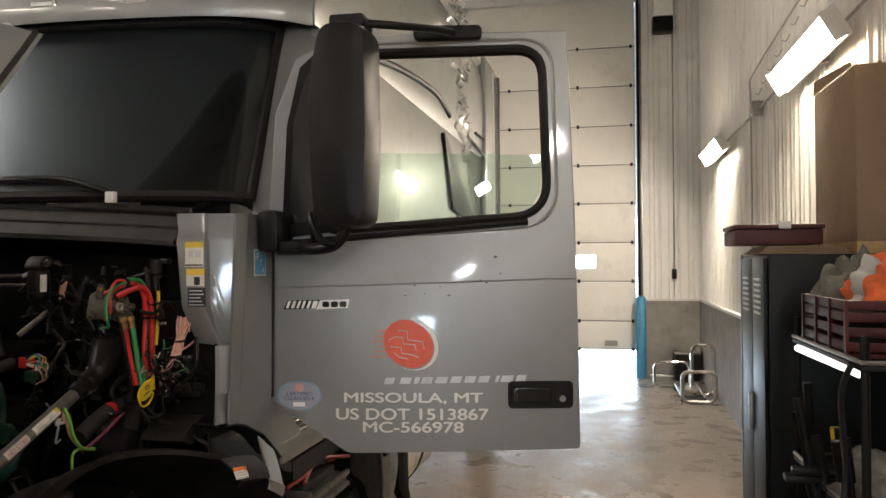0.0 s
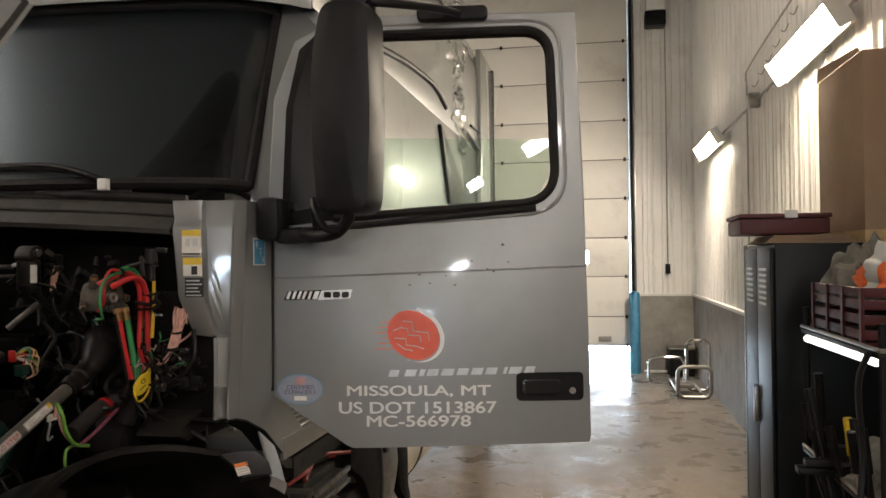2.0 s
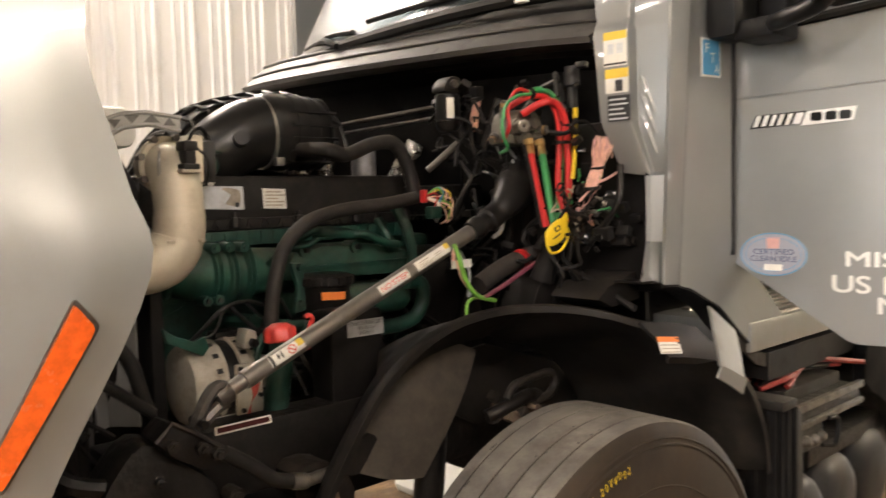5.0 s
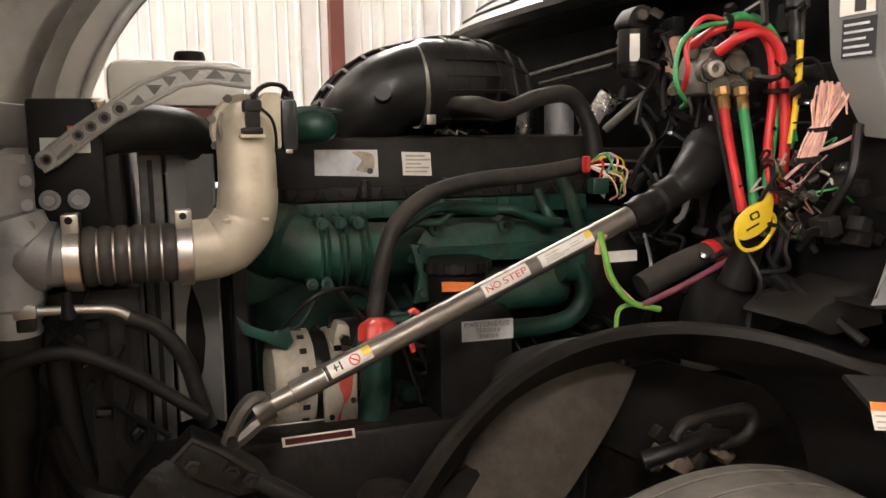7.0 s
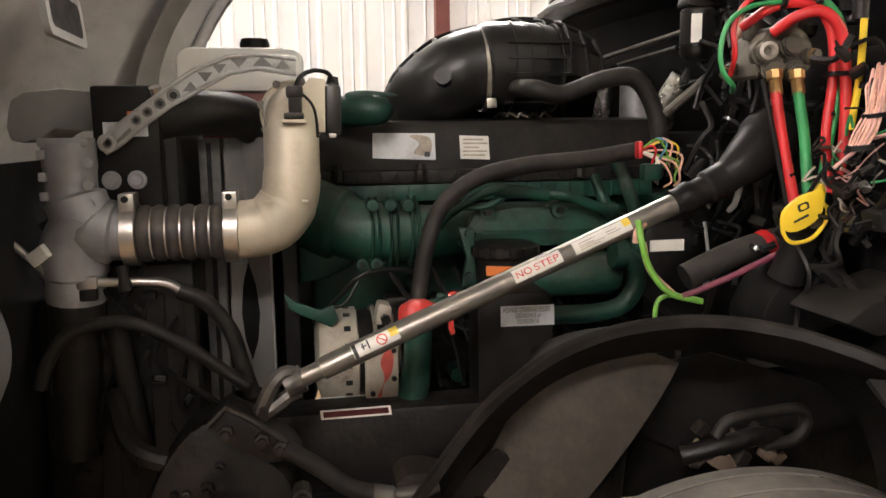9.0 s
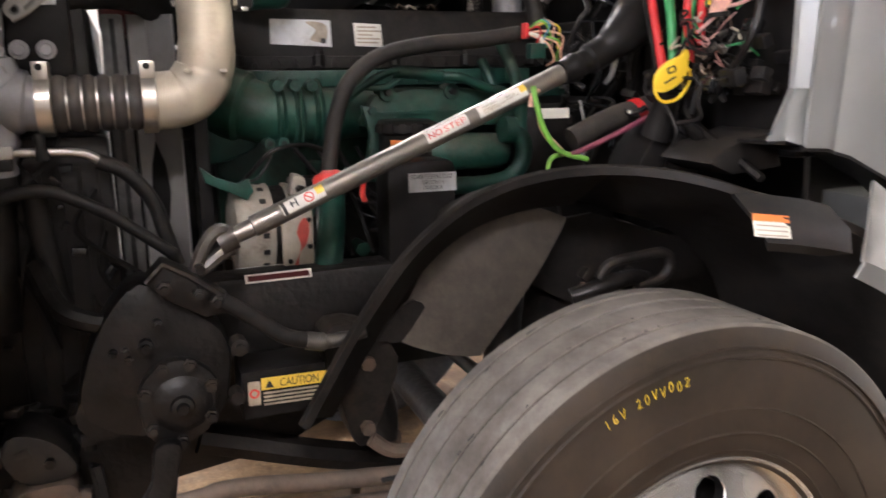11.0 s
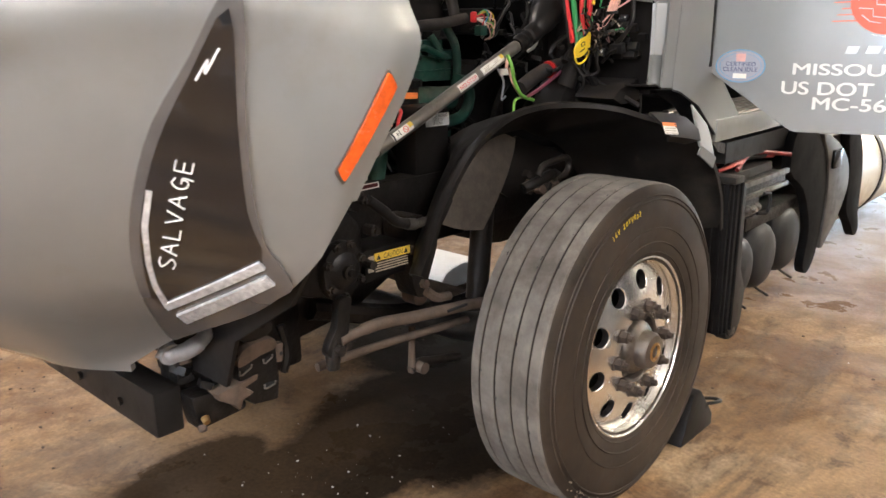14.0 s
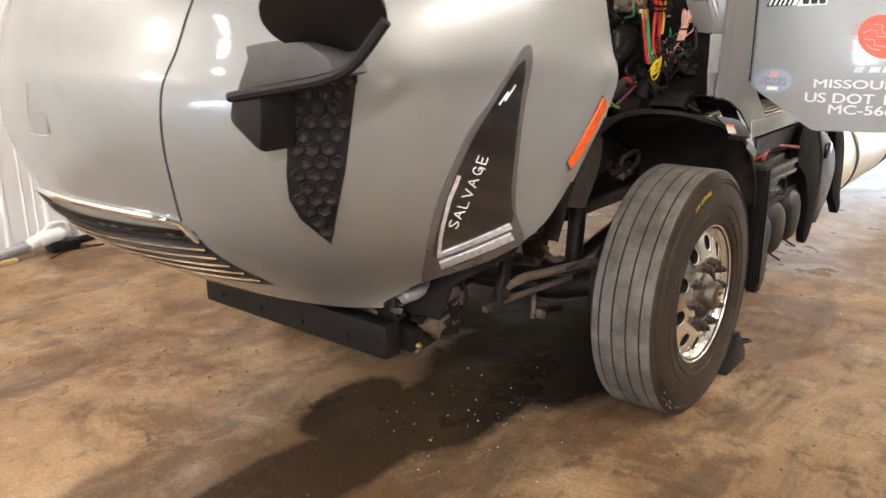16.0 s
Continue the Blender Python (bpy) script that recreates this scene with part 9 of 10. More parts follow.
# wheel arch liner: a rolled edge, then a sheet that runs in over the wheel
prof = [(9.383, 0.835, -1.615), (9.44, 0.925, -1.62), (9.50, 1.012, -1.628), (9.60, 1.138, -1.628), (9.70, 1.220, -1.62), (9.80, 1.264, -1.615), (9.90, 1.284, -1.605), (10.0, 1.291, -1.575), (10.08, 1.289, -1.50), (10.14, 1.275, -1.42), (10.20, 1.252, -1.375), (10.32, 1.215, -1.33), (10.44, 1.15, -1.28), (10.54, 1.05, -1.26), (10.60, 0.93, -1.25), (10.63, 0.80, -1.25)]
cur = smooth_path([(x, y, z) for y, z, x in prof], 5)
rows = []
for p in cur:
    inward = Vector((0, 10.0 - p.y, 0.50 - p.z)).normalized()
    rows.append([p + inward * 0.020 + Vector((0.003, 0, 0)), p + inward * 0.004 + Vector((0.004, 0, 0)), p + Vector((-0.010, 0, 0)), p + Vector((-0.06, 0, 0)) + inward * 0.02, Vector((-1.74 if p.y < 10.05 else -1.80, p.y, p.z)) + inward * 0.10])
arch = part("wheel_arch", grid_surface(rows, thick=0.006), BLACK_DUSTY, truck, "black plastic wheel arch liner")
DUSTY = material("dusty_plastic", (0.040, 0.032, 0.023), 0.7, 0, 0.4, 5.0, bump=0.15, dirt=(0.018, 0.015, 0.012), dirt_amount=0.5, dirt_scale=5, dust=DUST, dust_amount=0.3)
def splash(u, v):
    """From the arch edge (u 0) to the free edge (u 1), bottom (v 0) to top (v 1)."""
    left = Vector((9.60 + 0.15 * v ** 0.8, 0.935 + 0.245 * v))
    right = Vector((9.80 + 0.235 * v, 0.875 + 0.275 * v))
    p = left.lerp(right, u)
    sag = -0.012 * (1 - v) * math.sin(math.pi * u) + 0.03 * v * math.sin(math.pi * u)
    return Vector((-1.72 - 0.05 * (1 - u) ** 2.2 - 0.05 * v ** 3, p.x, p.y + sag))


part("splash_panel", grid_surface([[splash(i / 10, k / 10) for i in range(11)] for k in range(11)], thick=0.006), DUSTY, arch, "dusty grey splash panel")
lip_run = [p for p in cur if p.y < 9.86]
side_rows = []
for i, p in enumerate(lip_run):
    q = splash(0.0, i / (len(lip_run) - 1))
    inward = Vector((0, 10.0 - p.y, 0.50 - p.z)).normalized()
    a_ = p + Vector((-0.03, 0, 0)) + inward * 0.012
    side_rows.append([a_.lerp(q, k / 4) + Vector((-0.03 * math.sin(math.pi * k / 4), 0, 0)) for k in range(5)])
part("liner_side", grid_surface(side_rows, thick=0.004), BLACK_DUSTY, arch)
part("panel_tab", prism(closed_smooth([(9.58, 0.93), (9.64, 1.0), (9.68, 1.0), (9.70, 0.94), (9.66, 0.92)], 2), axes((-1.76, 0, 0), (0, 1, 0), (0, 0, 1)), 0.006), BLACK_DUSTY, arch)
part("inner_skirt", prism([(9.80, 1.06), (9.95, 1.12), (10.15, 1.14), (10.45, 1.04), (10.50, 0.95), (10.10, 0.92), (9.95, 1.0)], axes((-1.86, 0, 0), (0, 1, 0), (0, 0, 1)), 0.01), BLACK_DUSTY, arch, "dark inner splash wall", smooth=False)
part("liner_hose", hose([(-1.70, 10.078, 1.02), (-1.70, 10.106, 1.052), (-1.70, 10.181, 1.062), (-1.70, 10.25, 1.064), (-1.70, 10.268, 1.034), (-1.70, 10.245, 1.003), (-1.70, 10.18, 0.995)], 0.012, seg=12), GRIME_DUSTY, truck, "dusty brown brake hose")
part("knuckle", hose([(-1.72, 10.02, 0.98), (-1.70, 10.08, 1.0), (-1.70, 10.16, 1.015), (-1.72, 10.22, 1.0)], 0.019, seg=10), GRIME, truck)
rng = random.Random(81)
for i in range(14):
    y, z = rng.uniform(10.02, 10.24), rng.uniform(0.95, 1.03)
    s_ = rng.uniform(0.008, 0.022)
    part("caliper_piece", box(-s_, s_, -s_, s_, -s_ * 0.7, s_ * 0.7, m=Matrix.Translation((-1.72 + rng.uniform(-0.03, 0.02), y, z)) @ Matrix.Rotation(rng.uniform(-1, 1), 4, "X")), (GRIME_DUSTY, RUST_TAN, RUST_TAN)[i % 3], truck, bevel=0.004)
fs = part("fender_pad", grid_surface([[Vector((-1.262 + 0.012 * k, y, z + 0.002)) for k, (y, z) in enumerate(((10.045, 1.273), (10.10, 1.268), (10.165, 1.258), (10.215, 1.245)))], [Vector((-1.222 + 0.012 * k, y, z)) for k, (y, z) in enumerate(((10.05, 1.244), (10.105, 1.238), (10.17, 1.226), (10.225, 1.212)))], [Vector((-1.200 + 0.010 * k, y, z)) for k, (y, z) in enumerate(((10.065, 1.202), (10.115, 1.196), (10.17, 1.186), (10.215, 1.176)))], [Vector((-1.215, y, z)) for y, z in ((10.08, 1.184), (10.12, 1.178), (10.165, 1.170), (10.20, 1.163))]], thick=0.008), BLACK_SATIN, truck, "glossy black fender support with a label")
FM = axes((-1.2225, 10.050, 1.246), (0.16, 1, -0.12), (-0.45, 0, 0.89))
part("pad_label", prism([(0.0, -0.038), (0.066, -0.038), (0.066, -0.012), (0.0, -0.012)], FM, 0.002), LABEL, fs, "white and orange warning label", smooth=False)
part("pad_heading", prism([(0.0, -0.012), (0.066, -0.012), (0.066, 0.000), (0.0, 0.000)], FM, 0.0025), LABEL_ORANGE, fs, smooth=False)
for i in range(3):
    part("print_bar", prism([(0.004, -0.036 + 0.008 * i), (0.060, -0.036 + 0.008 * i), (0.060, -0.034 + 0.008 * i), (0.004, -0.034 + 0.008 * i)], FM @ Matrix.Translation((0, 0, 0.0022)), 0.0006), LABEL_OLD, fs, smooth=False)
part("cowl_side_plate", prism([(10.16, 1.295), (10.20, 1.325), (10.32, 1.355), (10.34, 1.28), (10.22, 1.27)], axes((-1.62, 0, 0), (0, 1, 0), (0, 0, 1)), 0.16), BLACK_DUSTY, truck, bevel=0.008)
part("corner_filler", box(-1.72, -1.42, 10.33, 10.45, 1.30, 1.75), BLACK, truck, bevel=0.01)

# battery box, steps, tanks behind the wheel
bb = part("mud_flap", box(-1.62, -1.235, 10.63, 10.645, 0.37, 0.985), FIREWALL, truck, "ribbed black mud flap", bevel=0.004)
for i in range(11):
    part("flap_rib", box(-1.615 + 0.035 * i, -1.603 + 0.035 * i, 10.620, 10.63, 0.38, 0.96), FIREWALL, bb, bevel=0.003)
part("flap_cap", box(-1.63, -1.21, 10.62, 10.70, 0.965, 0.992), BLACK_DUSTY, bb, bevel=0.006)
for i in range(4):
    part("flap_side", box(-1.236, -1.226 + 0.006 * (i % 2), 10.648 + 0.022 * i, 10.662 + 0.022 * i, 0.37, 0.96), FIREWALL, bb, bevel=0.003)
stp = part("step_frame", prism([(10.70, 0.96), (10.78, 0.94), (10.80, 0.60), (10.86, 0.50), (10.84, 0.36), (10.74, 0.33), (10.70, 0.40)], axes((-1.32, 0, 0), (0, 1, 0), (0, 0, 1)), 0.09), BLACK, truck, "black step and bracket frame", bevel=0.012)
part("step_foot", prism(closed_smooth([(10.73, 0.33), (10.78, 0.31), (10.84, 0.33), (10.86, 0.42), (10.80, 0.46), (10.74, 0.42)], 3), axes((-1.29, 0, 0), (0, 1, 0), (0, 0, 1)), 0.05), RUBBER, stp, bevel=0.008)
part("step_bolt", lathe([(0, 0.012), (0.016, 0.010), (0.020, 0)], axes((-1.24, 10.775, 0.348), (0, 1, 0), (0, 0, 1)), seg=14), STEEL_WORN, stp)
part("step_web", box(-1.60, -1.30, 10.74, 10.76, 0.35, 0.93), BLACK, stp)
bat = part("battery_box", box(-1.70, -1.245, 10.76, 11.22, 0.885, 0.935), GRIME, truck, "open battery box with red cables", bevel=0.010)
part("box_edge", box(-1.25, -1.232, 10.76, 11.22, 0.925, 0.947), STEEL_WORN, bat, bevel=0.004)
part("box_edge", box(-1.25, -1.232, 10.78, 11.22, 0.875, 0.893), STEEL_WORN, bat, bevel=0.004)
part("battery", box(-1.66, -1.29, 10.80, 11.18, 0.935, 0.975), BLACK_DUSTY, bat, bevel=0.01)
for i in range(12):
    r = random.Random(700 + i)
    y0 = 10.74 + 0.10 * r.random()
    x0 = -1.29 - 0.3 * r.random()
    part("red_cable", hose([(x0, y0, 0.985), (x0 + 0.04 * r.uniform(-1, 1), y0 + 0.12, 1.0 + 0.045 * r.random()), (x0 + 0.06 * r.uniform(-1, 1), y0 + 0.25, 0.995 + 0.03 * r.random()), (x0 + 0.05, y0 + 0.42, 1.0)], 0.0085, seg=8, steps=5), RED_CABLE if i % 4 else BLACK, bat, "red battery cable" if i == 1 else "")
for i in range(5):
    part("terminal", box(-1.33 - 0.06 * i, -1.30 - 0.06 * i, 10.86 + 0.05 * (i % 2), 10.89 + 0.05 * (i % 2), 0.975, 1.0), RED_METAL if i % 2 else GRIME, bat, bevel=0.004)
part("valve_plate", box(-1.27, -1.245, 10.78, 10.95, 0.80, 0.875), GRIME, bat, bevel=0.006)
for y, z in ((10.83, 0.832), (10.885, 0.825), (10.925, 0.83)):
    part("connector", lathe([(0, 0.020), (0.010, 0.018), (0.017, 0.008), (0.018, 0)], axes((-1.245, y, z), (0, 1, 0), (0, 0, 1)), seg=16), STEEL_WORN, bat)
part("valve_loop", hose([(-1.24, 10.93, 0.80), (-1.22, 10.98, 0.80), (-1.22, 10.99, 0.87), (-1.23, 10.95, 0.88)], 0.007, seg=8), BLACK, bat)
for y, r, zc in ((10.93, 0.135, 0.555), (11.17, 0.145, 0.56), (11.45, 0.15, 0.58)):
    tk = part("air_tank", lathe([(0, 0.016), (r * 0.5, 0.012), (r * 0.80, 0.002), (r * 0.95, -0.016), (r, -0.035), (r * 1.02, -0.040), (r * 1.02, -0.052), (r, -0.055), (r, -0.6), (0, -0.6)], axes((-1.28, y, zc), (0, 1, 0), (0, 0, 1)), seg=36), TANK_GREY, truck, "dusty dark cylindrical air tank")
    part("drain_valve", hose([(-1.33, y + 0.01, zc - r + 0.006), (-1.30, y + 0.03, zc - r - 0.02), (-1.27, y + 0.055, zc - r - 0.045)], 0.006, seg=6), GRIME_DUSTY, tk)
part("tank_bracket", box(-1.62, -1.30, 10.98, 11.6, 0.70, 0.76), GRIME, truck, bevel=0.01)
part("side_shade", prism(closed_smooth([(11.36, 1.10), (11.60, 1.06), (11.78, 0.90), (11.82, 0.72), (11.79, 0.52), (11.74, 0.41), (11.66, 0.37), (11.60, 0.43), (11.63, 0.60), (11.50, 0.80), (11.30, 0.92)], 3), axes((-1.30, 0, 0), (0, 1, 0), (0, 0, 1)), 0.045), FIREWALL, truck, "black curved fairing edge", bevel=0.012)
fl = part("step_fairing", prism(closed_smooth([(11.66, 1.04), (11.86, 0.99), (12.06, 0.88), (12.12, 0.74), (12.02, 0.60), (11.90, 0.52), (11.79, 0.47), (11.81, 0.70), (11.77, 0.90)], 3), axes((-1.285, 0, 0), (0, 1, 0), (0, 0, 1)), 0.04), COWL_GREY, truck, "grey step fairing with black trim", bevel=0.008)
part("fairing_latch", box(-1.247, -1.225, 11.80, 11.90, 0.86, 0.95), BLACK_GLOSS, fl, bevel=0.008)
part("fairing_trim", prism(closed_smooth([(12.06, 1.02), (12.25, 0.98), (12.36, 0.80), (12.38, 0.55), (12.41, 0.50), (12.42, 0.44), (12.36, 0.42), (12.27, 0.50), (12.16, 0.60), (12.14, 0.80)], 3), axes((-1.30, 0, 0), (0, 1, 0), (0, 0, 1)), 0.05), FIREWALL, truck, "black fairing bracket", bevel=0.010)
part("underbody_shield", box(-1.46, -1.42, 11.36, 12.33, 0.42, 1.09), BLACK, truck, "black underbody shield behind the steps", bevel=0.006)
tank = part("fuel_tank", tube([(-1.58, 12.35, 0.72), (-1.58, 12.39, 0.72), (-1.58, 15.3, 0.72), (-1.58, 15.34, 0.72)], [0.29, 0.325, 0.325, 0.29], seg=40), TAN_TANK, truck, "pale aluminium fuel tank with black straps")
for y in (12.75, 13.9, 15.0):
    part("tank_strap", tube([(-1.58, y, 0.72), (-1.58, y + 0.06, 0.72)], 0.331, seg=40), RUBBER, tank)
part("rear_axle", tube([(-1.3, 15.2, 0.5), (-3.5, 15.2, 0.5)], 0.11, seg=16), GRIME, truck)
for x in (-1.35, -3.2):
    part("rear_tyre", lathe(tyre_profile(0.28, 0.51, 0.28), axes((x - 0.14, 16.6, 0.505), (0, 1, 0), (0, 0, 1)), seg=48), RUBBER, truck)
part("far_tyre", lathe(tyre_profile(0.30, 0.528, 0.288), axes((-3.5, 10.0, 0.512), (0, -1, 0), (0, 0, 1)), seg=48), RUBBER_TREAD, truck, "far steer tyre")
part("far_arch", grid_surface([[Vector((-3.0, p.y, p.z)), Vector((-3.6, p.y, p.z))] for p in cur], thick=0.008), BLACK, truck)

# ---------------------------------------------------------------- hood fittings
BEZEL = material("clear_headlight_edge", (0.105, 0.100, 0.096), 0.16, 0.2, 0.2, 9.0, coat=1.0)
LENS = material("dark_glossy_lens", (0.010, 0.010, 0.011), 0.08, 0, 0.3, 6.0, coat=1.0, dirt=(0.045, 0.045, 0.05), dirt_amount=0.3, dirt_scale=8)
hl_out = closed_smooth([(0.118, 0.505), (0.09, 0.487), (0.03, 0.39), (-0.045, 0.28), (-0.095, 0.16), (-0.125, 0.05), (-0.138, -0.06), (-0.138, -0.16), (-0.135, -0.215), (-0.126, -0.243), (-0.10, -0.234), (-0.017, -0.197), (0.066, -0.157), (0.13, -0.108), (0.161, -0.080), (0.145, -0.03), (0.118, 0.03), (0.108, 0.13), (0.11, 0.29), (0.125, 0.45)], 3)
on_hood(hl_out, HM, 0.010, 0.02, "headlight", BEZEL, hood, "black taped headlight marked as salvage")
hl = bpy.data.objects["headlight"]
hl_in = closed_smooth([(0.102, 0.468), (0.025, 0.358), (-0.038, 0.25), (-0.085, 0.13), (-0.110, 0.02), (-0.112, -0.115), (0.0, -0.062), (0.108, -0.008), (0.094, 0.10), (0.096, 0.29)], 3)
on_hood(hl_in, HM, 0.014, 0.006, "lens", LENS, hl, "glossy dark headlight lens")
on_hood([(-0.100, -0.108), (0.103, -0.008), (0.113, -0.025), (-0.100, -0.128)], HM, 0.020, 0.008, "light_strip", CLEAR_LAMP, hl)
on_hood([(-0.090, -0.150), (0.112, -0.045), (0.127, -0.068), (-0.078, -0.182)], HM, 0.018, 0.008, "daylight_lamp", CLEAR_LAMP, hl, "clear running lamp strip")
for i in range(15):
    u = (i + 0.6) / 15.4
    on_hood([(-0.090 + 0.202 * u, -0.152 + 0.105 * u), (-0.086 + 0.202 * u, -0.150 + 0.105 * u), (-0.074 + 0.205 * u, -0.178 + 0.114 * u), (-0.078 + 0.205 * u, -0.180 + 0.114 * u)], HM, 0.0200, 0.003, "lamp_rib", CLEAR_LAMP, hl)
on_hood([(-0.103, -0.120), (-0.108, -0.05), (-0.106, 0.0), (-0.094, 0.09), (-0.072, 0.16), (-0.062, 0.157), (-0.084, 0.085), (-0.096, 0.0), (-0.098, -0.05), (-0.092, -0.112)], HM, 0.019, 0.006, "light_strip", CLEAR_LAMP, hl)


def chalk(strokes, m, w, mat, parent, name, rise):
    """Hand-drawn strokes laid on the hood."""
    for st in strokes:
        pts = smooth_path([(x, y, 0) for x, y in st], 4)
        out = []
        d = m.to_3x3() @ Vector((0, 0, -1))
        for p in pts:
            q = m @ p
            loc = HOOD_TREE.ray_cast(q - d * 0.5, d)[0]
            out.append((loc if loc else q) - d * rise)
        part(name, tube(out, w, seg=5), mat, parent)


# the word SALVAGE in white paint pen, one stroke list a letter, running up the lens
LET = {
    "S": [[(0.9, 0.95), (0.5, 1.0), (0.15, 0.8), (0.5, 0.5), (0.85, 0.25), (0.5, 0.0), (0.05, 0.1)]],
    "A": [[(0.0, 0.0), (0.45, 1.0)], [(0.45, 1.0), (0.9, 0.0)], [(0.15, 0.4), (0.8, 0.4)]],
    "L": [[(0.1, 1.0), (0.1, 0.0)], [(0.1, 0.0), (0.8, 0.0)]],
    "V": [[(0.0, 1.0), (0.45, 0.0)], [(0.45, 0.0), (0.9, 1.0)]],
    "G": [[(0.85, 0.85), (0.45, 1.0), (0.15, 0.6), (0.3, 0.15), (0.7, 0.1), (0.8, 0.45)], [(0.5, 0.45), (0.9, 0.42), (0.85, -0.2)]],
    "E": [[(0.1, 0.0), (0.1, 1.0)], [(0.1, 1.0), (0.8, 1.0)], [(0.1, 0.5), (0.7, 0.5)], [(0.1, 0.0), (0.8, 0.0)]],
}
a0, b0 = Vector((-0.072, -0.010)), Vector((0.004, 0.222))
run = (b0 - a0)
ux, uy = run.normalized(), Vector((-run.normalized().y, run.normalized().x))
for i, ch in enumerate("SALVAGE"):
    strokes = [[tuple(a0 + ux * (run.length / 7) * (i + 0.82 * x) + uy * (0.029 * y - 0.0145)) for x, y in st] for st in LET[ch]]
    chalk(strokes, HM, 0.0017, VINYL_WHITE, hl, "paint_stroke", 0.0165)
chalk([[(0.036, 0.352), (0.060, 0.386), (0.052, 0.362), (0.080, 0.404)]], HM, 0.0022, VINYL_WHITE, hl, "paint_stroke", 0.0165)

MM = axes((-1.19, 8.81, 1.35), (0.2, 0.97, 0), (0, 0, 1))
mk = on_hood(round_poly([(0.046, 0.113), (0.072, 0.078), (-0.034, -0.107), (-0.052, -0.078)], [0.008] * 4, 3), MM, 0.004, 0.010, "side_marker", STEEL_WORN, hood, "orange side marker lamp in a silver frame")
on_hood(round_poly([(0.0455, 0.106), (0.0665, 0.0765), (-0.0342, -0.099), (-0.0485, -0.0755)], [0.007] * 4, 3), MM, 0.011, 0.008, "marker_lens", ORANGE, mk, "orange lens")

VM2 = axes((-1.705, 8.25, 1.2), (0.7, 0.71, 0), (0, 0, 1))
vent = [(0.02, 0.55), (-0.035, 0.35), (-0.060, 0.22), (-0.075, 0.09), (-0.075, 0.02), (-0.05, -0.045), (0.027, -0.136), (0.055, 0.0), (0.078, 0.10), (0.11, 0.30), (0.15, 0.55)]
vt = on_hood([(x * 1.0 + (0.012 if x > 0.03 else -0.006), y - 0.012 if y < 0 else y) for x, y in vent], VM2, 0.003, 0.01, "hood_vent", PAINT, hood, "black mesh side intake in the hood")
on_hood(vent, VM2, 0.006, 0.006, "vent_back", BLACK, vt)
d = VM2.to_3x3() @ Vector((0, 0, -1))
hexes = bmesh.new()
for j in range(24):
    for i in range(6):
        x = -0.085 + 0.041 * i + (0.0205 if j % 2 else 0)
        y = -0.12 + 0.035 * j
        inside = False
        for k in range(len(vent)):
            (x1, y1), (x2, y2) = vent[k], vent[(k + 1) % len(vent)]
            if (y1 > y) != (y2 > y) and x < (x2 - x1) * (y - y1) / (y2 - y1) + x1:
                inside = not inside
        edge = min((Vector((x, y)) - Vector(vent[k])).length for k in range(len(vent)))
        for k in range(len(vent)):
            a_, b_ = Vector(vent[k]), Vector(vent[(k + 1) % len(vent)])
            t_ = max(0, min(1, (Vector((x, y)) - a_).dot(b_ - a_) / (b_ - a_).length_squared))
            edge = min(edge, (a_ + (b_ - a_) * t_ - Vector((x, y))).length)
        if not inside or edge < 0.012:
            continue
        q = VM2 @ Vector((x, y, 0))
        loc = HOOD_TREE.ray_cast(q - d * 0.5, d)[0]
        if not loc:
            continue
        mm = VM2.to_3x3().to_4x4()
        mm.translation = loc - d * 0.007
        lathe([(0.0208, 0.0), (0.0196, 0.008), (0.0162, 0.0095), (0.0115, 0.005), (0.0, 0.001)], mm @ Matrix.Rotation(math.pi / 6, 4, "Z"), hexes, seg=6)
part("mesh", hexes, MESH_BLACK, vt, "black honeycomb mesh", smooth=False)


def skin(x, z):
    loc = HOOD_TREE.ray_cast(Vector((x, 6.0, z)), Vector((0, 1, 0)))[0]
    return loc if loc else Vector((x, 8.4, z))


# nose seam, chrome grille surround and slats under the nose
part("hood_seam", tube([skin(p.x + 0.14, p.z) + Vector((0, -0.0005, 0)) for p in smooth_path([(-2.02, 0, 2.0), (-2.05, 0, 1.80), (-2.08, 0, 1.6), (-2.115, 0, 1.4), (-2.135, 0, 1.25), (-2.16, 0, 1.13)], 10)], 0.003, seg=6), BLACK, hood)
part("grille_backing", grid_surface([[skin(-2.46 + x, z) + Vector((0, -0.003, 0)) for x in [-0.46 + 0.92 * i / 16 for i in range(17)]] for z in (1.10, 1.05, 1.0, 0.95, 0.90, 0.86)]), BLACK, hood, "dark grille opening")
gl = part("grille", tube([skin(-2.46 + 0.46 * math.sin(a), 1.115 + 0.03 * math.cos(a) - (0.05 if abs(a) > 1.3 else 0)) + Vector((0, -0.004, 0)) for a in [(-1.5 + 3.0 * i / 24) for i in range(25)]], 0.012, seg=8), CHROME, hood, "chrome grille surround with slats")
for z in (1.07, 1.035, 1.0, 0.965, 0.93, 0.89):
    part("slat", tube([skin(-2.46 + x, z) + Vector((0, -0.006, 0)) for x in [-0.45 + 0.9 * i / 16 for i in range(17)]], 0.007, seg=6), CHROME if z < 1.06 else BLACK, gl)
part("latch_recess", prism(rounded(-2.602, -2.490, 1.352, 1.418, 0.01, 3), axes((0, skin(-2.55, 1.385).y + 0.006, 0), (1, 0, 0), (0, 0, 1)), 0.01), PAINT_DARK, hood, "hood latch recess")
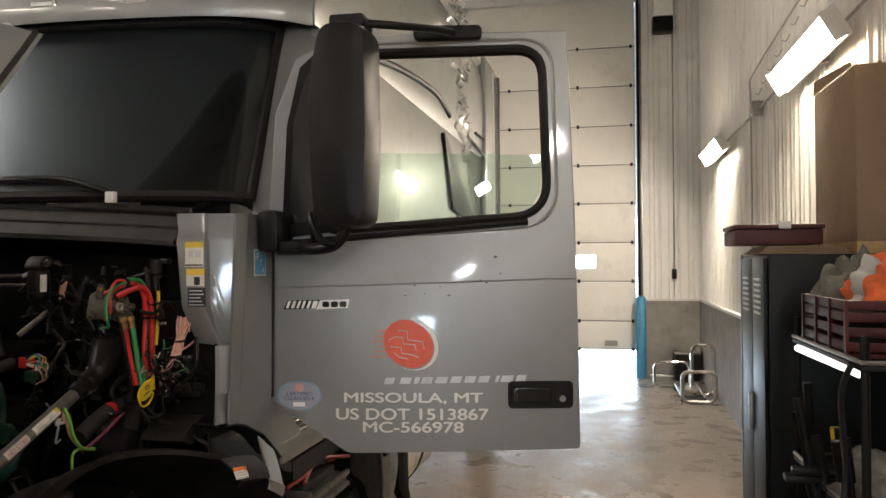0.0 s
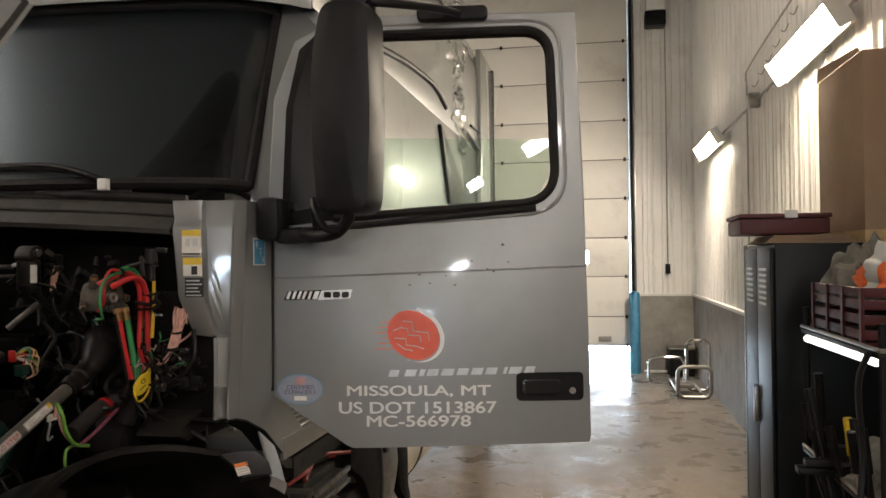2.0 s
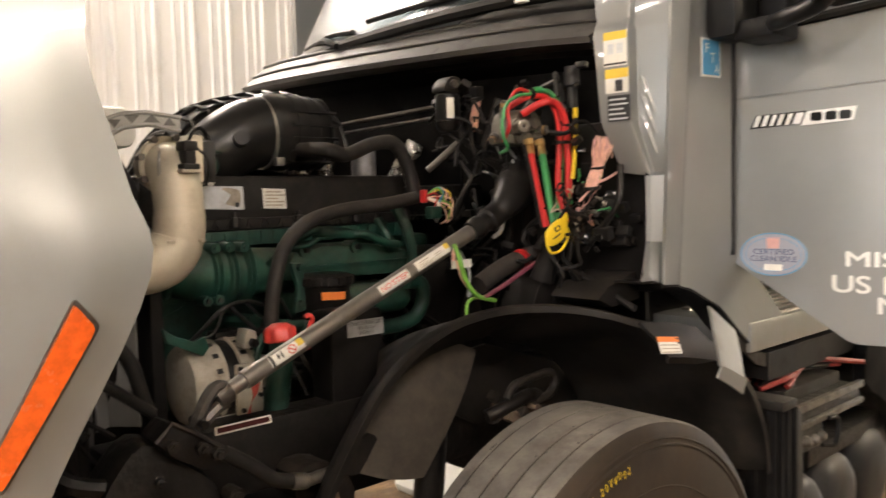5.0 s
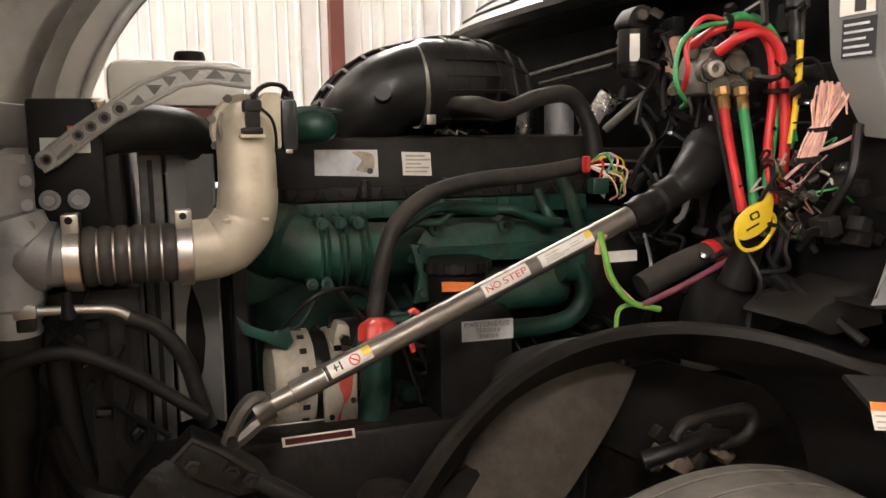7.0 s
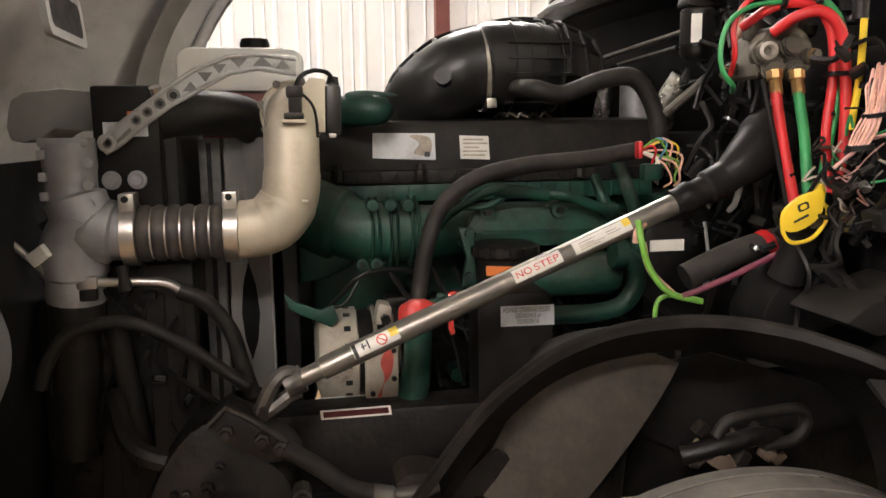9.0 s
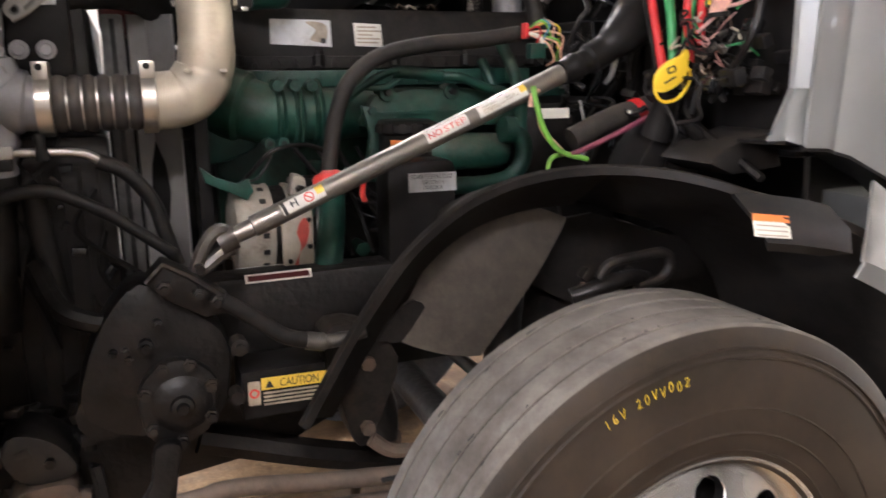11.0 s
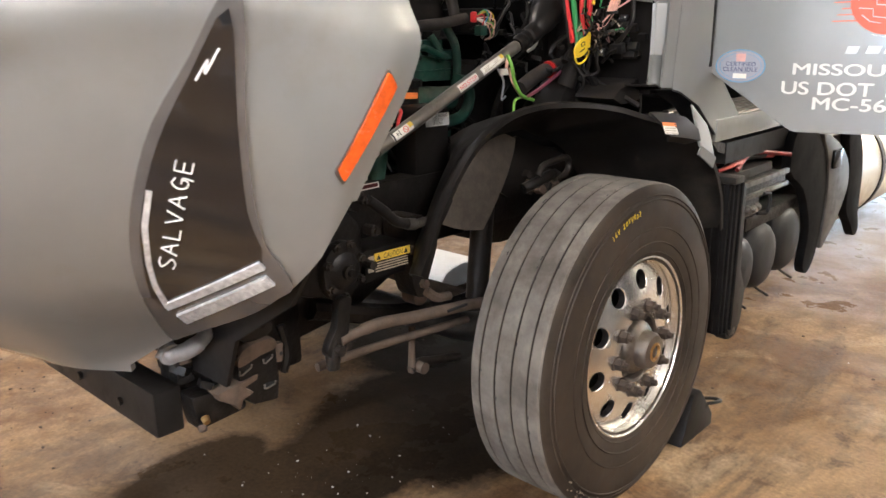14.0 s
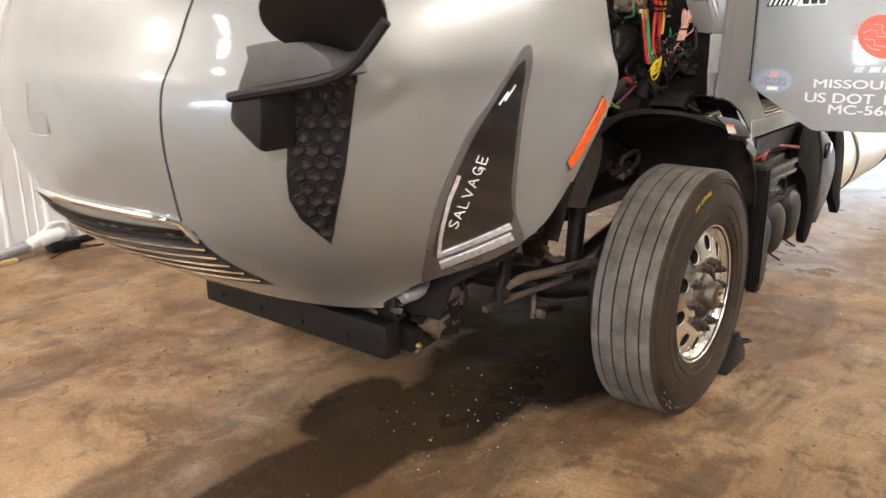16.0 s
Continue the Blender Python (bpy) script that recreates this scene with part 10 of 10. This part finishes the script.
part("latch_rim", tube([Vector((x, skin(x, z).y - 0.002, z)) for x, z in ((-2.598, 1.500), (-2.612, 1.42), (-2.618, 1.346), (-2.56, 1.345), (-2.494, 1.350))], 0.003, seg=6), CHROME, hood)
# hood mirror on its bracket
hmir = part("hood_mirror", lathe([(0.0, 0.0), (0.06, 0.006), (0.11, 0.03), (0.138, 0.07), (0.142, 0.085), (0.13, 0.088), (0, 0.088)], axes((-1.37, 8.0, 1.715), (0.9, 0.1, 0.25), (0.1, -0.75, 0.6)) @ Matrix.Diagonal((1.05, 0.85, 1, 1)) @ Matrix.Translation((0, 0, -0.04)), seg=32), MIRROR_BLACK, hood, "black hood mirror on a dark grey bracket")
YM = axes((0, 8.09, 0), (1, 0, 0), (0, 0, 1))
part("mirror_bracket", prism([(-1.640, 1.619), (-1.632, 1.590), (-1.688, 1.508), (-1.508, 1.532), (-1.330, 1.560), (-1.360, 1.60), (-1.423, 1.628), (-1.537, 1.630)], YM, 0.11), COWL_GREY, hmir, "dark grey bracket arm", bevel=0.014)
part("bracket_trim", tube(smooth_path([(-1.700, 7.975, 1.496), (-1.60, 7.972, 1.512), (-1.508, 7.97, 1.526), (-1.34, 7.97, 1.555), (-1.27, 7.98, 1.590), (-1.20, 8.0, 1.67)], 5), 0.013, seg=8), MIRROR_BLACK, hmir)
part("bracket_foot", prism([(-1.700, 1.500), (-1.585, 1.512), (-1.590, 1.44), (-1.602, 1.362), (-1.68, 1.412), (-1.722, 1.436)], YM, 0.115), MIRROR_BLACK, hmir, "black bracket foot", bevel=0.022)
# black baffle behind the headlight and structure inside the hood
part("hood_baffle", prism([(-2.20, 0.66), (-1.72, 0.66), (-1.66, 0.80), (-1.42, 0.95), (-1.28, 1.15), (-1.24, 1.40), (-1.24, 1.56), (-2.20, 1.56)], axes((0, 8.80, 0), (1, 0, 0), (0, 0, 1)), 0.012), BLACK, hood, "black baffle behind the headlight")
on_hood([(-0.30, -0.335), (-0.240, -0.318), (-0.175, -0.272), (-0.128, -0.240), (-0.017, -0.190), (0.066, -0.150), (0.160, -0.074), (0.193, -0.036), (0.220, -0.001), (0.247, 0.05), (0.255, 0.28), (-0.30, 0.28)], HM, -0.030, 0.006, "lamp_lining", BLACK, hood, "black lining behind the headlight")
part("lamp_shell", lathe([(0.0, 0.06), (0.06, 0.055), (0.11, 0.03), (0.14, -0.02), (0.14, -0.06)], axes((-1.62, 8.80, 1.28), (-1, 0, 0), (0, 0, 1)), seg=28), CAST_DARK, hood, "grey headlight back shell")
part("hood_inner", grid_surface([[Vector((XH + x * 0.93, y + 0.10, z)) for x, y in both(half[1:])] for z, half in LEVELS[3:]]), INNER_GREY, hood, "grey inner hood shell")
pk = axes((-2.80, 8.685, 1.945), (1, 0.02, 0), (0, -0.10, 1))
part("hood_pocket", ring_plate(rounded(-0.20, 0.20, -0.075, 0.075, 0.03, 4), rounded(-0.165, 0.165, -0.05, 0.05, 0.025, 4), pk, 0.02), INNER_GREY, hood, "moulded pocket in the hood's inside")
# near-black floor gives the pocket the darkness of a shaded hole
part("pocket_floor", prism(rounded(-0.165, 0.165, -0.05, 0.05, 0.025, 4), pk, 0.004), TANK_GREY, hood)
for side_, k_ in ((1, 0), (-1, -1)):
    edge = [row[k_] for row in HOOD_ROWS if row[k_].z > 1.30]
    for inset, deep, r_, mt in ((0.016, 0.012, 0.013, RUBBER), (0.055, 0.045, 0.020, INNER_GREY), (0.10, 0.03, 0.014, PAINT_DARK), (0.14, 0.0, 0.018, INNER_GREY)):
        part("hood_rim", tube([p + Vector((-side_ * inset, -deep, 0)) for p in edge], r_, seg=10), mt, hood, "black edge seal" if r_ == 0.013 and side_ > 0 else "")
    # inner side wall in a darker grey that paints in its shade
    part("rim_flange", grid_surface([[p + Vector((-side_ * a, -b, 0)) for p in edge] for a, b in ((0.018, 0.006), (0.06, 0.06), (0.10, 0.03), (0.15, 0.10), (0.20, 0.13), (0.30, 0.15))], thick=0.004), PAINT_DARK, hood)

# ---------------------------------------------------------------- things along the east wall
lk = thing("locker", "dark steel storage locker against the wall", "locker")
part("body", box(0.735, EAST - 0.07, 12.08, 12.80, 0.03, 1.92), LOCKER, lk, "dark painted cabinet body", bevel=0.012)
for y0, y1 in ((12.10, 12.435), (12.445, 12.78)):
    ld = part("door", box(0.715, 0.735, y0, y1, 0.06, 1.90), LOCKER, lk, bevel=0.006)
    for i in range(7):
        part("louvre", box(0.708, 0.7155, y0 + 0.08, y1 - 0.08, 1.60 + 0.03 * i, 1.612 + 0.03 * i), STEEL, ld)
    part("door_handle", box(0.69, 0.715, (y0 if y0 > 12.3 else y1) - 0.02, (y0 if y0 > 12.3 else y1) + 0.02, 0.95, 1.15), STEEL, ld, bevel=0.006)
part("edge_strip", box(0.712, 0.734, 12.80, 12.815, 0.05, 1.92), STEEL, lk)
for y in (12.12, 12.74):
    part("foot", box(0.76, 0.82, y, y + 0.05, 0.0, 0.03), BLACK, lk)
rb = thing("tool_case", "dark red steel tool case lying on the locker", "tool case")
part("body", box(0.585, 1.02, 12.15, 12.55, 1.968, 2.050), RED_METAL, rb, bevel=0.012)
part("lid", box(0.577, 1.028, 12.142, 12.558, 2.052, 2.075), RED_METAL, rb, bevel=0.008)
part("latch", box(0.80, 0.86, 12.135, 12.148, 2.05, 2.09), STEEL, rb)
pp = thing("paper_stack", "loose brown paper sheets on the locker", "paper")
for i in range(4):
    part("sheet", box(0.70 + 0.015 * i, 1.16 - 0.02 * i, 12.12 + 0.01 * i, 12.60, 1.921 + 0.011 * i, 1.930 + 0.011 * i), CARDBOARD, pp)
cb = thing("cardboard_box", "tall brown cardboard carton standing on the locker", "carton")
bm = box(1.135, EAST - 0.03, 12.00, 12.79, 1.98, 2.86)
part("carton", bm, CARDBOARD, cb, bevel=0.006)
for x0, x1, tilt in ((1.125, 1.14, 0.05), (1.26, 1.275, -0.02)):
    part("flap", prism([(12.01, 2.855), (12.78, 2.855), (12.75, 2.885 + tilt), (12.04, 2.88)], axes((x0, 0, 0), (0, 1, 0), (0, 0, 1)), 0.005), CARDBOARD, cb, "raised carton flap", smooth=False)
part("support", box(1.135, EAST - 0.03, 12.0, 12.79, 1.92, 1.98), WOOD, cb)
rk = thing("wire_rack", "black metal rack holding crates and tools", "rack")
for x in (0.80, 1.30):
    for y in (10.75, 11.75):
        part("post", tube([(x, y, 0), (x, y, 1.62)], 0.016, seg=8), BLACK, rk)
for z in (0.35, 0.95, 1.50):
    part("shelf", box(0.78, 1.32, 10.73, 11.77, z, z + 0.018), BLACK, rk, bevel=0.004)
    for y in (10.73, 11.76):
        part("rail", tube([(0.78, y, z + 0.03), (1.32, y, z + 0.03)], 0.009, seg=6), STEEL, rk)
    part("rail", tube([(0.785, 10.73, z + 0.03), (0.785, 11.77, z + 0.03)], 0.009, seg=6), STEEL, rk)
part("brace", tube([(0.80, 10.76, 0.35), (0.80, 11.74, 0.95)], 0.008, seg=6), BLACK, rk)
tb = thing("tube_lamp", "lit white tube lamp lying under the rack shelf", "lamp")
part("tube", tube([(0.79, 11.70, 1.478), (0.81, 10.85, 1.478)], 0.016, seg=10), TUBE_GLOW, tb)
cr = thing("crate", "dark red plastic crate on the rack", "crate")
part("base", box(0.80, 1.28, 10.95, 11.60, 1.52, 1.535), CRATE_RED, cr)
for z in (1.545, 1.60, 1.655, 1.70):
    part("slat", box(0.795, 0.81, 10.95, 11.60, z, z + 0.035), CRATE_RED, cr, bevel=0.004)
    part("slat", box(0.80, 1.28, 10.94, 10.955, z, z + 0.035), CRATE_RED, cr, bevel=0.004)
    part("slat", box(0.80, 1.28, 11.595, 11.61, z, z + 0.035), CRATE_RED, cr, bevel=0.004)
for y in (10.95, 11.17, 11.38, 11.60):
    part("rib", box(0.788, 0.80, y - 0.012, y + 0.012, 1.535, 1.735), CRATE_RED, cr)


def cloth_heap(name, label, cx, cy, z0, rx, ry, h, mat, seed, stripes=False):
    t = thing(name, label, "clothing")
    rows = []
    for i in range(17):
        ph_ = math.pi / 2 * i / 16
        row = []
        for k in range(33):
            a = 2 * math.pi * k / 32
            q = Vector((math.cos(a) * math.cos(ph_), math.sin(a) * math.cos(ph_), math.sin(ph_)))
            w = 1 + 0.35 * noise.noise(q * 2.2 + Vector((seed, 0, 0))) + 0.16 * noise.noise(q * 6 + Vector((0, seed, 0)))
            row.append(Vector((cx + rx * q.x * w, cy + ry * q.y * w, z0 + h * q.z * w)))
        rows.append(row)
    part("folds", grid_surface(rows), mat, t)
    if stripes:
        for k0 in (3, 15, 24):
            part("tape", grid_surface([[p + (p - Vector((cx, cy, z0))).normalized() * 0.004 for p in row[k0:k0 + 4]] for row in rows[1:14]]), SILVER_CLOTH, t, "silver reflective tape")
    return t


cloth_heap("safety_vest", "crumpled orange safety vest with silver tape", 1.02, 11.15, 1.70, 0.17, 0.22, 0.20, HIVIS, 3.0, True)
cloth_heap("work_jacket", "crumpled grey work jacket in the crate", 0.98, 11.48, 1.66, 0.16, 0.18, 0.24, CLOTH, 8.0)
cloth_heap("rag_pile", "dark oily rags on the rack shelf", 0.98, 11.1, 0.968, 0.18, 0.30, 0.16, CLOTH, 13.0)
rng = random.Random(21)
for i in range(9):
    hk = thing("pry_bar", "long dark hand tool leaning in the rack", "tool", "hand tools")
    y = 10.85 + 0.10 * i
    p0 = Vector((0.84 + 0.1 * rng.random(), y, 0.37))
    p1 = p0 + Vector((-0.16 + 0.1 * rng.random(), rng.uniform(-0.1, 0.1), 0.75 + 0.25 * rng.random()))
    part("shaft", tube([p0, p1], 0.012, seg=8), (BLACK, GRIME, STEEL)[i % 3], hk)
    part("grip", tube([p1 - (p1 - p0) * 0.18, p1], 0.019, seg=10), (RED_METAL, BLACK, YELLOW)[i % 3] if i == 5 else BLACK, hk)
st = thing("strap", "black ratchet strap hanging off the rack", "strap")
part("webbing", hose([(0.77, 10.80, 1.52), (0.74, 10.82, 1.40), (0.76, 10.85, 1.15), (0.74, 10.83, 0.95)], 0.012, seg=5), BLACK, st)
part("hook", hose([(0.74, 10.83, 0.95), (0.735, 10.84, 0.88), (0.76, 10.85, 0.87)], 0.008, seg=6), STEEL, st)
tn = thing("metal_tongs", "dull grey clamp resting on the rack shelf", "tool")
part("jaw", box(0.64, 0.80, 11.25, 11.32, 0.97, 1.0), GRIME, tn, bevel=0.008)
part("jaw", box(0.66, 0.80, 11.22, 11.27, 1.01, 1.04), GRIME, tn, bevel=0.008)
part("handle", tube([(0.78, 11.28, 1.0), (1.0, 11.3, 1.03)], 0.015, seg=8), GRIME, tn)
for y in (10.95, 11.4):
    jar = thing("oil_jug", "grimy plastic fluid jug on the lower shelf", "jug", "jugs")
    part("body", prism(rounded(-0.09, 0.09, -0.07, 0.07, 0.03, 4), Matrix.Translation((1.05, y, 0.369)), 0.26), TAN_TANK if y < 11.2 else BLACK, jar, bevel=0.02)
    part("cap", tube([(1.05, y, 0.63), (1.05, y, 0.66)], 0.025, seg=12), BLACK, jar)

# wheeled tube-frame dollies by the far corner


def dolly(m):
    d = thing("wheel_dolly", "chrome tube-frame wheel dolly standing on the floor", "dolly", "wheel dollies")
    def ring(cx, cy, w, h, r, tilt, name, mat):
        pts = [m @ (Matrix.Rotation(tilt, 4, "X") @ Vector((x, 0, y)) + Vector((cx, cy, 0))) for x, y in rounded(-w / 2, w / 2, 0.03, h, 0.09, 5)]
        part(name, tube(pts + pts[:2], r, seg=8, cap=False), mat, d)
    ring(0.10, 0.0, 0.42, 0.44, 0.026, 0.15, "hoop", STEEL)
    ring(-0.15, 1.2, 0.50, 0.40, 0.020, -0.1, "hoop", CHROME)
    ring(0.22, 0.6, 0.30, 0.72, 0.024, 0.05, "hoop", CHROME)
    part("cross_plate", box(-0.08, 0.14, 0.25, 0.60, 0.10, 0.16, m=m), STEEL, d, bevel=0.02)
    part("rod", tube([m @ Vector((-0.1, 0.1, 0.08)), m @ Vector((-0.1, 1.2, 0.08))], 0.018, seg=8), STEEL, d)
    part("rod", tube([m @ Vector((0.2, 0.05, 0.08)), m @ Vector((0.2, 1.2, 0.08))], 0.018, seg=8), STEEL, d)
    for x, y in ((-0.1, 0.15), (0.2, 0.15), (-0.1, 1.1), (0.2, 1.1)):
        part("caster", tube([m @ Vector((x - 0.015, y, 0.03)), m @ Vector((x + 0.015, y, 0.03))], 0.03, seg=12), RUBBER, d)


dolly(Matrix.Translation((0.98, 18.65, 0)))
pl = thing("floor_pipe", "short white pipe lying by the wall foot", "pipe")
part("pipe", tube([(0.58, NORTH - 0.12, 0.025), (1.0, NORTH - 0.14, 0.025)], 0.024, seg=10), WHITE, pl)
tbx = thing("floor_box", "dark flat box by the wall foot", "box")
part("body", box(0.95, 1.33, NORTH - 0.5, NORTH - 0.1, 0.0, 0.42), BLACK, tbx, bevel=0.02)
part("lid", box(0.94, 1.34, NORTH - 0.51, NORTH - 0.09, 0.424, 0.45), STEEL, tbx, bevel=0.006)

# ---------------------------------------------------------------- things on the floor
ck = thing("wheel_chock", "black rubber wheel chock wedged behind the tyre", "chock")
part("wedge", prism([(10.36, 0.0), (10.62, 0.0), (10.62, 0.05), (10.50, 0.19), (10.44, 0.19), (10.40, 0.10)], axes((-1.43, 0, 0), (0, 1, 0), (0, 0, 1)), 0.21), BLACK, ck, bevel=0.008)
part("handle", hose([(-1.25, 10.56, 0.10), (-1.21, 10.58, 0.11), (-1.20, 10.64, 0.10), (-1.24, 10.66, 0.09), (-1.30, 10.61, 0.09)], 0.007, seg=8), GRIME, ck)
vcu = thing("hand_vacuum", "white handheld vacuum lying on the floor", "vacuum")
part("body", hose([(-6.02, 9.2, 0.09), (-6.03, 9.3, 0.11), (-6.03, 9.42, 0.13), (-6.03, 9.52, 0.13)], [0.03] * 4 + [0.045] * 6 + [0.06] * 6 + [0.055] * 6 + [0.035] * 3, seg=16), WHITE, vcu, "white housing")
part("handle", hose([(-6.03, 9.36, 0.17), (-6.03, 9.42, 0.22), (-6.03, 9.52, 0.21), (-6.03, 9.54, 0.14)], 0.014, seg=10), WHITE, vcu)
part("base", box(-6.10, -5.96, 9.38, 9.60, 0.0, 0.08), BLACK, vcu, bevel=0.02)
part("nozzle", tube([(-6.02, 9.22, 0.09), (-6.02, 9.1, 0.07), (-6.0, 8.85, 0.05)], [0.045, 0.035, 0.03], seg=12), CAST_DARK, vcu)
part("cord", hose([(-6.0, 9.6, 0.01), (-5.9, 9.75, 0.008), (-5.95, 9.5, 0.008), (-5.85, 9.3, 0.008)], 0.005, seg=5), BLACK, vcu)
bd = thing("pine_board", "short pale pine board on the floor", "board")
part("plank", box(-6.1, -5.95, 8.5, 9.12, 0.0, 0.035), WOOD, bd, bevel=0.004)
pb = thing("floor_bar", "long dark steel bar lying along the wall foot", "bar")
part("bar", tube([(-6.12, 9.6, 0.03), (-6.10, 12.5, 0.03)], 0.028, seg=8), BLACK, pb)
sk = thing("white_sack", "white folded paper sack under the truck", "sack")
part("sack", prism(closed_smooth([(11.12, 0.0), (11.5, 0.0), (11.5, 0.11), (11.3, 0.14), (11.14, 0.10)], 2), axes((-3.55, 0, 0), (0, 1, 0), (0, 0, 1)), 0.42), WHITE, sk, bevel=0.03)
# crumbs, chips and lint on the concrete
rng = random.Random(4)
cbm = bmesh.new()
for i in range(200):
    if i < 90:
        x, y = rng.gauss(-2.0, 0.25), rng.gauss(9.3, 0.28)
    else:
        x, y = rng.uniform(-5.5, 0.6), rng.uniform(7.2, 13)
    r = 0.0010 + 0.0034 * rng.random() ** 4
    a = rng.uniform(0, 6)
    prism([(x + r * math.cos(a + k * 1.57) * (1 if k % 2 else 1.6), y + r * math.sin(a + k * 1.57)) for k in range(4)], Matrix.Translation((0, 0, 0.0005)), r * 0.6, cbm)
tagged(mesh_object("floor_crumbs", cbm, LABEL_WORN, None, smooth=False), "small pale chips and lint scattered on the floor", "debris", "", "stuff")
cbm = bmesh.new()
for i in range(260):
    x, y = rng.uniform(-5.0, 0.6), rng.uniform(7.2, 12.5)
    if i < 150:
        x, y = rng.gauss(-3.7, 0.5), rng.gauss(8.8, 0.3)
    r = 0.002 + 0.007 * rng.random() ** 2
    a = rng.uniform(0, 6)
    prism([(x + r * math.cos(a + k * 1.26), y + r * math.sin(a + k * 1.26) * rng.uniform(0.5, 1)) for k in range(5)], Matrix.Translation((0, 0, 0.0005)), r * 0.4, cbm)
tagged(mesh_object("floor_grit", cbm, RUST, None, smooth=False), "dark grit and dirt crumbs on the floor", "debris", "", "stuff")
for x, y, a in ((-0.35, 11.0, 0.6), (-0.55, 9.5, 2.0), (-0.8, 12.1, 0.2)):
    lf = thing("metal_scrap", "small dark metal scrap on the floor", "scrap", "metal scraps")
    part("piece", box(-0.05, 0.05, -0.012, 0.012, 0.0, 0.012, m=Matrix.Translation((x, y, 0)) @ Matrix.Rotation(a, 4, "Z")), GRIME, lf, bevel=0.004)
